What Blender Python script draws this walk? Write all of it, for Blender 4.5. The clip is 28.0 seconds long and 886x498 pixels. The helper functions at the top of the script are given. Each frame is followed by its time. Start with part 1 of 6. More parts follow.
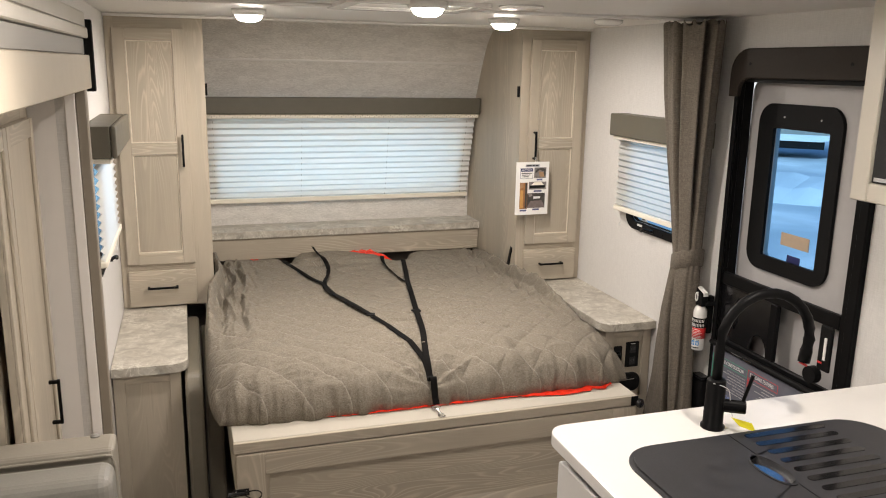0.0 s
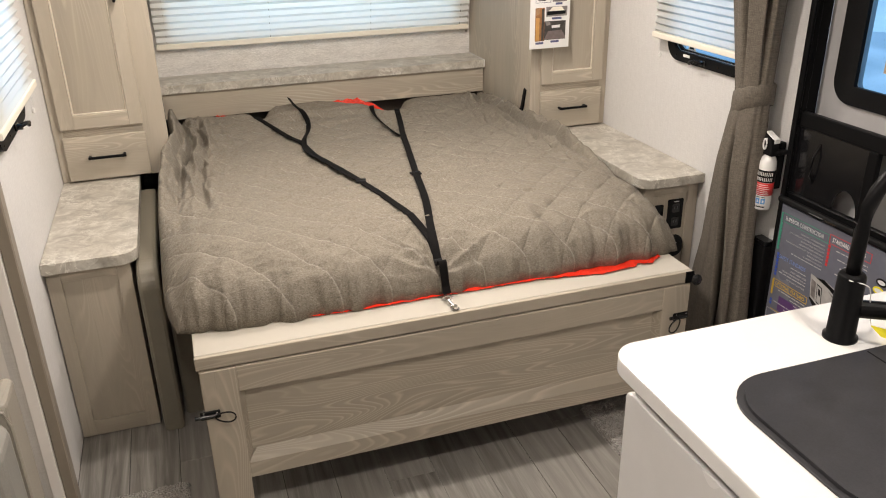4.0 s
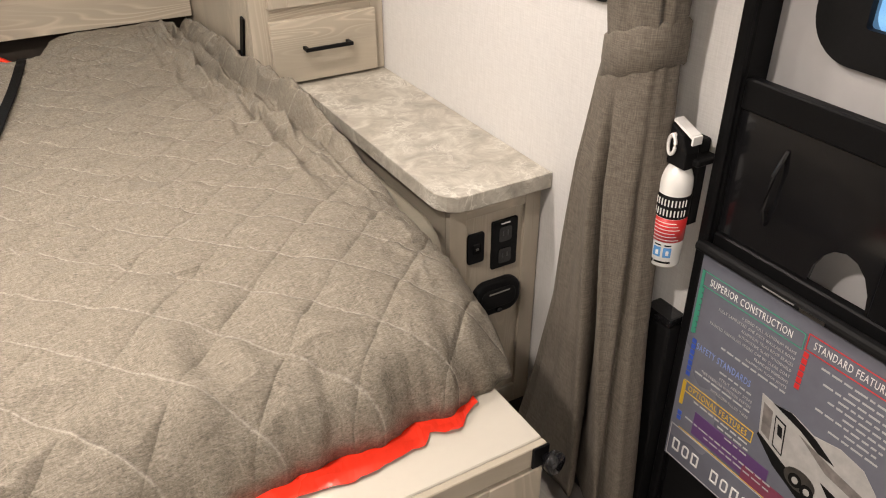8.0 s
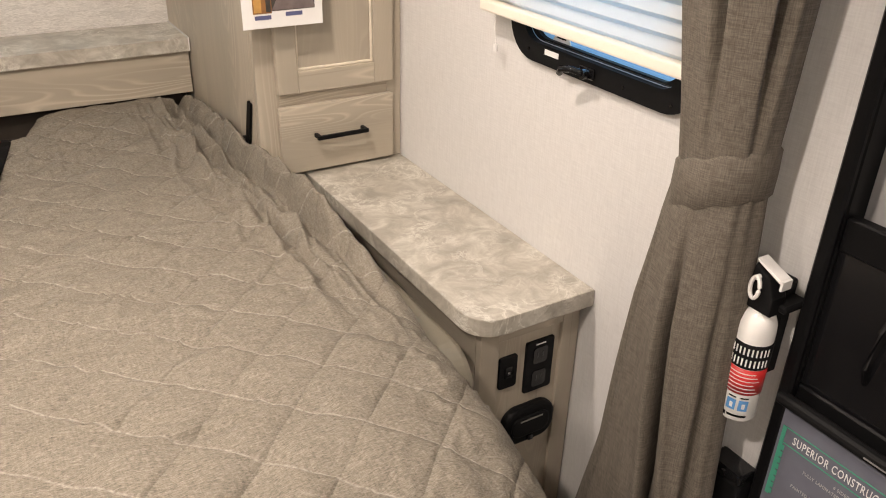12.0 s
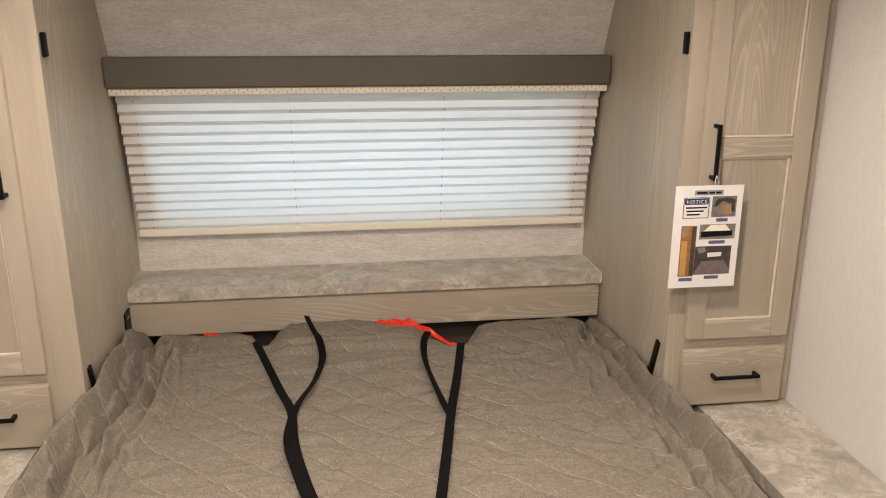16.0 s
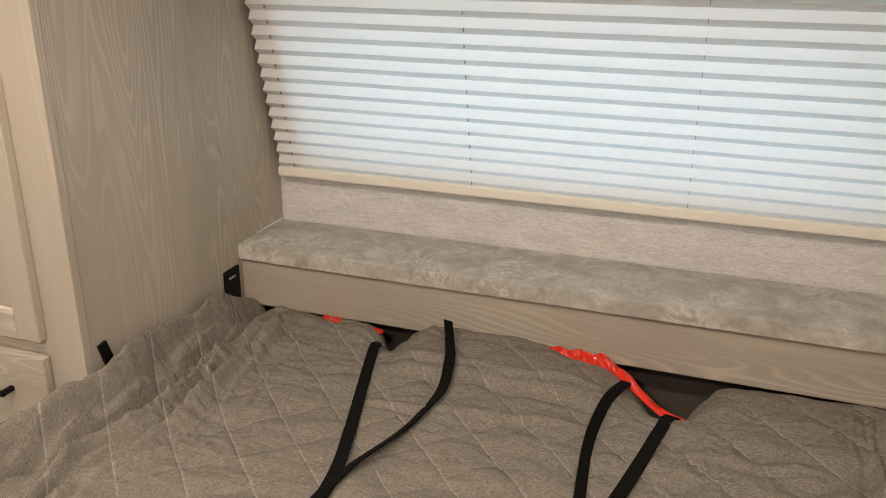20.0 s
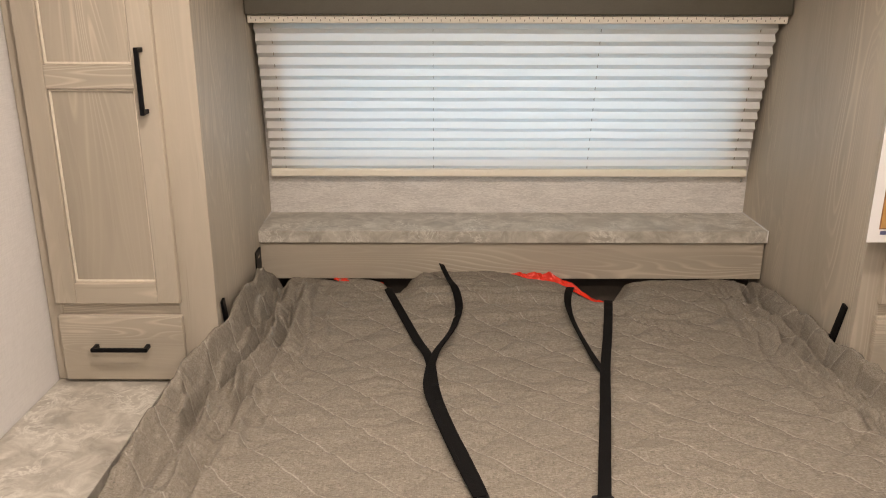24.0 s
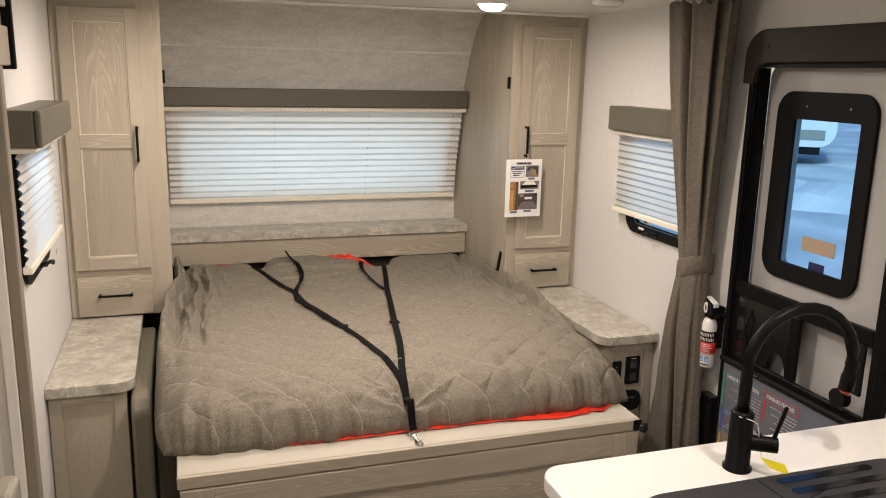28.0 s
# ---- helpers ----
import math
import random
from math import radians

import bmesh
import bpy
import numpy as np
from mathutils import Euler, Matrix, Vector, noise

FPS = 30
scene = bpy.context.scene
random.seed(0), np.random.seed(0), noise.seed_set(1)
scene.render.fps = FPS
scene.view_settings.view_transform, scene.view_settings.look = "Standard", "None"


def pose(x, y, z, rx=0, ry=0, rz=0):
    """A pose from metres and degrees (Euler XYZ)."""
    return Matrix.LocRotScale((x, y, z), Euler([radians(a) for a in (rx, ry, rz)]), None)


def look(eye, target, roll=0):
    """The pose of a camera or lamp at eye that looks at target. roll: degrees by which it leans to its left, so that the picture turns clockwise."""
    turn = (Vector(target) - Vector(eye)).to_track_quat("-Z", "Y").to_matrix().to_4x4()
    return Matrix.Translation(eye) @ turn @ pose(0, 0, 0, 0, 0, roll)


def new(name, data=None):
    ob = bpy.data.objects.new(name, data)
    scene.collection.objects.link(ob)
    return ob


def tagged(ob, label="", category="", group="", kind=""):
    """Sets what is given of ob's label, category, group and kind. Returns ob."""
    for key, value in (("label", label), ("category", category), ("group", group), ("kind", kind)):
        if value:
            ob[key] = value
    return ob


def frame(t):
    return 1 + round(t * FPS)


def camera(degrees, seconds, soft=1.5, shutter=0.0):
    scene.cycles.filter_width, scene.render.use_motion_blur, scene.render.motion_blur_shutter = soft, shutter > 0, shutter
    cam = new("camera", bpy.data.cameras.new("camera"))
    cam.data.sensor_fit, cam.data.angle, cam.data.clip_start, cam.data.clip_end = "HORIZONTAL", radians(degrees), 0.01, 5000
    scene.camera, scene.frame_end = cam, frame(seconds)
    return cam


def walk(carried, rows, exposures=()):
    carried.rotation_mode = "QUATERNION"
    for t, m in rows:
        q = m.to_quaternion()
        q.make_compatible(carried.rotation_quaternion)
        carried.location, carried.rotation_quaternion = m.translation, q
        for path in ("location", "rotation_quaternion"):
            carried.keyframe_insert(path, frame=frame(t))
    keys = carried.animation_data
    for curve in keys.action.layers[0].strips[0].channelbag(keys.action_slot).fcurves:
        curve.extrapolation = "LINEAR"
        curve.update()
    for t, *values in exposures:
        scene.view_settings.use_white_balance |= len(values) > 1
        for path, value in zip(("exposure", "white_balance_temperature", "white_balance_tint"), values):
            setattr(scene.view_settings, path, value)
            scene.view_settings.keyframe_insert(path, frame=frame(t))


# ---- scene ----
cam = camera(57.9, 28.0, 1.05)
PATH = [
    (0, (0.007, -0.065, 1.786), (0.604, 1.791, 1.34), 1.0),
    (0.5, (0.005, -0.03, 1.778), (0.602, 1.812, 1.274), 0.8),
    (1, (0.0, 0.015, 1.76), (0.593, 1.841, 1.198), 0.4),
    (1.5, (0.01, 0.076, 1.743), (0.594, 1.885, 1.12), -0.2),
    (2, (0.021, 0.146, 1.718), (0.595, 1.939, 1.044), -1.0),
    (2.5, (0.027, 0.223, 1.696), (0.59, 2.001, 0.975), -1.7),
    (4.5, (0.257, 0.661, 1.635), (0.836, 2.383, 0.797), -0.8),
    (5, (0.367, 0.793, 1.603), (0.973, 2.494, 0.744), -0.4),
    (5.5, (0.481, 0.963, 1.586), (1.119, 2.641, 0.704), -0.3),
    (6, (0.586, 1.137, 1.553), (1.265, 2.785, 0.646), -0.1),
    (6.5, (0.704, 1.303, 1.52), (1.435, 2.914, 0.587), 0.1),
    (7, (0.835, 1.475, 1.489), (1.616, 3.045, 0.526), 0.3),
    (7.5, (0.944, 1.604, 1.449), (1.771, 3.125, 0.449), 0.4),
    (8, (1.038, 1.773, 1.418), (1.903, 3.24, 0.37), 0.1),
    (8.5, (1.119, 1.936, 1.38), (2.019, 3.349, 0.289), 0.1),
    (9, (1.175, 2.039, 1.345), (2.108, 3.411, 0.229), 0.4),
    (9.5, (1.235, 2.107, 1.312), (2.174, 3.459, 0.177), 0.1),
    (10, (1.26, 2.152, 1.29), (2.205, 3.501, 0.156), -0.2),
    (10.5, (1.262, 2.157, 1.287), (2.214, 3.516, 0.17), -0.3),
    (11, (1.229, 2.125, 1.33), (2.188, 3.51, 0.253), 0.0),
    (11.5, (1.164, 2.08, 1.384), (2.117, 3.512, 0.364), 0.8),
    (12, (1.085, 2.016, 1.451), (2.005, 3.516, 0.501), 1.6),
    (12.5, (1.024, 1.954, 1.52), (1.864, 3.537, 0.632), 1.8),
    (13, (0.973, 1.909, 1.581), (1.713, 3.573, 0.755), 1.9),
    (13.5, (0.889, 1.872, 1.605), (1.544, 3.608, 0.858), 2.9),
    (15.5, (0.766, 1.814, 1.714), (1.072, 3.703, 1.133), 0.2),
    (16, (0.757, 1.817, 1.729), (1.013, 3.72, 1.168), 0.1),
    (16.5, (0.775, 1.822, 1.733), (0.989, 3.735, 1.189), 0.1),
    (17, (0.795, 1.845, 1.725), (0.964, 3.763, 1.183), 0.3),
    (17.5, (0.826, 1.91, 1.692), (0.935, 3.829, 1.139), 0.8),
    (18, (0.843, 2.059, 1.653), (0.861, 3.973, 1.073), 1.1),
    (18.5, (0.842, 2.211, 1.606), (0.736, 4.114, 0.998), 1.5),
    (19, (0.906, 2.36, 1.573), (0.631, 4.233, 0.93), 1.5),
    (19.5, (1.042, 2.577, 1.563), (0.592, 4.407, 0.895), 1.6),
    (20, (1.16, 2.757, 1.545), (0.539, 4.531, 0.862), 0.7),
    (20.5, (1.201, 2.868, 1.521), (0.467, 4.598, 0.836), 0.1),
    (21, (1.211, 2.917, 1.498), (0.421, 4.622, 0.816), -0.7),
    (21.5, (1.201, 2.901, 1.501), (0.421, 4.612, 0.82), -1.1),
    (23.5, (0.741, 2.22, 1.561), (0.569, 4.109, 0.924), -0.1),
    (24, (0.647, 1.979, 1.573), (0.648, 3.885, 0.967), 0.1),
    (24.5, (0.518, 1.739, 1.598), (0.691, 3.647, 1.023), 0.8),
    (25, (0.418, 1.484, 1.608), (0.74, 3.383, 1.068), 1.0),
    (25.5, (0.35, 1.229, 1.627), (0.768, 3.119, 1.124), 0.8),
    (26, (0.301, 0.971, 1.63), (0.758, 2.856, 1.141), 0.4),
    (26.5, (0.24, 0.774, 1.639), (0.739, 2.65, 1.16), 0.4),
    (27, (0.183, 0.568, 1.637), (0.726, 2.436, 1.169), 0.5),
    (27.5, (0.155, 0.404, 1.674), (0.753, 2.259, 1.225), 1.0),
    (28, (0.151, 0.237, 1.711), (0.766, 2.09, 1.277), 1.3),
]
SKY, PUCK, LENS, DAY = 0.15, 10.5, 60.0, 5.0
EXPOSURE = [(0, -0.13, 6500, 9.5), (2.5, -0.11, 6500, 9.5), (5, 0.04, 6500, 10), (7, 0.14, 6550, 10), (8, 0.25, 6600, 11), (9, 0.33, 6650, 11), (11, 0.33, 6750, 11.5), (12, 0.10, 6850, 13), (13, -0.18, 6950, 14), (15.5, -0.21, 7050, 15), (18, -0.26, 7050, 15), (20, -0.26, 6950, 14), (21.5, -0.20, 7000, 15), (24, -0.30, 7050, 16), (26, -0.31, 6900, 13), (28, -0.25, 6900, 13)]
walk(cam, [(t, look(eye, target, roll)) for t, eye, target, roll in PATH], EXPOSURE)

# world, sun and lamps
world = bpy.data.worlds.new("sky")
scene.world = world
world.use_nodes = True
wn = world.node_tree.nodes
sky = wn.new("ShaderNodeTexSky")
sky.sky_type = "NISHITA"
sky.sun_disc = False
sky.sun_elevation, sky.sun_rotation = radians(35), radians(220)
world.node_tree.links.new(sky.outputs[0], wn["Background"].inputs[0])
wn["Background"].inputs[1].default_value = SKY
sun = new("sun", bpy.data.lights.new("sun", "SUN"))
sun.data.energy, sun.data.angle, sun.data.color = 3.6, radians(10), (1.0, 0.95, 0.88)
sun.matrix_world = look((0, 0, 0), (0.5, 0.6, -0.55))

# the last three are unseen, added to light the counter and slide-out
PUCKS = [(0.26, 3.20), (1.31, 3.20), (0.76, 2.48), (1.28, 1.20), (0.05, 1.15), (1.3, -0.4)]
PUCK_SHARE = [0.84, 0.88, 1.72, 0.56, 1.12, 0.60]
ZC = 1.985
for (px, py), share in zip(PUCKS, PUCK_SHARE):
    lamp = new("puck_lamp", bpy.data.lights.new("puck_lamp", "AREA"))
    lamp.data.shape, lamp.data.size, lamp.data.energy, lamp.data.color = "DISK", 0.08, PUCK * share, (1.0, 0.895, 0.815)
    lamp.matrix_world = look((px, py, ZC - 0.052), (px, py, 0))


# daylight standing in for the open sky at the three shaded windows
for wx, wy, wz, tx, ty, sx, sy, power in ((0.86, 4.74, 1.27, 0.86, 4.0, 1.42, 0.46, DAY), (2.20, 3.05, 1.28, 1.0, 3.05, 0.45, 0.45, DAY * 0.16), (-0.48, 3.05, 1.28, 1.0, 3.05, 0.45, 0.45, DAY * 0.16)):
    win_lamp = new("window_daylight", bpy.data.lights.new("window_daylight", "AREA"))
    win_lamp.data.shape, win_lamp.data.size, win_lamp.data.size_y = "RECTANGLE", sx, sy
    win_lamp.data.energy, win_lamp.data.color = power, (0.86, 0.95, 0.99)
    win_lamp.matrix_world = look((wx, wy, wz), (tx, ty, wz))


# materials
class Nodes:
    """A small wrapper to wire one material."""

    def __init__(self, name, color, rough=0.5, metal=0.0):
        self.mat = bpy.data.materials.new(name)
        self.mat.use_nodes = True
        self.t = self.mat.node_tree
        self.b = self.t.nodes["Principled BSDF"]
        self.set("Base Color", color)
        self.set("Roughness", rough)
        self.set("Metallic", metal)
        self.tc = None

    def set(self, key, value):
        self.b.inputs[key].default_value = value

    def coords(self, scale=(1, 1, 1), rot=(0, 0, 0)):
        if not self.tc:
            self.tc = self.t.nodes.new("ShaderNodeTexCoord")
        m = self.t.nodes.new("ShaderNodeMapping")
        m.inputs["Scale"].default_value = scale
        m.inputs["Rotation"].default_value = rot
        self.t.links.new(self.tc.outputs["Object"], m.inputs["Vector"])
        return m.outputs[0]

    def noise(self, vec, scale, detail=4, rough=0.6, dist=0.0):
        n = self.t.nodes.new("ShaderNodeTexNoise")
        n.inputs["Scale"].default_value = scale
        n.inputs["Detail"].default_value = detail
        n.inputs["Roughness"].default_value = rough
        n.inputs["Distortion"].default_value = dist
        self.t.links.new(vec, n.inputs["Vector"])
        return n.outputs["Fac"]

    def wave(self, vec, scale, dist=2.0, detail=2.0, dscale=1.0, kind="BANDS", axis="X"):
        n = self.t.nodes.new("ShaderNodeTexWave")
        n.wave_type = kind
        if kind == "BANDS":
            n.bands_direction = axis
        for k, v in (("Scale", scale), ("Distortion", dist), ("Detail", detail), ("Detail Scale", dscale)):
            n.inputs[k].default_value = v
        self.t.links.new(vec, n.inputs["Vector"])
        return n.outputs["Fac"]

    def ramp(self, fac, stops):
        r = self.t.nodes.new("ShaderNodeValToRGB")
        el = r.color_ramp.elements
        while len(el) < len(stops):
            el.new(0.5)
        for e, (p, c) in zip(el, stops):
            e.position, e.color = p, c
        self.t.links.new(fac, r.inputs[0])
        return r.outputs[0]

    def mix(self, fac, a, b, mode="MIX"):
        m = self.t.nodes.new("ShaderNodeMix")
        m.data_type, m.blend_type = "RGBA", mode
        for sock, v in ((m.inputs[0], fac), (m.inputs[6], a), (m.inputs[7], b)):
            if isinstance(v, (int, float, tuple)):
                sock.default_value = v
            else:
                self.t.links.new(v, sock)
        return m.outputs[2]

    def math(self, op, a, b=0.0):
        m = self.t.nodes.new("ShaderNodeMath")
        m.operation = op
        for sock, v in ((m.inputs[0], a), (m.inputs[1], b)):
            if isinstance(v, (int, float)):
                sock.default_value = v
            else:
                self.t.links.new(v, sock)
        return m.outputs[0]

    def rand(self):
        return self.t.nodes.new("ShaderNodeObjectInfo").outputs["Random"]

    def link(self, out, key):
        self.t.links.new(out, self.b.inputs[key])
        return self

    def bump(self, fac, strength=0.3, dist=0.002):
        n = self.t.nodes.new("ShaderNodeBump")
        n.inputs["Strength"].default_value, n.inputs["Distance"].default_value = strength, dist
        self.t.links.new(fac, n.inputs["Height"])
        self.t.links.new(n.outputs[0], self.b.inputs["Normal"])
        return self


def scaled(c, k):
    return (c[0] * k, c[1] * k, c[2] * k, 1)


def make_plain(name, color, rough=0.5, metal=0.0, grain=60, amount=0.12, bump=0.08):
    n = Nodes(name, color, rough, metal)
    f = n.noise(n.coords(), grain, 5)
    g = n.noise(n.coords(), grain / 12, 3)
    c = n.ramp(n.mix(0.5, f, g), [(0.3, scaled(color, 1 - amount)), (0.7, scaled(color, 1 + amount))])
    n.link(c, "Base Color")
    n.link(n.math("MULTIPLY_ADD", g, 0.15), "Roughness")
    n.t.nodes[-1].inputs[2].default_value = max(0.02, rough - 0.07)
    if bump:
        n.bump(f, bump, 0.001)
    return n.mat


def make_wood(name, along, base, rough=0.45, figure=0.5):
    """Greige laminate with long pale grain; along: the axis of the grain."""
    n = Nodes(name, base, rough)
    k = "xyz".index(along)
    long, fine, slow = [10.0, 10.0, 10.0], [130.0, 130.0, 130.0], [3.2, 3.2, 3.2]
    long[k], fine[k], slow[k] = 1.1, 3.0, 0.5
    # nested cathedral rings in places, straight pores everywhere
    cath = n.noise(n.coords(tuple(long)), 1.0, 1.2, 0.40, 0.5)
    rings = n.math("FRACT", n.math("MULTIPLY", cath, 24.0))
    rings = n.ramp(rings, [(0.0, (0, 0, 0, 1)), (0.20, (1, 1, 1, 1)), (0.48, (0.12, 0.12, 0.12, 1)), (1.0, (0, 0, 0, 1))])
    streak = n.noise(n.coords(tuple(fine)), 1.0, 3)
    broad = n.noise(n.coords(tuple(slow)), 2.0, 3)
    patchy = n.ramp(n.noise(n.coords(tuple(slow), (0.3, 0.2, 0.1)), 1.4, 2), [(0.42, (0.10, 0.10, 0.10, 1)), (0.56, (1, 1, 1, 1))])
    body = n.ramp(broad, [(0.3, scaled(base, 0.82)), (0.7, scaled(base, 1.10))])
    c = n.mix(n.math("MULTIPLY", streak, 0.25), body, scaled(base, 1.30))
    pores = n.ramp(streak, [(0.62, (0, 0, 0, 1)), (0.72, (1, 1, 1, 1))])
    c = n.mix(n.math("MULTIPLY", pores, 0.35), c, scaled(base, 0.62))
    c = n.mix(n.math("MULTIPLY", n.math("MULTIPLY", rings, patchy), figure), c, scaled(base, 1.80))
    n.link(c, "Base Color").bump(n.mix(0.5, rings, streak), 0.06, 0.001)
    return n.mat


def make_weave(name, color, dark, light, thread=420.0, rough=0.9, bump=0.5):
    n = Nodes(name, color, rough)
    a = n.noise(n.coords((thread, thread, thread * 0.07)), 1.0, 2, 0.5)
    b = n.noise(n.coords((thread * 0.07, thread * 0.07, thread)), 1.0, 2, 0.5)
    m = n.mix(0.5, a, b)
    big = n.noise(n.coords(), 5.0, 3)
    c = n.ramp(m, [(0.34, dark), (0.5, color), (0.66, light)])
    c = n.mix(n.math("MULTIPLY", big, 0.25), c, dark)
    n.link(c, "Base Color").bump(m, bump, 0.001)
    return n.mat


def make_emit(name, color, strength):
    n = Nodes(name, color)
    n.set("Emission Color", color)
    n.set("Emission Strength", strength)
    return n.mat


GREIGE = (0.392, 0.346, 0.276, 1)
wood_v = make_wood("greige_wood_upright", "z", scaled(GREIGE, 1.05), figure=0.40)
wood_x = make_wood("greige_wood_level", "x", GREIGE, figure=0.42)
panel_wood = make_wood("greige_wood_figured", "z", scaled(GREIGE, 0.95), figure=0.66)
wood_y = make_wood("greige_wood_deep", "y", GREIGE)
plain_laminate = make_plain("plain_greige_laminate", (0.45, 0.40, 0.32, 1), 0.42, grain=24, amount=0.05, bump=0.03)
taupe_trim = make_plain("taupe_edge_trim", (0.27, 0.235, 0.19, 1), 0.45, grain=30, amount=0.05, bump=0.03)
# whiter than gloss_white, standing in for light missing in the slide-out
slide_white = make_plain("brightened_white_slide_panel", (0.86, 0.83, 0.80, 1), 0.35, grain=12, amount=0.03, bump=0.03)
# paler than the wood: light along the panel lips, put into the colour
lit_bead_mat = make_plain("lit_routed_edge", (0.68, 0.62, 0.52, 1), 0.45, grain=80, amount=0.15, bump=0.05)
stile_mat = make_wood("greige_stile", "z", scaled(GREIGE, 1.06), figure=0.30)

n = Nodes("linen_wallboard", (0.78, 0.76, 0.73, 1), 0.7)
la = n.noise(n.coords((30, 30, 420)), 1.0, 3)
lb = n.noise(n.coords((420, 420, 30)), 1.0, 3)
lm = n.mix(0.5, la, lb)
n.link(n.ramp(lm, [(0.34, (0.625, 0.612, 0.596, 1)), (0.66, (0.735, 0.722, 0.706, 1))]), "Base Color").bump(lm, 0.16, 0.001)
wall_mat = n.mat

n = Nodes("embossed_wallpaper", (0.62, 0.60, 0.57, 1), 0.65)
la = n.noise(n.coords((44, 44, 250)), 1.0, 3, 0.55, 1.9)
lb = n.noise(n.coords((9, 9, 30)), 1.0, 2)
n.link(n.ramp(n.mix(0.3, la, lb), [(0.41, (0.61, 0.585, 0.55, 1)), (0.59, (0.81, 0.785, 0.745, 1))]), "Base Color").bump(la, 0.8, 0.0028)
paper_mat = n.mat

ceil_mat = make_plain("white_ceiling_panel", (0.74, 0.72, 0.69, 1), 0.5, grain=40, amount=0.03, bump=0.05)

n = Nodes("grey_stone_laminate", (0.5, 0.47, 0.42, 1), 0.32)
c1 = n.noise(n.coords((1, 1, 1)), 15.0, 9, 0.66, 0.8)
c2 = n.noise(n.coords((1, 1, 1), (0.4, 0.2, 0.7)), 17.0, 10, 0.72, 0.9)
c3 = n.noise(n.coords((1, 1, 1), (0.1, 0.9, 0.3)), 60.0, 6, 0.7, 0.4)
vein = n.ramp(n.math("ABSOLUTE", n.math("SUBTRACT", c2, 0.5)), [(0.0, (1, 1, 1, 1)), (0.02, (0.35, 0.35, 0.35, 1)), (0.05, (0, 0, 0, 1))])
col = n.ramp(c1, [(0.32, (0.30, 0.275, 0.24, 1)), (0.46, (0.41, 0.375, 0.325, 1)), (0.54, (0.48, 0.445, 0.39, 1)), (0.66, (0.62, 0.585, 0.525, 1))])
patch = n.ramp(n.noise(n.coords(), 6.0, 4, 0.6), [(0.46, (0, 0, 0, 1)), (0.60, (1, 1, 1, 1))])
col = n.mix(n.math("MULTIPLY", n.math("MULTIPLY", vein, patch), 0.85), col, (0.84, 0.81, 0.75, 1))
col = n.mix(n.math("MULTIPLY", c3, 0.22), col, (0.30, 0.275, 0.24, 1))
col = n.mix(1.0, col, (0.97, 0.98, 0.96, 1), "MULTIPLY")
n.link(col, "Base Color")
stone_mat = n.mat

white_mat = make_plain("white_solid_counter", (0.82, 0.81, 0.79, 1), 0.22, grain=90, amount=0.015, bump=0.0)
cream_mat = make_plain("white_melamine", (0.47, 0.44, 0.38, 1), 0.35, grain=50, amount=0.03, bump=0.0)
gloss_white = make_plain("white_gloss_panel", (0.78, 0.77, 0.76, 1), 0.25, grain=30, amount=0.02, bump=0.0)
black_mat = make_plain("matte_black_metal", (0.006, 0.006, 0.0065, 1), 0.38, 0.0, grain=200, amount=0.2)
black_soft = make_plain("black_plastic", (0.009, 0.009, 0.0095, 1), 0.5, grain=150, amount=0.2)
black_gloss = make_plain("black_gloss", (0.008, 0.008, 0.009, 1), 0.12, grain=50, amount=0.2, bump=0)
sink_mat = make_plain("black_granite_composite", (0.03, 0.03, 0.034, 1), 0.48, grain=350, amount=0.35, bump=0.1)
door_grey = make_plain("pale_grey_door_skin", (0.43, 0.42, 0.42, 1), 0.55, grain=45, amount=0.04, bump=0.05)
brown_trim = make_plain("dark_brown_moulding", (0.032, 0.026, 0.022, 1), 0.45, grain=100, amount=0.1)
leather = make_plain("taupe_leatherette", (0.101, 0.091, 0.067, 1), 0.42, grain=240, amount=0.10, bump=0.25)
grey_leather = make_plain("grey_leatherette", (0.26, 0.25, 0.225, 1), 0.42, grain=220, amount=0.10, bump=0.25)
leather_light = make_plain("beige_grey_vinyl", (0.30, 0.275, 0.23, 1), 0.42, grain=220, amount=0.08, bump=0.2)
photo_brown = make_plain("brown_photo", (0.30, 0.14, 0.05, 1), 0.3, grain=60, amount=0.5, bump=0)
photo_dark = make_plain("dark_photo", (0.05, 0.045, 0.04, 1), 0.3, grain=70, amount=0.7, bump=0)
photo_grey = make_plain("grey_photo", (0.22, 0.20, 0.19, 1), 0.3, grain=70, amount=0.5, bump=0)
olive_vinyl = make_plain("grey_olive_vinyl", (0.20, 0.18, 0.14, 1), 0.35, grain=300, amount=0.08, bump=0.15)
strap_mat = make_plain("black_webbing", (0.005, 0.0045, 0.0045, 1), 0.8, grain=700, amount=0.4, bump=0.4)
chrome_dull = make_plain("dull_contact_metal", (0.10, 0.10, 0.10, 1), 0.5, 0.6, grain=60, amount=0.1, bump=0)
chrome_mat = make_plain("chrome", (0.75, 0.75, 0.76, 1), 0.15, 1.0, grain=60, amount=0.03, bump=0)
red_mat = make_plain("red_plastic_film", (0.75, 0.035, 0.015, 1), 0.25, grain=60, amount=0.15, bump=0.3)
red_label = make_plain("red_label", (0.60, 0.03, 0.03, 1), 0.4, grain=60, amount=0.05, bump=0)
blue_label = make_plain("blue_label", (0.10, 0.30, 0.62, 1), 0.4, grain=60, amount=0.05, bump=0)
yellow_mat = make_plain("yellow_tag", (0.80, 0.72, 0.02, 1), 0.5, grain=60, amount=0.05, bump=0)
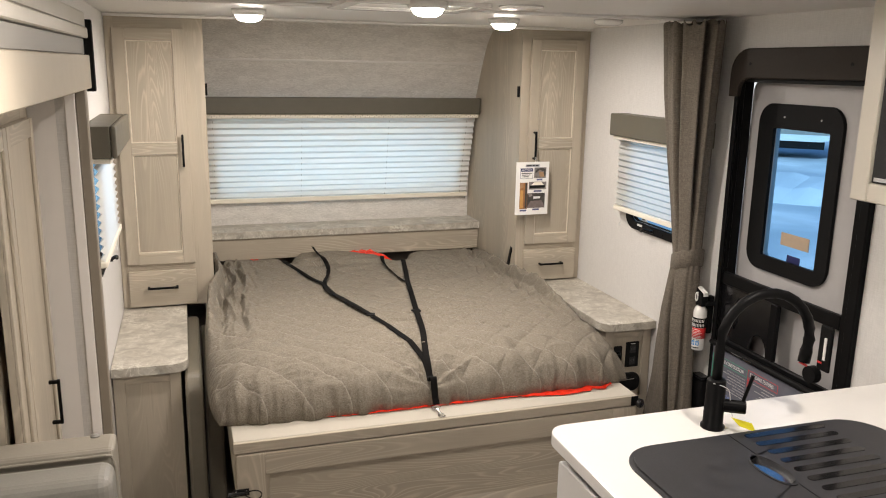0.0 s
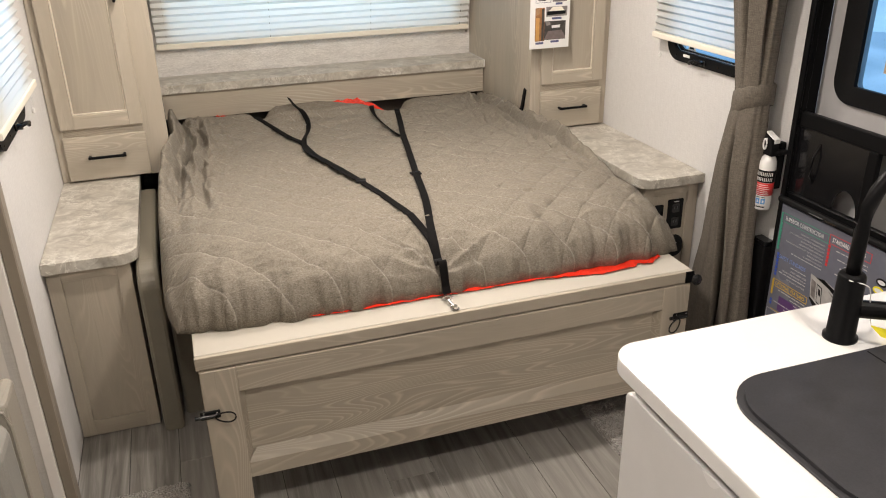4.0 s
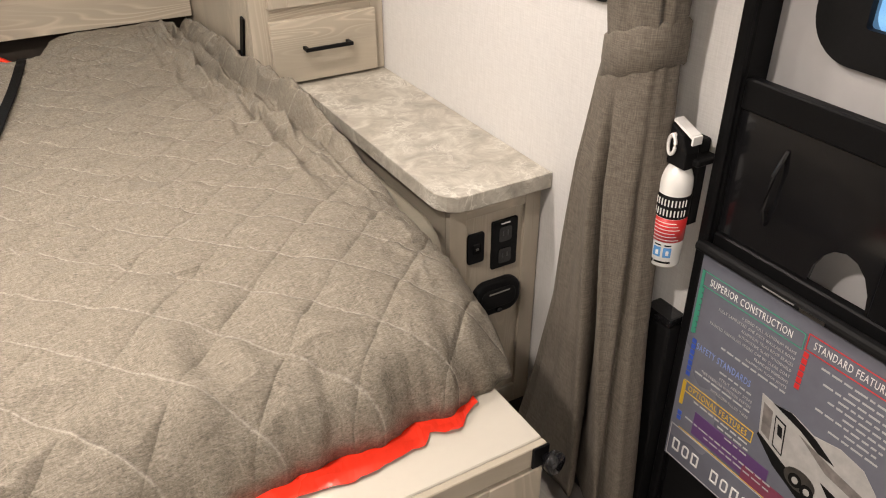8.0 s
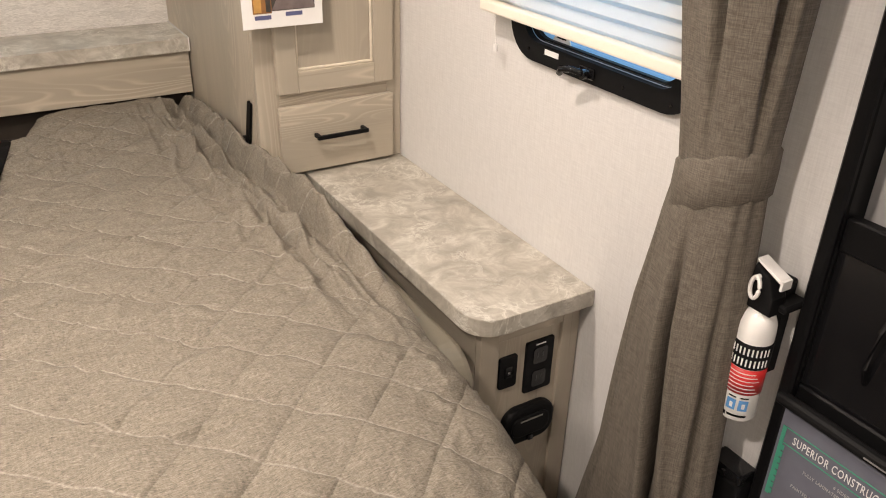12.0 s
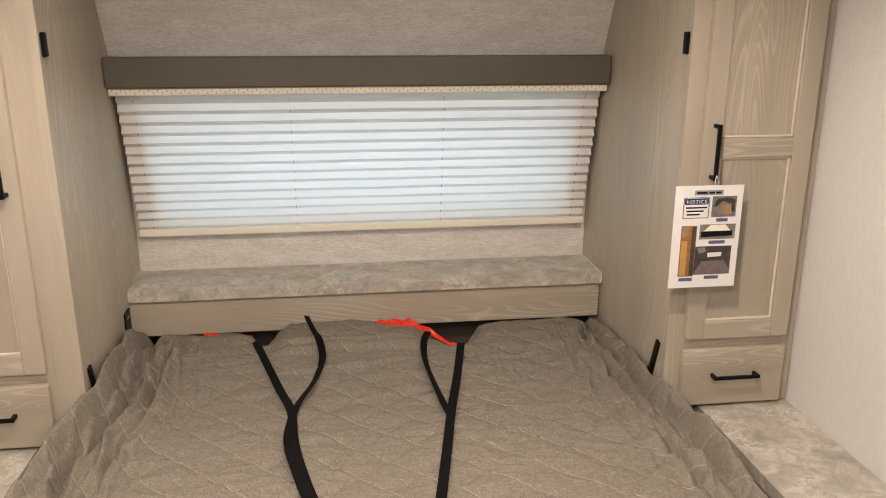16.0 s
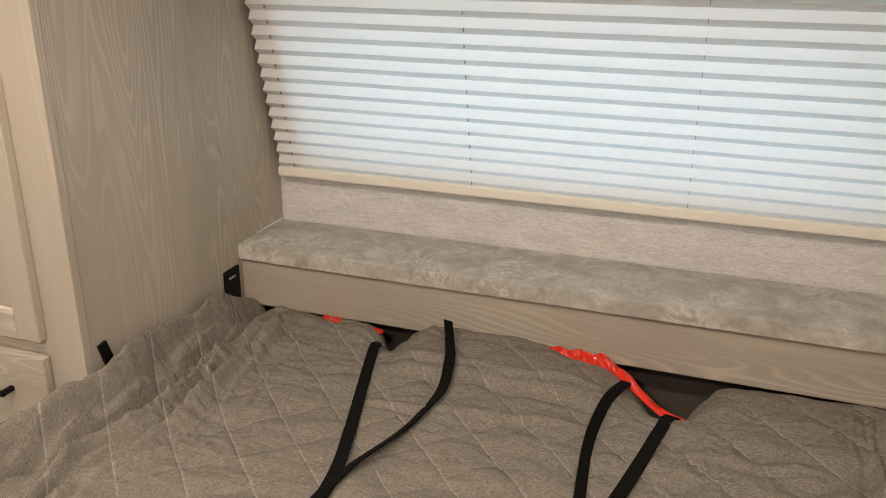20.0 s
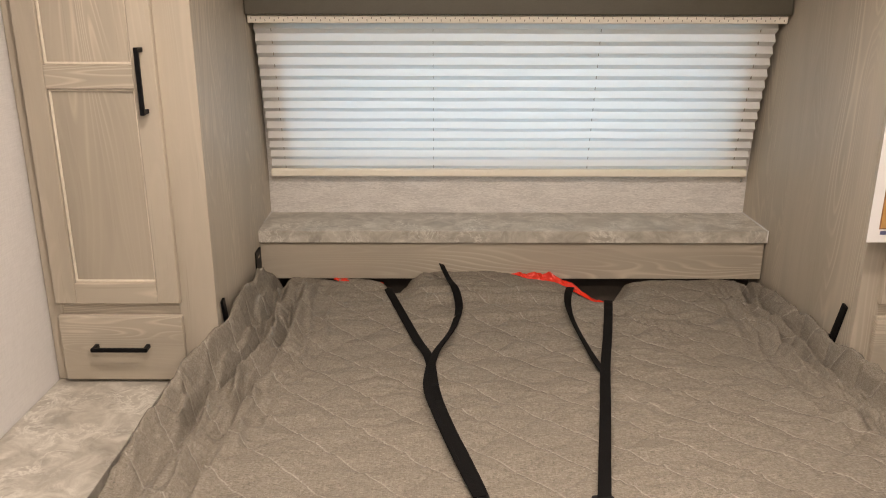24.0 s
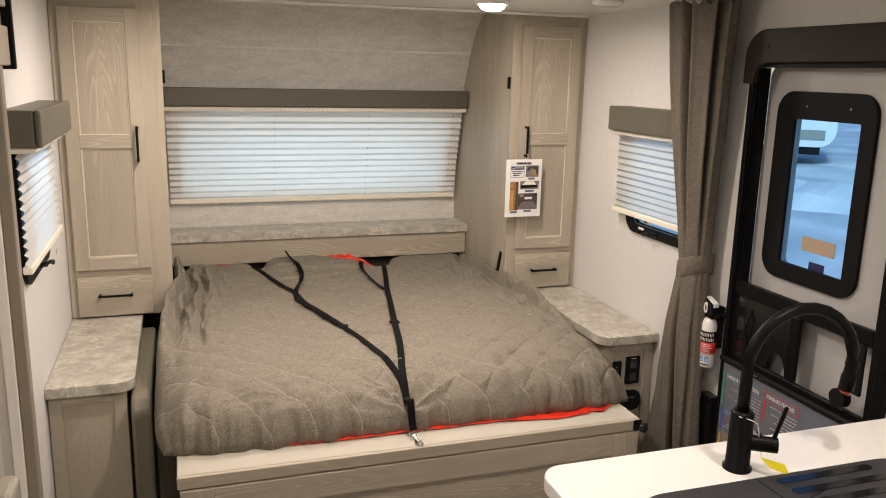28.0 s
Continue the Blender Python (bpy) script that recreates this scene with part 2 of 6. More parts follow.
navy_mat = make_plain("navy_print", (0.018, 0.022, 0.10, 1), 0.5, grain=60, amount=0.05, bump=0)
dark_gap = make_plain("dark_brown_recess", (0.02, 0.014, 0.011, 1), 0.7, grain=60, amount=0.1)
recess_shade_mat = make_plain("brown_recess_shade", (0.075, 0.060, 0.048, 1), 0.7, grain=60, amount=0.1)
curtain_mat = make_weave("grey_linen_curtain", (0.132, 0.113, 0.091, 1), (0.082, 0.069, 0.055, 1), (0.190, 0.165, 0.136, 1), 700)

strap_mat.node_tree.nodes["Principled BSDF"].inputs["Roughness"].default_value = 0.95
for dark_mat in (black_mat, black_soft, strap_mat, brown_trim, dark_gap):
    dark_mat.node_tree.nodes["Principled BSDF"].inputs["Specular IOR Level"].default_value = 0.10

# heathered quilted cover with stitched diamonds
n = Nodes("heathered_grey_quilt", (0.23, 0.205, 0.17, 1), 0.85)
wa = n.noise(n.coords((125, 500, 340)), 1.0, 3, 0.6)
wb = n.noise(n.coords((420, 60, 70)), 1.0, 3, 0.6)
wd = n.noise(n.coords((190, 900, 700)), 1.0, 2, 0.6)
wc = n.ramp(n.mix(0.35, n.mix(0.32, wa, wb), wd), [(0.33, (0.098, 0.087, 0.069, 1)), (0.5, (0.197, 0.175, 0.141, 1)), (0.67, (0.312, 0.281, 0.232, 1))])
# thin pale lines in the colour, like creases catching the light
lit_crease = n.ramp(n.math("ABSOLUTE", n.math("SUBTRACT", n.noise(n.coords((13, 24, 14)), 1.0, 3, 0.55, 1.8), 0.5)), [(0.0, (1, 1, 1, 1)), (0.02, (0, 0, 0, 1))])
wc = n.mix(n.math("MULTIPLY", lit_crease, 0.14), wc, (0.50, 0.46, 0.40, 1))
sep = n.t.nodes.new("ShaderNodeSeparateXYZ")
warp = n.noise(n.coords(), 9.0, 2)
n.t.links.new(n.coords(), sep.inputs[0])
seams = []
for sign, shift in ((1, 0.857 + 3.4 - 4.207), (-1, 0.857 - 3.4 + 1.328)):
    q = n.math("ADD", sep.outputs[0], n.math("MULTIPLY", sep.outputs[1], sign))
    q = n.math("ADD", n.math("ADD", q, shift), n.math("MULTIPLY", warp, 0.008))
    seams.append(n.math("PINGPONG", q, 0.07225))
near = n.math("MINIMUM", seams[0], seams[1])
groove = n.ramp(near, [(0.0, (0, 0, 0, 1)), (0.006, (0.75, 0.75, 0.75, 1)), (0.02, (1, 1, 1, 1))])
thread = n.ramp(seams[0], [(0.0, (1, 1, 1, 1)), (0.0011, (0.8, 0.8, 0.8, 1)), (0.0020, (0, 0, 0, 1))])
dash = n.ramp(n.noise(n.coords(), 170.0, 1), [(0.35, (0.25, 0.25, 0.25, 1)), (0.6, (1, 1, 1, 1))])
wc = n.mix(n.math("MULTIPLY", n.math("MULTIPLY", thread, dash), 0.36), wc, (0.56, 0.53, 0.47, 1))
n.link(wc, "Base Color")
n.set("Specular IOR Level", 0.12)
crinkle = n.noise(n.coords((14, 34, 20)), 1.0, 4, 0.6, 1.2)
n.bump(n.math("ADD", n.math("ADD", n.math("MULTIPLY", wa, 0.14), n.math("MULTIPLY", groove, 0.50)), n.math("MULTIPLY", crinkle, 1.1)), 0.75, 0.006)
quilt_mat = n.mat

# translucent pleated shade
n = Nodes("white_shade_fabric", (0.85, 0.85, 0.83, 1), 0.8)
tr = n.t.nodes.new("ShaderNodeBsdfTranslucent")
tr.inputs[0].default_value = (0.77, 0.84, 0.82, 1)
mx = n.t.nodes.new("ShaderNodeMixShader")
mx.inputs[0].default_value = 0.20
n.t.links.new(n.b.outputs[0], mx.inputs[1])
n.t.links.new(tr.outputs[0], mx.inputs[2])
n.t.links.new(mx.outputs[0], n.t.nodes["Material Output"].inputs[0])
shade_mat = n.mat

# thinner shades at the side windows let more of the day through
n = Nodes("side_shade_fabric", (0.62, 0.62, 0.60, 1), 0.8)
tr = n.t.nodes.new("ShaderNodeBsdfTranslucent")
tr.inputs[0].default_value = (0.78, 0.84, 0.86, 1)
mx = n.t.nodes.new("ShaderNodeMixShader")
mx.inputs[0].default_value = 0.36
n.t.links.new(n.b.outputs[0], mx.inputs[1])
n.t.links.new(tr.outputs[0], mx.inputs[2])
n.t.links.new(mx.outputs[0], n.t.nodes["Material Output"].inputs[0])
side_shade_mat = n.mat
rail_mat = make_plain("cream_rail", (0.86, 0.81, 0.70, 1), 0.4, grain=60, amount=0.03, bump=0)

n = Nodes("tinted_window_glass", (0.38, 0.70, 0.99, 1), 0.0)
n.set("Transmission Weight", 1.0)
n.set("IOR", 1.02)
glass_mat = n.mat

# grey vinyl planks
n = Nodes("grey_vinyl_plank", (0.2, 0.19, 0.175, 1), 0.4)
pl = n.noise(n.coords((40, 2.2, 20)), 1.0, 5, 0.6, 0.6)
pr = n.rand()
pc = n.ramp(pl, [(0.3, (0.13, 0.122, 0.11, 1)), (0.5, (0.25, 0.236, 0.215, 1)), (0.7, (0.40, 0.38, 0.35, 1))])
pc = n.mix(n.math("MULTIPLY", pr, 0.55), pc, (0.36, 0.34, 0.31, 1))
n.link(pc, "Base Color").bump(pl, 0.1, 0.001)
plank_mat = n.mat
joint_mat = make_plain("floor_joint", (0.05, 0.047, 0.043, 1), 0.8)

n = Nodes("shaggy_grey_mat", (0.36, 0.34, 0.31, 1), 1.0)
rg = n.noise(n.coords(), 260.0, 3)
n.link(n.ramp(rg, [(0.35, (0.16, 0.15, 0.14, 1)), (0.5, (0.42, 0.40, 0.37, 1)), (0.65, (0.62, 0.60, 0.56, 1))]), "Base Color").bump(rg, 1.0, 0.004)
rug_mat = n.mat

n = Nodes("packed_snow", (0.80, 0.82, 0.86, 1), 0.8)
sn = n.noise(n.coords(), 0.35, 4, 0.5, 0.4)
n.link(n.ramp(sn, [(0.40, (0.50, 0.55, 0.62, 1)), (0.54, (0.62, 0.67, 0.73, 1)), (0.66, (0.84, 0.86, 0.89, 1))]), "Base Color")
n.bump(n.noise(n.coords(), 2.0, 4), 0.3, 0.04)
snow_mat = n.mat


# mesh helpers
def origin(ob):
    p = Vector((0, 0, 0))
    while ob:
        p += ob.location
        ob = ob.parent
    return p


def link_mesh(name, bm, mats, smooth=False):
    me = bpy.data.meshes.new(name)
    bm.normal_update()
    bm.to_mesh(me)
    bm.free()
    for m in mats if isinstance(mats, (list, tuple)) else [mats]:
        me.materials.append(m)
    if smooth:
        for p in me.polygons:
            p.use_smooth = True
    return new(name, me)


def part(name, bm, mats, parent, label="", smooth=False):
    """One mesh under a thing or a part; the bmesh is in world metres."""
    bmesh.ops.translate(bm, verts=bm.verts, vec=-origin(parent))
    ob = link_mesh(name, bm, mats, smooth)
    ob.parent = parent
    return tagged(ob, label)


def thing(name, at, label, category, group=""):
    ob = new(name)
    ob.location = at
    ob.empty_display_size = 0.1
    return tagged(ob, label, category, group)


def single(name, bm, mats, at, label, category, group="", smooth=False, kind=""):
    """A thing that is one mesh."""
    bmesh.ops.translate(bm, verts=bm.verts, vec=-Vector(at))
    ob = link_mesh(name, bm, mats, smooth)
    ob.location = at
    return tagged(ob, label, category, group, kind)


def struct(name, bm, mats, label="", category="", smooth=False):
    return tagged(link_mesh(name, bm, mats, smooth), label, category, "", "structure")


def box(x0, x1, y0, y1, z0, z1, bevel=0.0, seg=2, bm=None):
    own = bmesh.new()
    bmesh.ops.create_cube(own, size=1)
    for v in own.verts:
        v.co = Vector(((x0 + x1) / 2 + v.co.x * (x1 - x0), (y0 + y1) / 2 + v.co.y * (y1 - y0), (z0 + z1) / 2 + v.co.z * (z1 - z0)))
    if bevel:
        bmesh.ops.bevel(own, geom=own.edges[:], offset=bevel, segments=seg, affect="EDGES", profile=0.5)
    if bm is None:
        return own
    merge(bm, own)
    return bm


def merge(bm, other):
    me = bpy.data.meshes.new("scratch")
    other.to_mesh(me)
    other.free()
    bm.from_mesh(me)
    bpy.data.meshes.remove(me)
    return bm


def rod(a, b, r, seg=12, bm=None, r2=None):
    own = bmesh.new()
    a, b = Vector(a), Vector(b)
    d = b - a
    bmesh.ops.create_cone(own, cap_ends=True, segments=seg, radius1=r, radius2=r if r2 is None else r2, depth=d.length)
    m = Matrix.Translation((a + b) / 2) @ d.to_track_quat("Z", "Y").to_matrix().to_4x4()
    bmesh.ops.transform(own, matrix=m, verts=own.verts)
    if bm is None:
        return own
    return merge(bm, own)


def tube(points, r, seg=10, bm=None, radii=None):
    """A round bar along a smooth line."""
    own = bmesh.new()
    pts = [Vector(p) for p in points]
    rings = []
    up = Vector((0, 0, 1))
    for i, p in enumerate(pts):
        d = (pts[min(i + 1, len(pts) - 1)] - pts[max(i - 1, 0)]).normalized()
        side = d.cross(up)
        side = side.normalized() if side.length > 0.05 else Vector((1, 0, 0))
        nor = side.cross(d)
        rr = radii[i] if radii else r
        rings.append([own.verts.new(p + rr * (math.cos(a) * side + math.sin(a) * nor)) for a in np.linspace(0, 2 * math.pi, seg, endpoint=False)])
    for ra, rb in zip(rings, rings[1:]):
        for k in range(seg):
            own.faces.new((ra[k], ra[(k + 1) % seg], rb[(k + 1) % seg], rb[k]))
    own.faces.new(rings[0][::-1])
    own.faces.new(rings[-1])
    bmesh.ops.recalc_face_normals(own, faces=own.faces)
    if bm is None:
        return own
    return merge(bm, own)


def lathe(profile, at, seg=32, bm=None):
    """Turned round an upright axis at (x, y); profile rows of radius, z."""
    own = bmesh.new()
    rings = [[own.verts.new((at[0] + r * math.cos(a), at[1] + r * math.sin(a), z)) for a in np.linspace(0, 2 * math.pi, seg, endpoint=False)] for r, z in profile]
    for ra, rb in zip(rings, rings[1:]):
        for k in range(seg):
            own.faces.new((ra[k], ra[(k + 1) % seg], rb[(k + 1) % seg], rb[k]))
    own.faces.new(rings[0][::-1])
    own.faces.new(rings[-1])
    bmesh.ops.recalc_face_normals(own, faces=own.faces)
    if bm is None:
        return own
    return merge(bm, own)


def slab(outline, plane, d0, d1, bm=None, bevel=0.0):
    """A flat plate: a 2D outline in a plane ('x', 'y' or 'z' is the plate's normal) between two depths."""
    own = bmesh.new()

    def put(p, d):
        a, b = p
        return {"x": (d, a, b), "y": (a, d, b), "z": (a, b, d)}[plane]

    lo = [own.verts.new(put(p, d0)) for p in outline]
    hi = [own.verts.new(put(p, d1)) for p in outline]
    f1, f2 = own.faces.new(lo[::-1]), own.faces.new(hi)
    for i in range(len(lo)):
        j = (i + 1) % len(lo)
        own.faces.new((lo[i], lo[j], hi[j], hi[i]))
    bmesh.ops.recalc_face_normals(own, faces=own.faces)
    if bevel:
        bmesh.ops.bevel(own, geom=[e for f in (f1, f2) for e in f.edges], offset=bevel, segments=2, affect="EDGES", profile=0.5)
    if bm is None:
        return own
    return merge(bm, own)


def rounded(a0, a1, b0, b1, r, seg=6):
    """Outline of a rectangle with round corners; r is one radius or four (from a0,b0 anticlockwise)."""
    rs = r if isinstance(r, (list, tuple)) else [r] * 4
    out = []
    for (ca, cb, start), rr in zip(((a0, b0, 180), (a1, b0, 270), (a1, b1, 0), (a0, b1, 90)), rs):
        sa, sb = (1 if ca == a0 else -1), (1 if cb == b0 else -1)
        if rr <= 0:
            out.append((ca, cb))
            continue
        for k in range(seg + 1):
            t = radians(start + 90 * k / seg)
            out.append((ca + sa * rr + rr * math.cos(t), cb + sb * rr + rr * math.sin(t)))
    return out


def ring_plate(outer, inner, plane, d0, d1):
    """A plate with a hole; both outlines have the same number of points."""
    own = bmesh.new()

    def put(p, d):
        a, b = p
        return {"x": (d, a, b), "y": (a, d, b), "z": (a, b, d)}[plane]

    rows = [[own.verts.new(put(p, d)) for p in o] for o, d in ((outer, d0), (outer, d1), (inner, d1), (inner, d0))]
    k = len(outer)
    for r in range(4):
        ra, rb = rows[r], rows[(r + 1) % 4]
        for i in range(k):
            j = (i + 1) % k
            own.faces.new((ra[i], ra[j], rb[j], rb[i]))
    bmesh.ops.recalc_face_normals(own, faces=own.faces)
    return own


def catmull(pts, steps=8):
    pts = [Vector(p) for p in pts]
    out = []
    for i in range(len(pts) - 1):
        p0, p1, p2, p3 = pts[max(i - 1, 0)], pts[i], pts[i + 1], pts[min(i + 2, len(pts) - 1)]
        for k in range(steps):
            t = k / steps
            out.append(0.5 * (2 * p1 + (p2 - p0) * t + (2 * p0 - 5 * p1 + 4 * p2 - p3) * t * t + (3 * p1 - p0 - 3 * p2 + p3) * t ** 3))
    out.append(pts[-1])
    return out


# lettering, shaped once and placed later
WORDS = ("NOTICE", "SUPERIOR CONSTRUCTION", "SAFETY STANDARDS", "OPTIONAL FEATURES", "STANDARD FEATURES", "6 SIDED FULL ALUMINUM FRAME", "FULLY LAMINATED ONE PIECE WALKABLE ROOF", "ALUMINUM TRUSS ROOF BRACES", "AUTOMOTIVE GLASS WINDSHIELD", "PAINTED FIBERGLASS FRONT CAP W/ CLEAR COAT", "FRAMELESS WINDOWS", "ALUMINUM FLOOR JOISTS", "STRUT ASSIST STEPS", "TIRE PRESSURE MONITOR SYSTEM", "NITROGEN FILLED TIRES")
curves = []
for words in WORDS:
    cu = bpy.data.curves.new("lettering", "FONT")
    cu.body, cu.size, cu.extrude, cu.space_character = words, 0.014, 0.0003, 1.15
    cu.resolution_u = 3
    curves.append(new("lettering", cu))
bpy.context.view_layer.update()
graph = bpy.context.evaluated_depsgraph_get()
LETTERS = {}
for words, tmp in zip(WORDS, curves):
    LETTERS[words] = bpy.data.meshes.new_from_object(tmp.evaluated_get(graph))
for tmp in curves:
    bpy.data.objects.remove(tmp)


# the shell
XL, XR = -0.31, 2.03
XA, XB = 0.08, 1.64          # the alcove between the wardrobes
YB = -2.2                    # rear end behind the walk
WT = 0.05


def wall_x(name, x0, x1, y0, y1, z0, z1, holes, mat, label):
    """A side wall with rectangular holes (y0, y1, z0, z1), sorted along y."""
    bm = bmesh.new()
    y = y0
    for h0, h1, g0, g1 in holes:
        if h0 > y:
            box(x0, x1, y, h0, z0, z1, bm=bm)
        if g0 > z0:
            box(x0, x1, h0, h1, z0, g0, bm=bm)
        if g1 < z1:
            box(x0, x1, h0, h1, g1, z1, bm=bm)
        y = h1
    box(x0, x1, y, y1, z0, z1, bm=bm)
    return struct(name, bm, mat, label, "wall")


RW = (2.845, 3.27, 1.080, 1.49)
wall_x("wall_right", XR, XR + WT, YB, 4.7, -0.15, ZC, [(1.86, 2.568, -0.15, 1.775), RW], wall_mat, "white linen-textured wallboard beside the entry door")
LW = RW
SLIDE = (-1.4, 2.58, -0.1, 1.70)
wall_x("wall_left", XL - WT, XL, YB, 4.7, -0.1, ZC, [SLIDE, LW], wall_mat, "white linen-textured wallboard beside the bed")
struct("wall_back", box(XL - WT, XR + WT, YB - WT, YB, 0, ZC), wall_mat, "plain white wallboard", "wall")

# front wall: upright below, then a soft curve into the ceiling
FRONT = [(4.545, 0.0), (4.545, 1.03), (4.50, 1.44), (4.43, 1.62), (4.345, 1.785), (4.275, 1.90), (4.19, 1.975), (4.07, 2.005), (3.77, 2.015)]
prof = catmull([(0, y, z) for y, z in FRONT[1:]], 5)
prof = [(4.545, 0.0)] + [(p.y, p.z) for p in prof]
FW = (0.165, 1.555, 1.055, 1.44)   # the window hole


def strip_wall(name, x0, x1, rows, mat, label):
    bm = bmesh.new()
    a = [[bm.verts.new((x, y + d, z + d * 0.4)) for x in (x0, x1)] for d in (0.0, 0.05) for y, z in rows]
    k = len(rows)
    for i in range(k - 1):
        bm.faces.new((a[i][0], a[i][1], a[i + 1][1], a[i + 1][0]))
        bm.faces.new((a[k + i][0], a[k + i + 1][0], a[k + i + 1][1], a[k + i][1]))
        for s in (0, 1):
            bm.faces.new((a[i][s], a[i + 1][s], a[k + i + 1][s], a[k + i][s]))
    bm.faces.new((a[0][0], a[k][0], a[k][1], a[0][1]))
    bm.faces.new((a[k - 1][0], a[k - 1][1], a[2 * k - 1][1], a[2 * k - 1][0]))
    bmesh.ops.recalc_face_normals(bm, faces=bm.faces)
    return struct(name, bm, mat, label, "wall", smooth=False)


def yat(z):
    for (y0, z0), (y1, z1) in zip(prof, prof[1:]):
        if z0 <= z <= z1 and z1 > z0:
            return y0 + (y1 - y0) * (z - z0) / (z1 - z0)
    return prof[-1][0]


low = [(y, z) for y, z in prof if z < FW[2] - 1e-6] + [(yat(FW[2]), FW[2])]
mid = [(yat(FW[2]), FW[2])] + [(y, z) for y, z in prof if FW[2] < z < FW[3]] + [(yat(FW[3]), FW[3])]
top = [(yat(FW[3]), FW[3])] + [(y, z) for y, z in prof if z > FW[3] + 1e-6]
strip_wall("wall_front_lower", XL, XR, low, paper_mat, "pale embossed wallpaper under the head window")
strip_wall("wall_front_side", XL, FW[0], mid, paper_mat, "pale embossed wallpaper beside the head window")
strip_wall("wall_front_side", FW[1], XR, mid, paper_mat, "pale embossed wallpaper beside the head window")
strip_wall("wall_front_curve", XL, XR, top, paper_mat, "pale embossed panel curving into the ceiling")

struct("ceiling", box(XL - WT, XR + WT, YB, 3.77, ZC, ZC + 0.06), ceil_mat, "smooth white ceiling panel", "ceiling")

# floor: boards run along the walk, with the joints recessed under them
struct("floor", box(XL - WT, 1.955, YB, 4.7, -0.06, -0.004), joint_mat, "grey vinyl plank floor", "floor")
floor_ob = bpy.data.objects["floor"]


# cabinets ------------------------------------------------------------
def pull(bm_parent, a, b, out, parent):
    """A slim black bar pull between a and b that stands off along out."""
    a, b, out = Vector(a), Vector(b), Vector(out)
    d = (b - a).normalized()
    bm = bmesh.new()
    side = d.cross(out).normalized()
    w, h = 0.005, out.length

    def bar(p, q, hw, hh, axis_a, axis_b):
        own = bmesh.new()
        vs = []
        for c in (p, q):
            for sa, sb in ((-1, -1), (1, -1), (1, 1), (-1, 1)):
                vs.append(own.verts.new(c + axis_a * hw * sa + axis_b * hh * sb))
        for i in range(4):
            j = (i + 1) % 4
            own.faces.new((vs[i], vs[j], vs[4 + j], vs[4 + i]))
        own.faces.new(vs[3::-1])
        own.faces.new(vs[4:])
        bmesh.ops.recalc_face_normals(own, faces=own.faces)
        bmesh.ops.bevel(own, geom=own.edges[:], offset=0.0012, segments=1, affect="EDGES")
        merge(bm, own)

    on = out.normalized()
    bar(a + out - d * 0.006, b + out + d * 0.006, w, 0.004, side, on)
    bar(a, a + out, w, 0.005, side, d)
    bar(b, b + out, w, 0.005, side, d)
    return part("handle", bm, black_mat, parent, "slim matte black bar pull")


def shaker(parent, x0, x1, z0, z1, y, name="door", rail=0.055, mids=()):
    """A shaker door in the plane y (front face), 20 mm thick: stiles, rails and recessed panels."""
    frame_bm = bmesh.new()
    t = 0.020
    box(x0, x0 + rail, y, y + t, z0, z1, 0.002, 1, frame_bm)
    box(x1 - rail, x1, y, y + t, z0, z1, 0.002, 1, frame_bm)
    d = part(name, frame_bm, stile_mat, parent)
    cuts = [z0 + rail] + [c for m in mids for c in (m - rail / 2, m + rail / 2)] + [z1 - rail]
    rows = [(z0, z0 + rail)] + [(m - rail / 2, m + rail / 2) for m in mids] + [(z1 - rail, z1)]
    for a, b in rows:
        part("rail", box(x0 + rail, x1 - rail, y + 0.0004, y + t, a, b, 0.0015, 1), wood_x, d)
    for k, (a, b) in enumerate(zip(cuts[::2], cuts[1::2])):
        bm = box(x0 + rail + 0.001, x1 - rail - 0.001, y + 0.0125, y + 0.0175, a + 0.001, b - 0.001)
        # a thin sloped lip around the panel
        part("panel", bm, wood_v if k else panel_wood, d)
        bm = bmesh.new()
        for q in ((x0 + rail, x0 + rail + 0.006, a, b), (x1 - rail - 0.006, x1 - rail, a, b), (x0 + rail, x1 - rail, a, a + 0.006), (x0 + rail, x1 - rail, b - 0.006, b)):
            box(q[0], q[1], y + 0.007, y + 0.0135, q[2], q[3], 0.0025, 2, bm)
        part("bead", bm, lit_bead_mat, d)
    return d


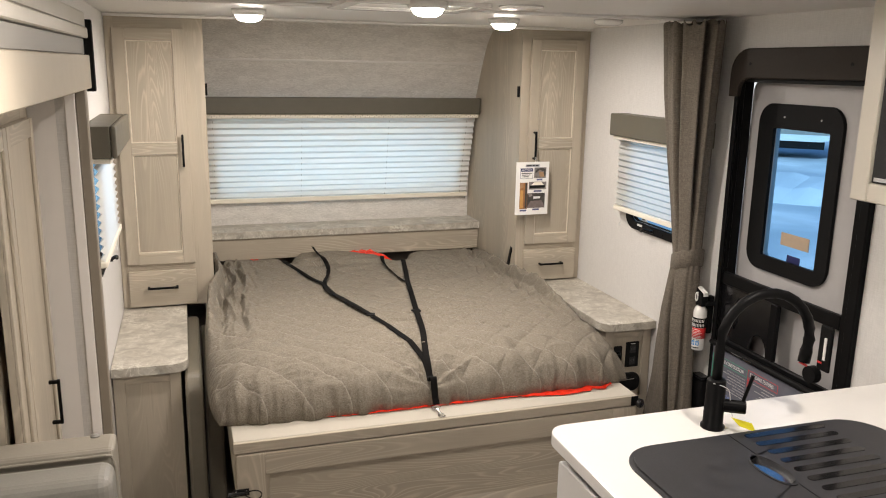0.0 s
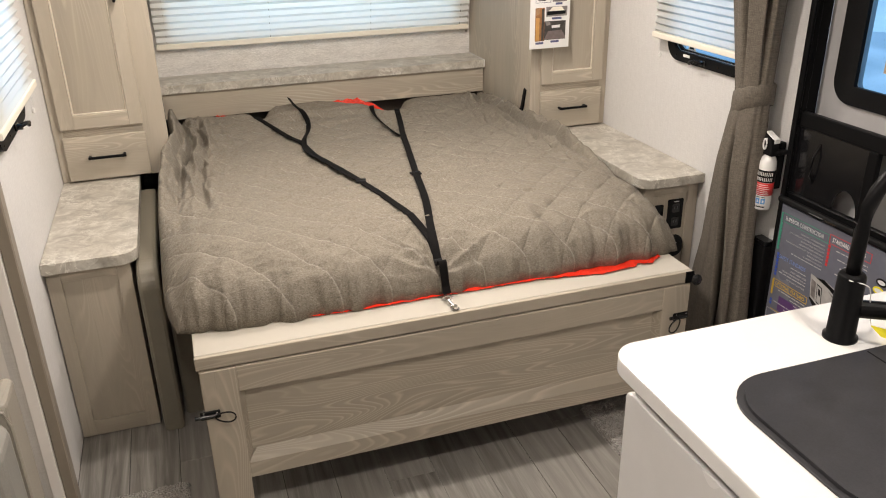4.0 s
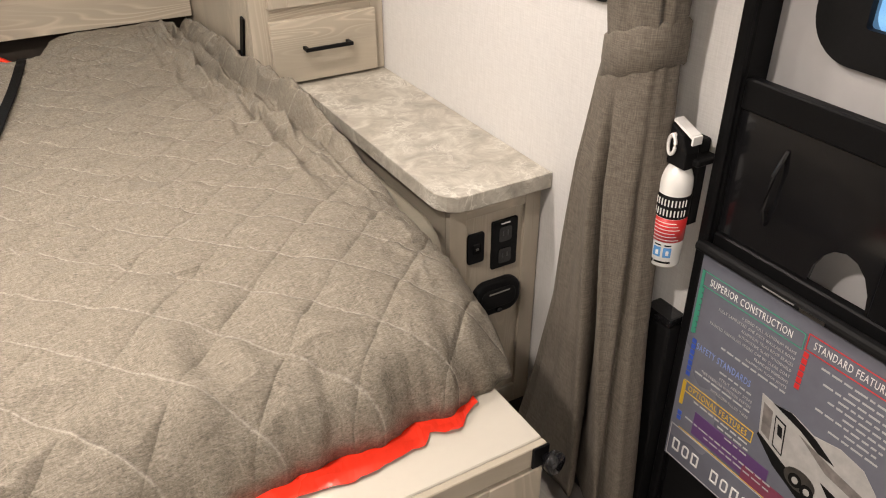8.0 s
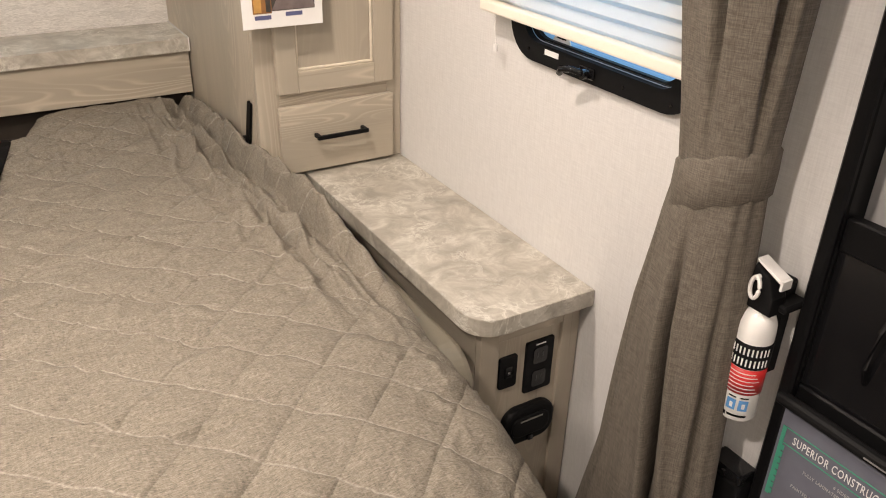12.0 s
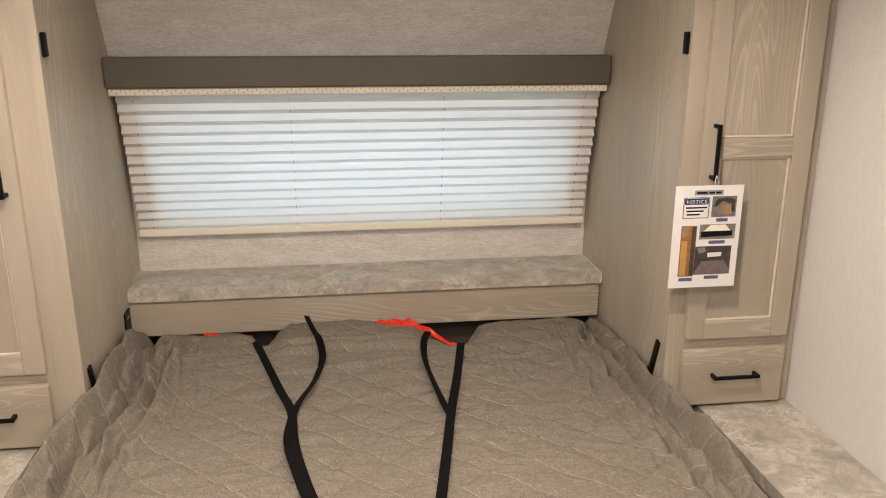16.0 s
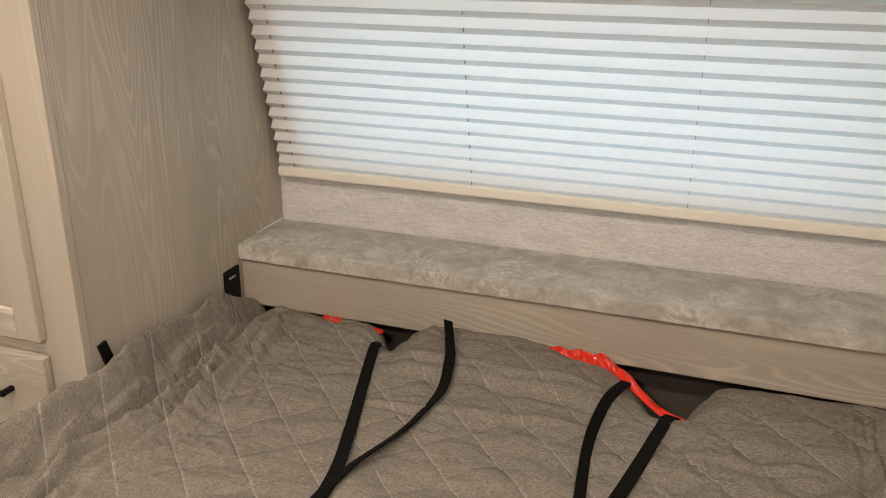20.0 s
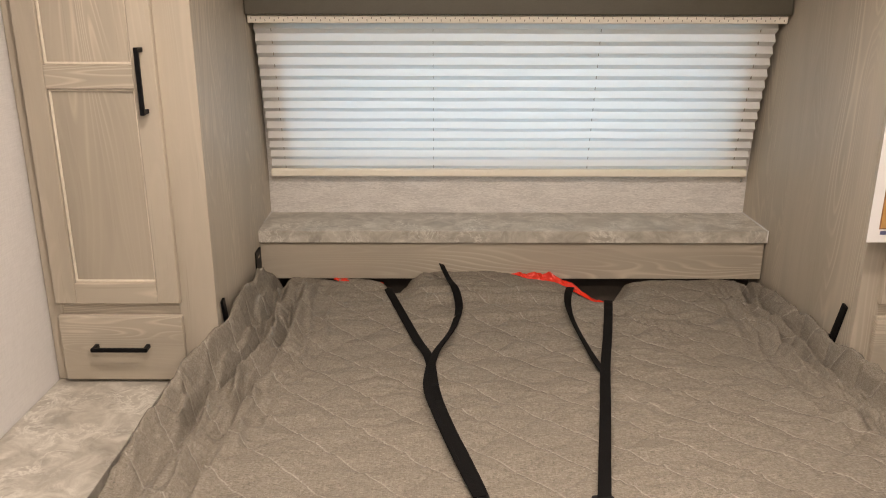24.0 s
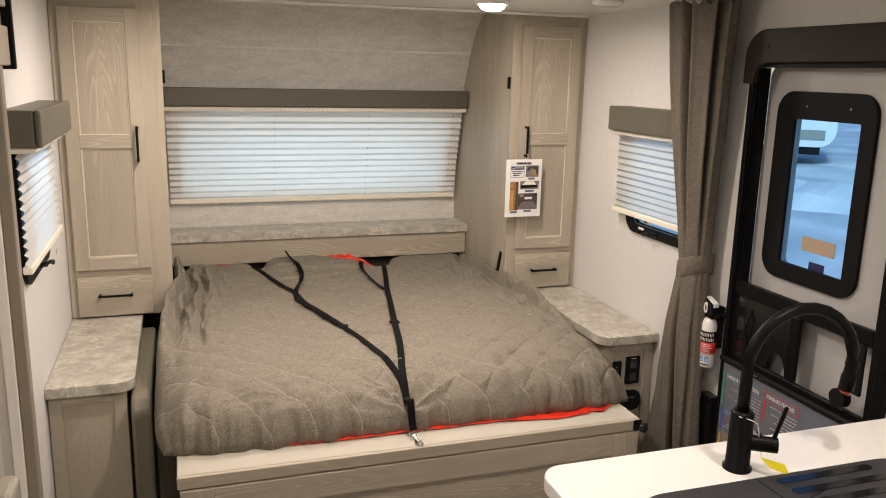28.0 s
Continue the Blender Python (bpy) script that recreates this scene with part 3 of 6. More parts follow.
def wardrobe(side):
    """A tall wardrobe beside the bed, standing on its nightstand."""
    if side == "L":
        f0, f1, inner, d0, d1 = XL + 0.002, XA, XA, -0.279, 0.019
    else:
        f0, f1, inner, d0, d1 = XB, XR - 0.002, XB, 1.695, 1.997
    yf = 3.785
    w = thing("wardrobe", ((f0 + f1) / 2, 4.1, 0.658), "tall greige wood-grain wardrobe with a shaker door and drawer", "wardrobe", "wardrobes beside the bed")
    # side panel towards the bed reaches down beside the mattress
    sx = (inner - 0.018, inner) if side == "L" else (inner, inner + 0.018)
    own = bmesh.new()
    outline = [(yf + 0.0205, 0.658), (4.540, 0.658), (4.540, 1.03)] + [(y - 0.004, z) for y, z in prof if 1.05 < z < 2.0] + [(3.83, 2.006), (yf + 0.0205, ZC - 0.002)]
    splay = 0.020 if side == "L" else 0.010
    own = slab(outline, "x", *sx)
    for q in own.verts:
        q.co.x += splay * max(0.0, (4.33 - q.co.y) / 0.545)
    part("side_panel", own, wood_v, w)
    bm = bmesh.new()
    a0, a1 = (f0, f1 + splay) if side == "L" else (f0 + splay, f1)
    box(a0, d0 + 0.008, yf, yf + 0.02, 0.658, ZC - 0.003, 0.001, 1, bm)
    box(d1 - 0.008, a1, yf, yf + 0.02, 0.658, ZC - 0.003, 0.001, 1, bm)
    part("face_frame", bm, stile_mat, w)
    for z0, z1 in ((0.658, 0.672), (0.825, 0.878), (1.915, ZC - 0.003)):
        part("face_rail", box(d0 + 0.008, d1 - 0.008, yf + 0.0005, yf + 0.02, z0, z1, 0.001, 1), wood_x, w)
    part("body", box(min(a0, a1) + 0.02, max(a0, a1) - 0.02, yf + 0.022, 4.15, 0.660, 1.95), wood_v, w)
    d = shaker(w, d0, d1, 0.866, 1.925, yf - 0.020, "door", 0.052, (1.399,))
    hx = d1 - 0.028 if side == "L" else d0 + 0.028
    pull(None, (hx, yf - 0.020, 1.325), (hx, yf - 0.020, 1.458), (0, -0.028, 0), d)
    dr = part("drawer", box(d0, d1, yf - 0.020, yf - 0.001, 0.665, 0.834, 0.003, 2), wood_x, w)
    c = (d0 + d1) / 2
    pull(None, (c - 0.062, yf - 0.020, 0.757), (c + 0.062, yf - 0.020, 0.757), (0, -0.026, 0), dr)
    # small catch on the inner side panel
    ix0, ix1 = (inner + 0.020, inner + 0.030) if side == "L" else (inner, inner + 0.010)
    part("catch", box(ix0, ix1, yf + 0.012, yf + 0.032, 1.635, 1.690, 0.002, 1), black_mat, w, "small black door catch")
    return w


wardrobe("L")
wardrobe("R")


def nightstand(side):
    """A stone-topped stand beside the bed with a round front corner."""
    y0 = 2.990
    if side == "L":
        x0, x1, r, b0, b1 = XL + 0.002, -0.030, [0, 0.06, 0, 0], XL + 0.004, -0.06
        label = "greige nightstand with a grey stone-look laminate top"
    else:
        x0, x1, r, b0, b1 = 1.758, XR - 0.002, [0.06, 0, 0, 0], 1.790, XR - 0.004
        label = "greige nightstand with stone-look top and black power outlets"
    w = thing("nightstand", ((x0 + x1) / 2, 3.4, 0.0), label, "nightstand", "nightstands beside the bed")
    part("top", slab(rounded(x0, x1, y0, 4.5, r, 8), "z", 0.620, 0.657, bevel=0.002), stone_mat, w, "grey marbled laminate top with a round corner")
    yb = 3.02
    part("body", box(b0, b1, yb + 0.019, 4.5, 0.004, 0.618), wood_y, w)
    d0, d1 = b0, b1
    fb = bmesh.new()
    box(d0, d0 + 0.042, yb, yb + 0.018, 0.004, 0.618, 0.001, 1, fb)
    box(d1 - 0.042, d1, yb, yb + 0.018, 0.004, 0.618, 0.001, 1, fb)
    fr = part("face_frame", fb, stile_mat, w)
    for z0, z1 in ((0.004, 0.06), (0.579, 0.618)):
        part("rail", box(d0 + 0.042, d1 - 0.042, yb + 0.0005, yb + 0.018, z0, z1, 0.001, 1), wood_x, fr)
    part("panel", box(d0 + 0.042, d1 - 0.042, yb + 0.008, yb + 0.017, 0.06, 0.579), wood_v, w)
    if side == "R":
        yp = yb + 0.008
        u = part("usb_outlet", slab(rounded(1.838, 1.880, 0.462, 0.538, 0.006), "y", yp - 0.007, yp, bevel=0.002), black_soft, w, "small black USB charging outlet")
        part("socket", box(1.849, 1.869, yp - 0.0095, yp - 0.006, 0.487, 0.513, 0.002, 1), black_gloss, u)
        part("button", box(1.855, 1.863, yp - 0.0105, yp - 0.009, 0.497, 0.503), chrome_mat, u)
        o = part("power_outlet", slab(rounded(1.900, 1.968, 0.430, 0.553, 0.005), "y", yp - 0.007, yp, bevel=0.002), black_soft, w, "black two-socket power outlet")
        for zc in (0.462, 0.518):
            so = part("socket", slab(rounded(1.917, 1.951, zc - 0.019, zc + 0.019, 0.007), "y", yp - 0.009, yp - 0.0065), black_gloss, o)
            for xs in (1.928, 1.940):
                part("slot", box(xs - 0.001, xs + 0.001, yp - 0.0096, yp - 0.0088, zc - 0.004, zc + 0.008), chrome_dull, so)
        part("print_mark", box(1.922, 1.946, yp - 0.0078, yp - 0.0068, 0.543, 0.5465), chrome_mat, o)
        v = part("heat_vent", slab(rounded(1.850, 1.975, 0.315, 0.405, 0.035), "y", yp - 0.022, yp, bevel=0.007), black_soft, w, "oval black covered outlet")
        part("lid", slab(rounded(1.866, 1.959, 0.337, 0.387, 0.02), "y", yp - 0.027, yp - 0.021, bevel=0.003), black_soft, v)
        part("mark", box(1.885, 1.940, yp - 0.0282, yp - 0.0268, 0.377, 0.380), grey_leather, v)
        part("toggle", box(1.906, 1.920, yp - 0.030, yp - 0.020, 0.322, 0.334, 0.003, 1), black_gloss, v)
    return w


nightstand("L")
nightstand("R")


# padded side boxes that carry the folding bed
def bed_guard(x0, x1, y0, z1, label):
    out = rounded(y0, 3.77, 0.0, z1, [0.0, 0.0, 0.02, 0.085], 10)
    return single("bed_side_box", slab(out, "x", x0, x1, bevel=0.012), olive_vinyl, ((x0 + x1) / 2, 3.4, 0), label, "bed side box", "bed side boxes")


bed_guard(-0.046, 0.020, 2.968, 0.605, "grey-olive vinyl side box between nightstand and bed")
bed_guard(1.684, 1.750, 2.968, 0.605, "grey-olive vinyl side box between nightstand and bed")
bed_guard(0.026, 0.094, 3.05, 0.560, "grey-olive vinyl post box under the mattress edge")
bed_guard(1.604, 1.678, 3.05, 0.560, "grey-olive vinyl post box under the mattress edge")

# shelf at the head of the bed
shelf = thing("headboard_shelf", (0.86, 4.44, 0.55), "stone-look shelf on a greige wood fascia at the bed head", "shelf")
part("top", box(XA + 0.002, XB - 0.002, 4.318, 4.540, 0.848, 0.886, 0.002, 1), stone_mat, shelf, "grey marbled laminate shelf top")
part("fascia", box(XA + 0.003, XB - 0.003, 4.332, 4.35, 0.728, 0.847, 0.001, 1), wood_x, shelf)
# the backing's dark brown carries the shade of the recess
part("backing", box(XA + 0.004, XB - 0.004, 4.42, 4.44, 0.30, 0.846), recess_shade_mat, shelf, "backing board coloured dark brown as the shade under the fascia")
part("end_trim", box(XA + 0.0005, XA + 0.0035, 4.316, 4.542, 0.850, 0.889), white_mat, shelf)
part("end_trim", box(XB - 0.0035, XB - 0.0005, 4.316, 4.542, 0.850, 0.889), white_mat, shelf)
part("bed_hinge", box(XA + 0.0045, XA + 0.012, 4.246, 4.308, 0.738, 0.838, 0.001, 1), black_mat, shelf, "flat black hinge plate")
part("hinge_slot", box(XA + 0.0122, XA + 0.0132, 4.262, 4.288, 0.815, 0.820), chrome_mat, shelf)
for sx, s in ((XA + 0.019, 1), (XB + 0.009, -1)):
    st = thing("bed_strut_hook", (sx + s * 0.006, 3.83, 0.70), "black bed lift strap bolted to the wardrobe side", "bracket")
    up_ = 0.012 if s > 0 else 0.0
    own = slab([(3.866, 0.69), (3.894, 0.69), (3.838, 0.842 + up_), (3.818, 0.838 + up_)], "x", sx + s * 0.001, sx + s * 0.007)
    part("arm", own, black_mat, st)
    part("bolt", rod((sx + s * 0.0075, 3.872, 0.735), (sx + s * 0.014, 3.872, 0.735), 0.010, 12), black_gloss, st)

# folding bed base ------------------------------------------------------
BX0, BX1, BY0 = 0.102, 1.594, 2.42
bed = thing("folding_bed_base", (0.857, 3.3, 0.0), "greige folding bed base lowered on two legs, white deck", "bed")
part("deck", box(BX0, BX1, BY0 + 0.012, 4.31, 0.536, 0.575, 0.002, 1), cream_mat, bed, "white melamine deck")
part("deck_edge", box(BX0 - 0.001, BX1 + 0.001, BY0 - 0.001, BY0 + 0.0115, 0.537, 0.5735, 0.0015, 1), wood_x, bed)
for a, b in ((BX0 + 0.006, BX0 + 0.100), (BX1 - 0.100, BX1 - 0.006)):
    part("leg_stile", box(a, b, BY0 - 0.004, BY0 + 0.034, 0.0, 0.532, 0.002, 1), stile_mat, bed)
face = bed
part("rail", box(BX0 + 0.1, BX1 - 0.1, BY0 - 0.0035, BY0 + 0.034, 0.455, 0.532, 0.0015, 1), wood_x, face)
part("rail", box(BX0 + 0.1, BX1 - 0.1, BY0 - 0.0035, BY0 + 0.034, 0.168, 0.220, 0.0015, 1), wood_x, face)
part("panel", box(BX0 + 0.1, BX1 - 0.1, BY0 + 0.026, BY0 + 0.034, 0.221, 0.4545), wood_x, bed)


def splay(a, b, depth):
    """A sloped moulding whose foot runs along the panel from a to b; depth: the foot's reach into the panel (dx, dz)."""
    bm = bmesh.new()
    rows = []
    for (x, z), s in ((a, 1), (b, -1)):
        trim = s * abs(depth[0] + depth[1])
        dx, dz = (depth[0], trim) if depth[0] else (trim, depth[1])
        rows.append([bm.verts.new(p) for p in ((x, BY0 - 0.002, z), (x + dx, BY0 + 0.0255, z + dz), (x, BY0 + 0.0255, z))])
    for k in range(3):
        bm.faces.new((rows[0][k], rows[0][(k + 1) % 3], rows[1][(k + 1) % 3], rows[1][k]))
    bm.faces.new(rows[0])
    bm.faces.new(rows[1][::-1])
    bmesh.ops.recalc_face_normals(bm, faces=bm.faces)
    part("panel_moulding", bm, wood_x, bed)


PX0, PX1, PZ0, PZ1 = BX0 + 0.1, BX1 - 0.1, 0.2205, 0.4545
splay((PX0, PZ0), (PX1, PZ0), (0, 0.026))
splay((PX0, PZ1), (PX1, PZ1), (0, -0.012))
splay((PX0, PZ0), (PX0, PZ1), (0.014, 0))
splay((PX1, PZ0), (PX1, PZ1), (-0.014, 0))
part("side_board", box(BX0 + 0.004, BX0 + 0.022, BY0 + 0.036, 4.25, 0.34, 0.535), wood_y, bed)
part("side_board", box(BX1 - 0.022, BX1 - 0.004, BY0 + 0.036, 4.25, 0.34, 0.535), wood_y, bed)
part("under_board", box(BX0 + 0.03, BX1 - 0.03, BY0 + 0.04, 4.25, 0.30, 0.335), dark_gap, bed)
for lx, zc, turn_, swing in ((BX0 + 0.018, 0.402, 1, 0.10), (BX1 - 0.034, 0.425, -1, 0.85)):
    lb = box(lx - 0.026, lx + 0.026, BY0 - 0.010, BY0 - 0.0045, zc - 0.012, zc + 0.012, 0.0015, 1)
    la = part("latch", lb, black_mat, bed, "black toggle latch with a wire bail")
    part("barrel", rod((lx - 0.040, BY0 - 0.013, zc), (lx + 0.022, BY0 - 0.013, zc), 0.0055), black_gloss, la)
    for q in (-0.017, 0.017):
        part("rivet", rod((lx + q, BY0 - 0.0125, zc + 0.007), (lx + q, BY0 - 0.0095, zc + 0.007), 0.0026, 10), chrome_mat, la)
    loop = []
    for a in np.linspace(0, 2 * math.pi, 26, endpoint=False):
        u, v = 0.026 - 0.026 * math.cos(a), 0.015 * math.sin(a) * (1 - 0.25 * math.cos(a))
        ang = -swing if turn_ > 0 else math.pi + swing
        loop.append((lx + turn_ * 0.012 + u * math.cos(ang) - v * math.sin(ang), BY0 - 0.019 - 0.010 * math.sin(a / 2), zc + u * math.sin(ang) + v * math.cos(ang)))
    part("bail", tube(loop + loop[:2], 0.0023, 8), black_gloss, la, "", True)
kn = part("bumper_bracket", box(BX1 - 0.027, BX1 + 0.002, BY0 - 0.006, BY0 - 0.0015, 0.537, 0.575, 0.001, 1), black_mat, bed, "black corner bracket")
kb = lathe([(0.008, 0.000), (0.008, 0.006), (0.016, 0.008), (0.0175, 0.013), (0.0175, 0.022), (0.014, 0.026), (0.004, 0.0265)], (0, 0), 20)
bmesh.ops.transform(kb, matrix=Matrix.Translation((BX1 - 0.006, BY0 - 0.006, 0.553)) @ Matrix.Rotation(0.35, 4, "Z") @ Matrix.Rotation(math.pi / 2, 4, "X"), verts=kb.verts)
part("bumper_knob", kb, black_gloss, kn, "round black rubber bumper", True)

from mathutils.bvhtree import BVHTree

# mattress --------------------------------------------------------------
MX0, MX1, MY0, MY1 = 0.026, 1.670, 2.530, 4.385
ZB = 0.577


def soft(e0, e1, v):
    t = min(max((v - e0) / (e1 - e0), 0.0), 1.0)
    return t * t * (3 - 2 * t)


def crown(y):
    """Height of the cover along the bed; it sags towards the head and lifts again at the fascia."""
    ys = (2.40, 2.75, 3.10, 3.50, 3.85, 4.10, 4.28, 4.40)
    zs = (0.752, 0.752, 0.737, 0.720, 0.708, 0.718, 0.733, 0.736)
    return float(np.interp(y, ys, zs))


def head_shape(x):
    """Where the straps tuck the head end in: (how far back, how far down)."""
    g = lambda c, w: math.exp(-((x - c) / w) ** 2)
    back = 0.085 * g(0.505, 0.040) + 0.105 * g(1.125, 0.055) + 0.040 * soft(0.84, 1.10, x) * soft(1.22, 1.12, x)
    back += 0.020 * soft(1.50, 1.20, x) * soft(1.10, 1.20, x)
    down = 0.020 * g(0.505, 0.05) + 0.040 * g(1.135, 0.07) + 0.022 * soft(0.82, 1.10, x) * soft(1.25, 1.12, x)
    up = 0.008 * soft(0.52, 0.60, x) * soft(0.95, 0.75, x)
    return back, down - up


HEM_Y = (2.50, 2.80, 3.00, 3.25, 3.50, 3.70, 3.88, 4.00, 4.10, 4.22, 4.30, 4.40)
HEM_L = (0.700, 0.715, 0.742, 0.772, 0.798, 0.822, 0.842, 0.836, 0.820, 0.792, 0.762, 0.745)
HEM_R = (0.690, 0.702, 0.724, 0.752, 0.770, 0.768, 0.760, 0.756, 0.752, 0.745, 0.738, 0.735)
EDGE_Y = (2.45, 3.20, 3.60, 3.80, 4.40)
EDGE_L = (0.028, 0.036, 0.056, 0.104, 0.086)
EDGE_R = (1.668, 1.668, 1.662, 1.644, 1.636)


def bed_point(u, v):
    """u across, v from foot to head, both -1..1; the outer shape of the covered mattress."""
    cy, hy = (MY0 + MY1) / 2, (MY1 - MY0) / 2
    # round the plan's corners, more so at the foot
    pu = u * (1 - (0.045 if v < 0 else 0.010) * abs(v) ** 8)
    pv = v * (1 - (0.040 if v < 0 else 0.010) * abs(u) ** 8)
    y = cy + hy * pv
    e0, e1 = float(np.interp(y, EDGE_Y, EDGE_L)), float(np.interp(y, EDGE_Y, EDGE_R))
    hx = (e1 - e0) / 2
    x = (e0 + e1) / 2 + hx * pu
    down = 0.0
    if v > 0.55:
        back, down = head_shape(x)
        y -= back * soft(0.70, 1.0, v)
        down *= soft(0.72, 0.95, v)
    far = soft(2.75, 3.30, y)
    plain = (max(0.0, 1 - abs(u) ** 8.0)) ** (1 / 2.6)
    upright = (max(0.0, 1 - abs(u) ** 90.0)) ** (1 / 2.6)
    n_v = 9.0 if v < 0 else 34.0
    prof_v = (max(0.0, 1 - abs(v) ** n_v)) ** (1 / 2.6)
    top = crown(y) - ZB - down
    # the gathered hem stands up along the long sides, on a shoulder of loose cloth
    left = u < 0
    s = (1 - abs(u)) * hx
    crest = float(np.interp(y, HEM_Y, HEM_L if left else HEM_R)) - ZB
    crest += 0.012 * noise.noise((y * 7, 3.0 if left else 8.0, 0.5)) + 0.005 * noise.noise((y * 16, 2.0, 4.5))
    wide = (0.030 if left else 0.022) * (1 + 0.35 * noise.noise((y * 7, 5.0 if left else 1.0, 2.5)))
    at = 0.018 + 0.007 * noise.noise((y * 6, 1.5, 6.0 if left else 2.0))
    lip = math.exp(-((s - at) / wide) ** 2) if s > at else 1.0
    slope = (0.50 if left else 0.35) * math.exp(-(s / (0.13 if left else 0.10)) ** 2)
    hemmed = (top + (crest - top) * max(lip, slope)) * upright
    h = (top * plain * (1 - far) + hemmed * far) * prof_v
    return x, y, ZB + max(h, 0.0)


def quilt_relief(x, y, edge):
    """Stitched diamonds, loose creases and the gathered cloth beside the hem."""
    s = 0.1445
    near_foot = soft(3.5, 2.75, y)
    warp_ = 0.08 * noise.noise((x * 4, y * 4, 3.0)) + 0.02 * noise.noise((x * 12, y * 12, 5.0))
    a, b = (x + y - 4.207) / s + warp_, (x - y + 1.328) / s - warp_
    da, db = abs(a - round(a)), abs(b - round(b))
    z = (0.013 + 0.004 * near_foot) * (da * db) ** 0.5 - 0.003
    w = noise.noise((x * 8 + y * 3, y * 19 - x * 4, 1.3)) * 0.0085 + noise.noise((x * 20, y * 44, 4.1)) * 0.0026
    w += noise.noise((x * 3, y * 3, 7.0)) * 0.007
    # short crinkles all over the loose cover
    cr = 1 - abs(noise.noise((x * 14 + 3 * noise.noise((x * 4, y * 4, 1.0)), y * 28, 9.5))) * 5
    w += 0.0060 * max(cr, 0.0) * (0.6 + noise.noise((x * 3, y * 3, 21.0)))
    # cloth gathered beside the hem: long slanted folds and a ditch
    left = x < 0.85
    side = x - float(np.interp(y, EDGE_Y, EDGE_L)) if left else float(np.interp(y, EDGE_Y, EDGE_R)) - x
    reach = 0.30 if left else 0.24
    far = soft(2.85, 3.5, y)
    ditch = (0.074 if left else 0.056) + 0.014 * noise.noise((y * 5, 1.0 if left else 4.0, 1.0))
    head = soft(4.34, 4.20, y)
    w -= far * (0.042 if left else 0.034) * math.exp(-((side - ditch) / 0.017) ** 2)
    second = ditch + (0.070 if left else 0.055) * (1.25 - 0.5 * soft(3.0, 4.2, y)) + 0.018 * noise.noise((y * 4, 7.0, 2.0 if left else 5.0))
    w -= far * head * (0.020 if left else 0.018) * math.exp(-((side - second) / 0.012) ** 2)
    w += far * head * (0.018 if left else 0.012) * math.exp(-((side - second - 0.028) / 0.016) ** 2)
    g = far * head * soft(reach, 0.10, side) * soft(0.030, 0.075, side)
    bend = 2.2 * noise.noise((x * 4.0, y * 2.6, 2.0)) + 0.7 * noise.noise((x * 11, y * 8, 12.0))
    # long pulled folds run beside the hem and fan out towards the foot
    fan = side * (1 + 0.25 * soft(3.2, 4.2, y))
    p1 = 1 - abs(math.sin(fan * 58 + (y - 3) * (2.6 if left else 4.0) + 1.5 * bend))
    p2 = 1 - abs(math.sin(fan * 34 - (y - 3) * 4.5 + 1.2 * bend + 1.3))
    crest = 0.85 * p1 ** 2.4 + 0.65 * p2 ** 2.8
    rid = 1 - abs(noise.noise((side * 34 + bend, y * 6, 9.0))) * 3.6
    # soft rumples on the lip itself
    w += far * head * soft(0.075, 0.03, side) * (0.006 * noise.noise((side * 30, y * 13, 15.0)) + 0.010 * max(0.0, 1 - 4.5 * abs(noise.noise((side * 24 + 0.8 * bend, y * 7, 31.0)))))
    w += g * ((0.027 if left else 0.026) * crest - 0.011 + 0.009 * max(rid, 0.0) + 0.004 * noise.noise((x * 40, y * 30, 5.0)))
    # loose creases across the middle
    for cx, cy, hw, amp in ((0.80, 3.045, 0.07, 0.009), (1.00, 3.065, 0.11, 0.009), (1.14, 2.93, 0.08, 0.006), (1.26, 2.86, 0.09, 0.006), (0.97, 3.62, 0.10, 0.005), (0.62, 4.02, 0.10, 0.008), (0.90, 4.06, 0.12, 0.008), (1.32, 4.06, 0.10, 0.006), (0.66, 4.19, 0.09, 0.008), (0.88, 4.20, 0.09, 0.010)):
        if abs(x - cx) < hw * 2.2 and abs(y - cy) < 0.06:
            d = y - cy - 0.12 * (x - cx) + 0.006 * math.sin(x * 40)
            w += (amp * math.exp(-((d - 0.008) / 0.010) ** 2) - amp * 0.8 * math.exp(-((d + 0.008) / 0.008) ** 2)) * math.exp(-((x - cx) / hw) ** 2)
    # the middle of the head end is folded over in a soft layer
    layer = 4.135 + 0.03 * math.sin((x - 0.55) * 5.5) + 0.012 * noise.noise((x * 14, 3.0, 1.0))
    w += 0.014 * soft(layer - 0.012, layer + 0.012, y) * soft(0.53, 0.60, x) * soft(1.08, 0.98, x)
    w -= 0.008 * math.exp(-((y - layer + 0.018) / 0.010) ** 2) * soft(0.53, 0.60, x) * soft(1.08, 0.98, x)
    # puckers along the foot end
    ft = soft(2.86, 2.58, y)
    w += ft * (0.024 * math.sin(x * 40 + 5 * noise.noise((x * 3, y * 5, 8.0))) * noise.noise((x * 5, y * 4, 6.0)) + 0.008 * noise.noise((x * 16, y * 9, 4.4)))
    # pull lines towards the foot strap
    dx, dy = x - 0.81, y - 2.545
    r = math.hypot(dx, dy)
    if r < 0.40:
        ang = math.atan2(dy, dx) + 0.25 * noise.noise((x * 8, y * 8, 2.0))
        w += 0.012 * (1 - 2 * abs(math.sin(ang * 6 + 1.0)) ** 0.7) * math.exp(-(r / 0.17) ** 2) * min(r / 0.05, 1)
        w -= 0.020 * math.exp(-(r / 0.08) ** 2)
    return z + w


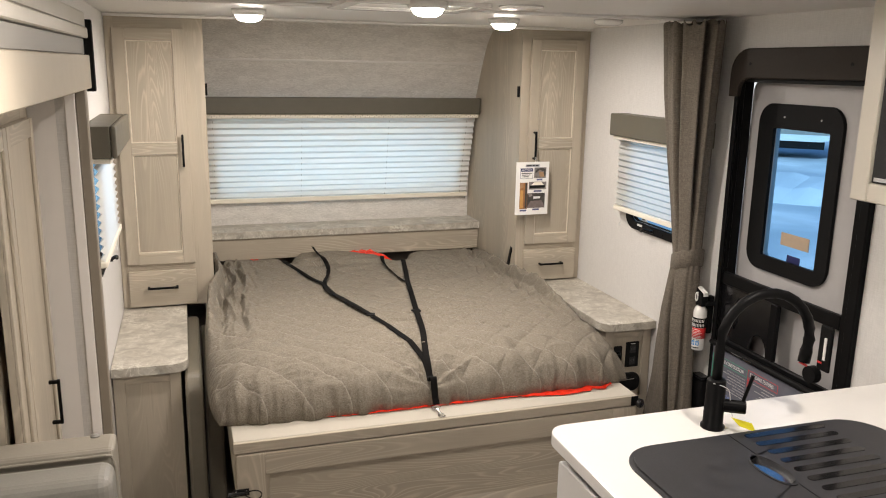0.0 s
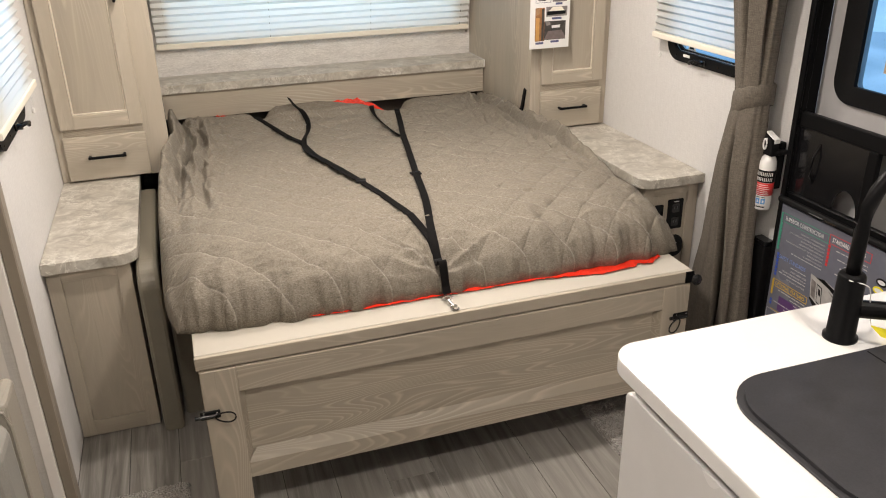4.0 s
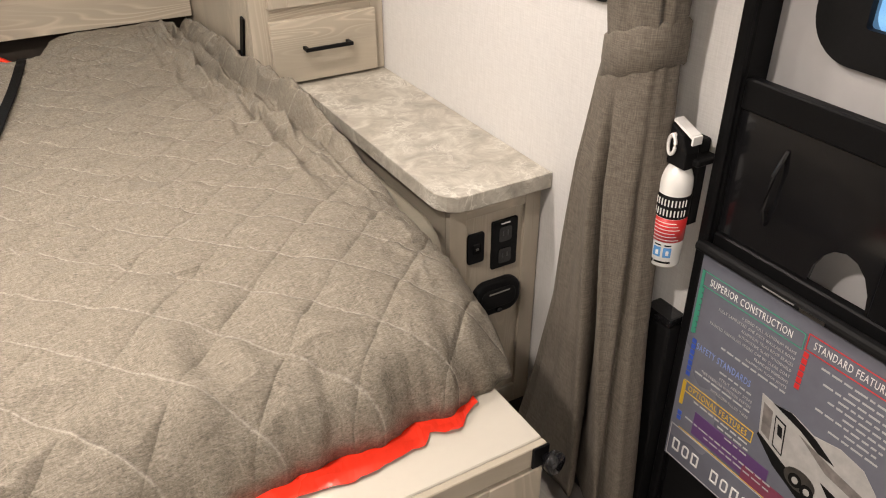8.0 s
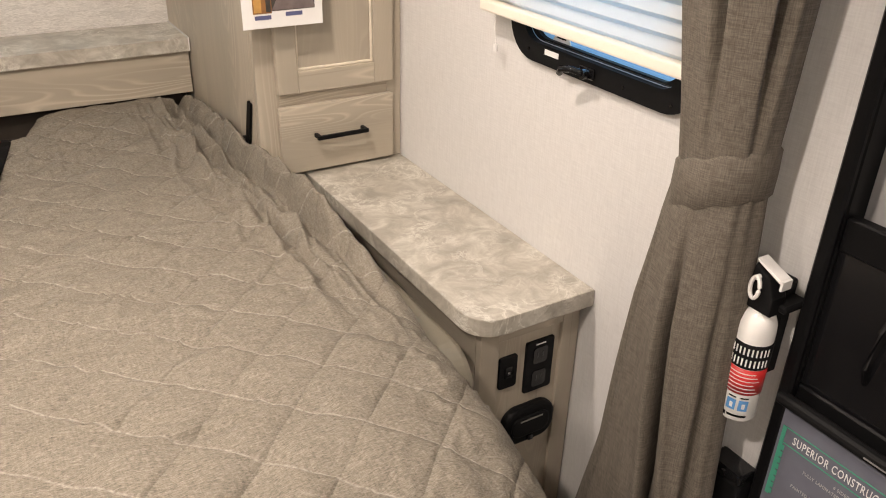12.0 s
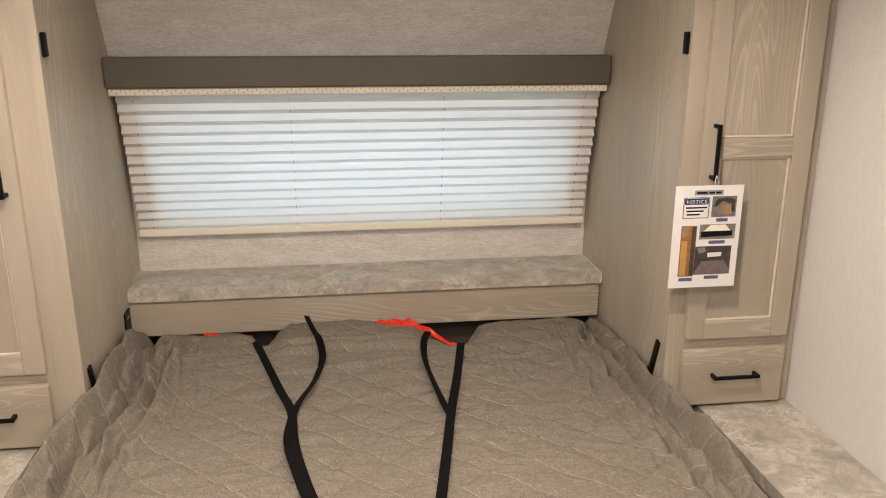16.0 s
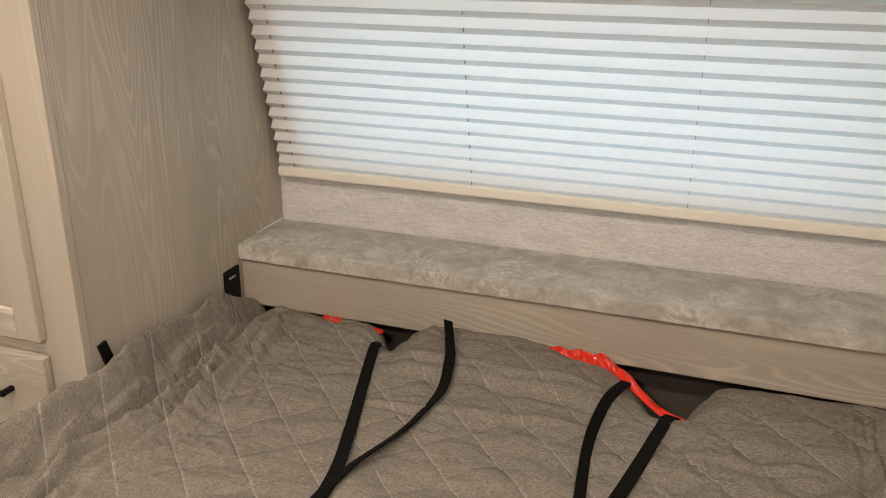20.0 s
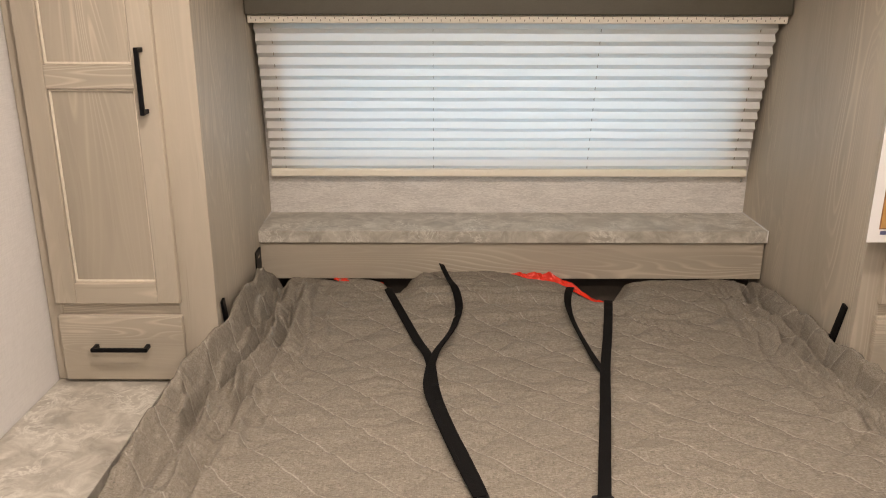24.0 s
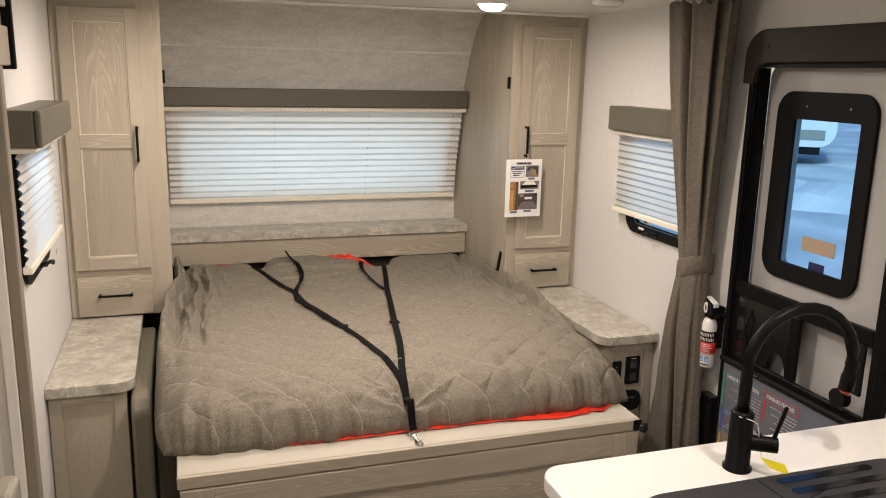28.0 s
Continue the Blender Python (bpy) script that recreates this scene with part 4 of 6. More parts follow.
def make_mattress():
    bm = bmesh.new()
    N, M = 330, 330

    def spread(k, count, power):
        t = -1 + 2 * k / count
        return math.copysign(1 - (1 - abs(t)) ** power, t)

    grid = []
    for j in range(M + 1):
        v = spread(j, M, 1.25)
        row = []
        for i in range(N + 1):
            u = spread(i, N, 1.45)
            x, y, z = bed_point(u, v)
            fade = 1 - soft(0.985 if v > -0.5 else 0.965, 1.0, max(abs(u), abs(v)))
            z += quilt_relief(x, y, abs(u)) * fade
            side = soft(-0.84, -0.96, v)
            y += side * (0.016 * noise.noise((x * 17, z * 5, 4.0)) + 0.008 * noise.noise((x * 42, z * 9, 6.0)))
            row.append(bm.verts.new((x, y, max(z, ZB))))
        grid.append(row)
    for j in range(M):
        for i in range(N):
            bm.faces.new((grid[j][i], grid[j][i + 1], grid[j + 1][i + 1], grid[j + 1][i]))
    rim = [grid[0][i] for i in range(N + 1)] + [grid[j][N] for j in range(1, M + 1)] + [grid[M][i] for i in range(N - 1, -1, -1)] + [grid[j][0] for j in range(M - 1, 0, -1)]
    cx, cy = (MX0 + MX1) / 2, (MY0 + MY1) / 2
    low_ring = [bm.verts.new((cx + (v.co.x - cx) * 0.965, cy + (v.co.y - cy) * 0.965, ZB - 0.001)) for v in rim]
    for k in range(len(rim)):
        j = (k + 1) % len(rim)
        bm.faces.new((rim[k], low_ring[k], low_ring[j], rim[j]))
    bm.faces.new(low_ring)
    bmesh.ops.recalc_face_normals(bm, faces=bm.faces)
    return bm


mattress = thing("mattress", (0.857, 3.4, ZB), "mattress in a heathered grey diamond-quilted cover", "mattress")
cover_bm = make_mattress()
cover_tree = BVHTree.FromBMesh(cover_bm)
for left in (True, False):
    hem_bm = cover_bm.copy()
    edge_x = lambda y: float(np.interp(y, EDGE_Y, EDGE_L if left else EDGE_R))
    inside = lambda f: f.calc_center_median().y > 2.95 and abs(f.calc_center_median().x - edge_x(f.calc_center_median().y)) < 0.058
    bmesh.ops.delete(hem_bm, geom=[f for f in hem_bm.faces if len(f.verts) > 4 or not inside(f)], context="FACES")
    bmesh.ops.delete(cover_bm, geom=[f for f in cover_bm.faces if len(f.verts) <= 4 and inside(f)], context="FACES")
    part("gathered_hem", hem_bm, quilt_mat, mattress, "rolled and crumpled hem of the cover", True)
part("quilted_cover", cover_bm, quilt_mat, mattress, "", True)


def top_z(x, y):
    """Height of the cover at a place on the bed."""
    hit = cover_tree.ray_cast(Vector((x, y, 2.0)), Vector((0, 0, -1)))
    return hit[0].z if hit[0] else ZB


def ribbon(points, width=0.026, thick=0.0025, twist=None, on_bed=True, lift=0.004):
    """A flat webbing along points; on the bed it follows the cover."""
    pts = catmull(points, 10)
    if on_bed:
        zs = [max(p.z, top_z(p.x, p.y) + 0.005, top_z(p.x + width * 0.45, p.y) + 0.002, top_z(p.x - width * 0.45, p.y) + 0.002) for p in pts]
        zs = [max(np.mean(zs[max(i - 3, 0):i + 4]), z - 0.004) if 3 < i < len(zs) - 4 else z for i, z in enumerate(zs)]
        pts = [Vector((p.x, p.y, z)) for p, z in zip(pts, zs)]
    bm = bmesh.new()
    rings = []
    for i, p in enumerate(pts):
        d = pts[min(i + 1, len(pts) - 1)] - pts[max(i - 1, 0)]
        d.normalize()
        side = d.cross(Vector((0, 0, 1))).normalized()
        if twist:
            a = twist(i / (len(pts) - 1))
            side = Matrix.Rotation(a, 3, d) @ side
        nor = side.cross(d)
        ring = []
        for sw, st in ((-1, 0), (1, 0), (1, 1), (-1, 1)):
            q = p + side * width / 2 * sw + nor * thick * st
            ring.append(bm.verts.new(q))
        rings.append(ring)
    for ra, rb in zip(rings, rings[1:]):
        for k in range(4):
            bm.faces.new((ra[k], ra[(k + 1) % 4], rb[(k + 1) % 4], rb[k]))
    bm.faces.new(rings[0][::-1])
    bm.faces.new(rings[-1])
    bmesh.ops.recalc_face_normals(bm, faces=bm.faces)
    return bm


def laid(points, lift=0.008):
    return [(x, y, (top_z(x, y) if z is None else z) + lift) for x, y, z in points]


straps = thing("tie_down_straps", (0.84, 3.2, 0.75), "black webbing tie-down straps joined in a Y on the bed", "strap")
left_line = [(0.488, 4.235, None), (0.492, 4.205, None), (0.575, 3.915, None), (0.614, 3.77, None), (0.630, 3.60, None), (0.660, 3.42, None), (0.720, 3.16, None), (0.770, 2.83, None), (0.799, 2.68, None), (0.808, 2.61, None), (0.810, 2.555, None)]
right_line = [(1.145, 4.215, None), (1.132, 4.165, None), (1.085, 3.935, None), (1.035, 3.71, None), (0.992, 3.49, None), (0.930, 3.18, None), (0.867, 2.86, None), (0.826, 2.68, None), (0.813, 2.60, None), (0.810, 2.552, None), (0.8095, 2.520, 0.688), (0.810, 2.503, 0.645), (0.811, 2.496, 0.615), (0.812, 2.484, 0.594)]
part("left_strap", ribbon(laid(left_line, 0.005), 0.0235), strap_mat, straps)
part("right_strap", ribbon(laid(right_line), 0.0240), strap_mat, straps)
part("loose_end", ribbon(laid([(0.712, 3.17, None), (0.676, 3.30, None), (0.640, 3.44, None), (0.616, 3.58, None), (0.616, 3.69, None), (0.632, 3.80, None), (0.674, 3.945, None), (0.694, 4.08, None), (0.684, 4.165, None), (0.664, 4.225, 0.755), (0.643, 4.272, 0.785)], 0.010), 0.0225, twist=lambda s: 0.55 * math.sin(s * 8)), strap_mat, straps)
part("second_end", ribbon(laid([(1.030, 3.68, None), (1.020, 3.80, None), (1.002, 4.00, None), (1.008, 4.14, None), (1.036, 4.265, None), (1.050, 4.30, 0.70)], 0.008), 0.0225, twist=lambda s: 0.7 * math.sin(s * 4)), strap_mat, straps)
keeper = [(0.8110, 2.568, None), (0.8105, 2.563, None), (0.8105, 2.558, None)]
part("strap_keeper", ribbon(laid(keeper, 0.009), 0.0255, 0.003), black_soft, straps, "stitched black keeper loop")
for x, y, turn_ in ((0.722, 3.150, 0.19), (0.927, 3.165, -0.21)):
    z = top_z(x, y) + 0.006
    bk = box(-0.018, 0.018, -0.016, 0.016, 0, 0.007, 0.002, 1)
    box(-0.018, 0.018, -0.004, 0.004, 0.004, 0.010, 0.002, 1, bk)
    bmesh.ops.transform(bk, matrix=Matrix.Translation((x, y, z)) @ Matrix.Rotation(-turn_, 4, "Z"), verts=bk.verts)
    part("slide_buckle", bk, black_soft, straps, "black plastic slide buckle")
hook = part("snap_hook", tube([(0.811 + 0.014 * math.cos(a), 2.478 + 0.002 * math.sin(a), 0.594 + 0.006 * math.sin(a)) for a in np.linspace(0, 2 * math.pi, 14)], 0.0022, 6), chrome_mat, straps, "chrome snap hook")
part("swivel", tube([(0.811, 2.474, 0.591), (0.815, 2.462, 0.584), (0.820, 2.450, 0.580)], 0.0045, 8), chrome_mat, hook)
part("gate", tube([(0.820 + 0.011 * math.cos(a), 2.442 + 0.014 * math.sin(a), 0.579) for a in np.linspace(0.5, 5.8, 12)], 0.003, 6), chrome_mat, hook)

# red plastic film peeping out under the foot and at the head
def film(points, name="plastic_film"):
    bm = bmesh.new()
    rows = []
    for x, y0, y1, z in points:
        k = 7
        rows.append([bm.verts.new((x, y0 + (y1 - y0) * i / k, z + 0.004 * noise.noise((x * 30, i * 1.3, 3.0)) + 0.004)) for i in range(k + 1)])
    for a, b in zip(rows, rows[1:]):
        for i in range(len(a) - 1):
            bm.faces.new((a[i], b[i], b[i + 1], a[i + 1]))
    return bm


random.seed(4)
foot_film = []
for k in range(120):
    x = 0.42 + k * 1.13 / 119
    reach = 2.530 - 0.008 * soft(0.42, 0.6, x) + 0.003 * noise.noise((x * 30, 2.2, 0))
    torn = 0.010 * noise.noise((x * 11, 0.2, 0)) + 0.005 * noise.noise((x * 55, 0.7, 0))
    reach -= (0.031 + torn * 1.3) * soft(1.06, 1.38, x)
    reach += 0.020 * soft(1.440, 1.452, x) - 0.006 * soft(1.452, 1.47, x) + 0.030 * soft(1.49, 1.545, x)
    reach += 0.003 * noise.noise((x * 140, 5.0, 0)) * soft(1.2, 1.3, x)
    foot_film.append((x, reach, 2.64, 0.5765))
single("plastic_film", film(foot_film), red_mat, (0.95, 2.6, 0.5765), "torn red plastic film under the mattress foot", "plastic film")


def head_bag():
    """A crumpled strip of red film squeezed between the mattress head and the fascia."""
    bm = bmesh.new()
    rows = []
    for k in range(61):
        s = k / 60
        x = 0.80 + 0.36 * s
        fat = math.sin(math.pi * min(1.0, s * 1.15) ** 0.8) if s < 0.87 else 0.25
        fat = max(fat, 0.10)
        yc = 4.318 - 0.10 * soft(0.45, 1.0, s)
        zc = 0.723 - 0.006 * s - 0.036 * soft(0.55, 1.0, s)
        row = []
        for i in range(13):
            q = i / 12
            ang = math.pi * q
            crump = 0.5 * noise.noise((x * 34, q * 3.1, 1.0)) + 0.3 * noise.noise((x * 80, q * 7, 2.0))
            row.append(bm.verts.new((x, yc - math.cos(ang) * 0.016 * -1 - 0.010 * fat * crump, zc + (0.030 * fat * math.sin(ang)) * (1 + crump))))
        rows.append(row)
    for a, b in zip(rows, rows[1:]):
        for i in range(12):
            bm.faces.new((a[i], b[i], b[i + 1], a[i + 1]))
    return bm


single("plastic_film", head_bag(), red_mat, (0.95, 4.29, 0.70), "crumpled glossy red plastic film at the mattress head", "plastic film")
small_bag = [(0.31 + k * 0.009, 4.312 - 0.0045 * k, 4.334, 0.727 - 0.0010 * k + 0.005 * noise.noise((k * 0.8, 0, 0))) for k in range(18)]
single("plastic_film", film(small_bag), red_mat, (0.36, 4.32, 0.71), "thin strip of red film behind the mattress head", "plastic film")

# windows and shades ----------------------------------------------------
def stretched(s):
    """The cloth's own weight opens the upper pleats more than the lower ones."""
    return s + 0.08 * s * (1 - s)


def pleated(x0, x1, z0, z1, yfun, count, depth, axis="y", taper=0.0, crest=0.72):
    """A pleated sheet. axis 'y': hangs across x at depth yfun(z); axis 'x': hangs across y at x."""
    bm = bmesh.new()
    rows = []
    for k in range(2 * count + 1):
        z = z1 + (z0 - z1) * stretched((k // 2 + (crest if k % 2 else 0.0)) / count)
        off = depth if k % 2 else 0.0
        a, b = x0 + taper * k / (2 * count), x1 - taper * k / (2 * count)
        segs = 12
        row = []
        for i in range(segs + 1):
            s = a + (b - a) * i / segs
            wob = 0.0012 * noise.noise((s * 3, k * 0.7, 5))
            c = yfun(z) - off + wob
            row.append(bm.verts.new((s, c, z + 0.001 * noise.noise((s * 5, k * 0.4, 1)))) if axis == "y" else bm.verts.new((c, s, z)))
        rows.append(row)
    for a, b in zip(rows, rows[1:]):
        for i in range(len(a) - 1):
            bm.faces.new((a[i], a[i + 1], b[i + 1], b[i]))
    return bm


cord_mat = make_plain("taupe_cord", (0.30, 0.26, 0.21, 1), 0.8, grain=200, amount=0.1)


def front_blind():
    yf = lambda z: 4.520 - 0.11 * max(0.0, (z - 1.05)) / 0.45
    w = thing("pleated_shade", (0.86, 4.48, 1.03), "white pleated shade over the head window, almost lowered", "shade")
    part("fabric", pleated(0.094, 1.626, 1.038, 1.498, yf, 14, 0.017, taper=0.006, crest=0.60), shade_mat, w)
    part("bottom_rail", box(0.096, 1.624, yf(1.05) - 0.016, yf(1.05) + 0.004, 1.014, 1.038, 0.004, 2), rail_mat, w, "cream bottom rail")
    hr = part("head_rail", box(0.088, 1.632, 4.352, 4.42, 1.494, 1.516, 0.003, 1), rail_mat, w, "cream perforated head rail")
    for k in range(116):
        x = 0.10 + k * 1.52 / 115
        z = 1.4995 if k % 2 else 1.5060
        part("hole", box(x - 0.0010, x + 0.0010, 4.3508, 4.3525, z, z + 0.0055), taupe_trim, hr)
    for x in (0.145, 0.618, 1.109, 1.575):
        for k in range(14):
            z = 1.498 - 0.46 * stretched((k + 0.60) / 14)
            part("cord", box(x - 0.0006, x + 0.0006, yf(z) - 0.0180, yf(z) - 0.012, z - 0.008, z + 0.001), cord_mat, w)
    part("pull_ring", rod((1.607, 4.500, 1.012), (1.607, 4.500, 1.000), 0.004), chrome_mat, w)
    v = thing("window_valance", (0.86, 4.38, 1.517), "taupe leatherette valance over the head window", "valance")
    part("front", box(XA + 0.004, XB - 0.004, 4.335, 4.353, 1.517, 1.608, 0.006, 3), leather, v)
    part("end_panel", box(XA + 0.004, XA + 0.020, 4.354, 4.425, 1.517, 1.607, 0.004, 2), leather, v)
    part("end_panel", box(XB - 0.020, XB - 0.004, 4.354, 4.425, 1.517, 1.607, 0.004, 2), leather, v)
    part("top_board", box(XA + 0.021, XB - 0.021, 4.354, 4.425, 1.594, 1.606), leather, v)
    # window behind the shade
    win = tagged(new("window_1"), "black-framed head window behind the shade", "window", "", "structure")
    fr = ring_plate(rounded(FW[0] - 0.002, FW[1] + 0.002, FW[2] - 0.002, FW[3] + 0.002, 0.02), rounded(FW[0] + 0.01, FW[1] - 0.01, FW[2] + 0.01, FW[3] - 0.01, 0.05), "y", 4.550, 4.60)
    part("window_frame", fr, black_soft, win)
    # black wedges added behind the shade's edges to stop daylight leaking round it
    for a, b in ((0.106, 0.164), (1.556, 1.614)):
        edge = [(yf(z) + 0.004, z) for z in np.linspace(1.04, 1.49, 7)]
        part("window_frame", slab(edge + [(yat(z) - 0.002, z) for z in np.linspace(1.49, 1.04, 7)], "x", a, b), black_soft, win)
    g = part("pane", box(FW[0], FW[1], 4.582, 4.586, FW[2], FW[3]), glass_mat, win)
    g.visible_shadow = False


front_blind()


def side_window(side):
    """Side window with a black rounded frame, shade and valance."""
    s = 1 if side == "R" else -1
    xw = XR if side == "R" else XL
    y0, y1, z0, z1 = RW
    win = tagged(new("window_2" if side == "R" else "window_3"), "small black-framed side window with rounded corners", "window", "", "structure")
    o, i = rounded(y0 - 0.035, y1 + 0.035, z0 - 0.035, z1 + 0.02, 0.075, 8), rounded(y0 + 0.004, y1 - 0.004, z0 + 0.002, z1 - 0.012, 0.05, 8)
    xa, xb = (xw - 0.014, xw - 0.0005) if s > 0 else (xw + 0.0005, xw + 0.014)
    part("window_frame", ring_plate(o, i, "x", xa, xb), black_soft, win)
    o2, i2 = rounded(y0 + 0.003, y1 - 0.003, z0 + 0.003, z1 - 0.003, 0.05, 8), rounded(y0 + 0.022, y1 - 0.022, z0 + 0.009, z1 - 0.03, 0.04, 8)
    part("sash", ring_plate(o2, i2, "x", min(xw + s * 0.001, xw + s * 0.010), max(xw + s * 0.001, xw + s * 0.010)), black_soft, win)
    g = part("pane", box(min(xw + s * 0.012, xw + s * 0.016), max(xw + s * 0.012, xw + s * 0.016), y0, y1, z0, z1), glass_mat, win)
    g.visible_shadow = False
    face = xw - s * 0.0145
    lt = part("latch", box(min(face, face - s * 0.006), max(face, face - s * 0.006), 3.045, 3.085, z0 - 0.026, z0 - 0.006, 0.002, 1), black_gloss, win, "black window latch with a swung lever")
    part("pivot", rod((face - s * 0.006, 3.060, z0 - 0.016), (face - s * 0.020, 3.060, z0 - 0.016), 0.009, 14), black_gloss, lt)
    part("lever", tube([(face - s * 0.017, 3.060, z0 - 0.014), (face - s * 0.026, 3.085, z0 - 0.012), (face - s * 0.031, 3.102, z0 - 0.015), (face - s * 0.029, 3.108, z0 - 0.025)], 0.0062, 8), black_gloss, lt, "", True)
    for ys, zs in ((y0 + 0.02, z0 - 0.018), (y0 + 0.13, z0 - 0.019), (y1 - 0.03, z0 - 0.014), (y1 + 0.018, z0 + 0.10)):
        part("screw", rod((face + s * 0.001, ys, zs), (face - s * 0.0012, ys, zs), 0.0030, 10), black_gloss, win)
    part("bar", box(min(xw - s * 0.0012, xw + s * 0.0008), max(xw - s * 0.0012, xw + s * 0.0008), y0 + 0.04, y1 - 0.05, z0 + 0.0045, z0 + 0.0065), chrome_mat, win)
    if side == "R":
        st = slab([(3.199, 1.088), (3.147, 1.088), (3.173, 1.137)], "x", xw + 0.009, xw + 0.0118)
        part("warning_sticker", st, white_mat, win, "white triangular warning sticker")
        part("sticker_mark", slab([(3.187, 1.095), (3.160, 1.095), (3.173, 1.121)], "x", xw + 0.0078, xw + 0.0092), black_soft, win)
        part("sticker_strip", box(xw - 0.0155, xw - 0.0138, 3.150, 3.190, 1.066, 1.076), white_mat, win)
    xs = lambda z: (xw - 0.030 if s > 0 else xw + 0.044)
    sh = thing("pleated_shade", (xw - s * 0.04, 3.05, 1.12), "white pleated shade lowered over a side window", "shade", "side window shades")
    part("fabric", pleated(2.70, 3.360, 1.140, 1.468, xs, 12, 0.014, "x", 0.0, 0.62), side_shade_mat, sh)
    bx = (xw - 0.05, xw - 0.024) if s > 0 else (xw + 0.024, xw + 0.05)
    part("bottom_rail", box(*bx, 2.695, 3.365, 1.118, 1.140, 0.004, 2), rail_mat, sh, "cream bottom rail")
    part("head_rail", box(*((xw - 0.085, xw - 0.01) if s > 0 else (xw + 0.01, xw + 0.085)), 2.69, 3.345, 1.462, 1.478, 0.003, 1), rail_mat, sh)
    part("cord", tube([(xw - s * 0.03, 3.335, 1.135), (xw - s * 0.03, 3.336, 1.085), (xw - s * 0.028, 3.333, 1.055)], 0.0014, 6), white_mat, sh)
    part("cord_knob", rod((xw - s * 0.028, 3.333, 1.055), (xw - s * 0.028, 3.333, 1.040), 0.005), white_mat, sh)
    va = thing("window_valance", (xw - s * 0.05, 3.06, 1.481), "taupe leatherette valance over a side window", "valance", "side window valances")
    span = lambda a, b: (min(xw - s * a, xw - s * b), max(xw - s * a, xw - s * b))
    part("front", box(*span(0.105, 0.088), 2.68, 3.350, 1.479, 1.582, 0.007, 3), leather, va)
    part("end_panel", box(*span(0.087, 0.002), 3.334, 3.350, 1.479, 1.581, 0.004, 2), leather, va)
    part("end_panel", box(*span(0.087, 0.002), 2.68, 2.696, 1.479, 1.581, 0.004, 2), leather, va)
    part("top_board", box(*span(0.087, 0.002), 2.697, 3.333, 1.568, 1.580), leather, va)


side_window("R")
side_window("L")

# entry door ------------------------------------------------------------
door = tagged(new("door_1"), "grey entry door with a black-framed window, closed behind a black screen door", "door", "", "structure")
XD = XR + 0.066
hole_o, hole_i = rounded(1.868, 2.563, -0.08, 1.765, 0.06, 8), rounded(2.118, 2.432, 1.085, 1.600, 0.03, 8)
part("door_skin", ring_plate(hole_o, hole_i, "x", XD, XD + 0.035), door_grey, door)
part("window_frame", ring_plate(rounded(2.080, 2.496, 1.046, 1.672, 0.07, 8), rounded(2.135, 2.415, 1.103, 1.583, 0.006, 8), "x", XD - 0.014, XD - 0.0005), black_soft, door)
g = part("pane", box(XD + 0.016, XD + 0.020, 2.112, 2.438, 1.075, 1.605), glass_mat, door, "blue-tinted glass")
g.visible_shadow = False
tan = make_plain("tan_sticker", (0.42, 0.33, 0.24, 1), 0.6, grain=60, amount=0.05, bump=0)
part("sticker", box(XD + 0.013, XD + 0.0155, 2.200, 2.343, 1.155, 1.203), tan, door, "tan paper sticker on the glass")
part("sticker", box(XD + 0.013, XD + 0.0155, 2.236, 2.302, 1.086, 1.124), navy_mat, door, "small dark sticker on the glass")
for yy in (2.18, 2.36):
    part("screw", rod((XD - 0.0155, yy, 1.625), (XD - 0.0135, yy, 1.625), 0.004), chrome_mat, door)

# jambs and the screen door frame
jamb = tagged(new("trim_door"), "black metal door jamb with a dark brown arched header", "trim", "", "structure")
part("jamb", box(XR - 0.020, XR - 0.006, 2.546, 2.567, -0.08, 1.745, 0.004, 1), black_mat, jamb)
part("jamb_lining", box(XR - 0.0055, XR + 0.064, 2.5615, 2.567, -0.08, 1.745), black_mat, jamb)
part("jamb", box(XR - 0.020, XR + 0.064, 1.862, 1.900, -0.08, 1.745, 0.004, 1), black_mat, jamb)
part("head", box(XR - 0.020, XR + 0.064, 1.862, 2.567, 1.746, 1.774), black_mat, jamb)
corner = [(2.530 + 0.093 * math.sin(radians(90 * k / 8)), 1.775 + 0.093 * math.cos(radians(90 * k / 8))) for k in range(9)]
inner = [(2.520 + 0.055 * math.cos(radians(90 * k / 6)), 1.712 + 0.048 * math.sin(radians(90 * k / 6))) for k in range(7)]
outline = [(1.885, 1.868)] + corner + [(2.623, 1.692), (2.578, 1.692)] + inner + [(1.885, 1.762)]
outline = [(y - 0.052, z) for y, z in outline]
part("header_cover", slab(outline, "x", XR - 0.042, XR - 0.0205, bevel=0.004), brown_trim, jamb, "dark brown moulded header")
for yy in (1.98, 2.46):
    part("screw", rod((XR - 0.0435, yy, 1.812), (XR - 0.0415, yy, 1.812), 0.006), black_mat, jamb)

XS0, XS1 = XR - 0.004, XR + 0.016
screen = tagged(new("door_2"), "black screen door with a lower sliding panel", "door", "", "structure")
for a, b in ((2.5475, 2.5605), (1.901, 1.934)):
    part("stile", box(XS0, XS1, a, b, -0.05, 1.74, 0.003, 1), black_mat, screen)
part("rail", box(XS0, XS1, 1.935, 2.547, 0.955, 1.005, 0.003, 1), black_mat, screen)
part("rail", box(XS0, XS1, 1.935, 2.547, 0.690, 0.735, 0.003, 1), black_mat, screen)
part("rail", box(XS0, XS1, 1.935, 2.547, -0.05, 0.02, 0.003, 1), black_mat, screen)
part("mullion", box(XS0, XS1, 2.225, 2.262, 0.736, 0.954, 0.003, 1), black_mat, screen)
arch = [(2.263, 0.954), (2.263, 0.736)]
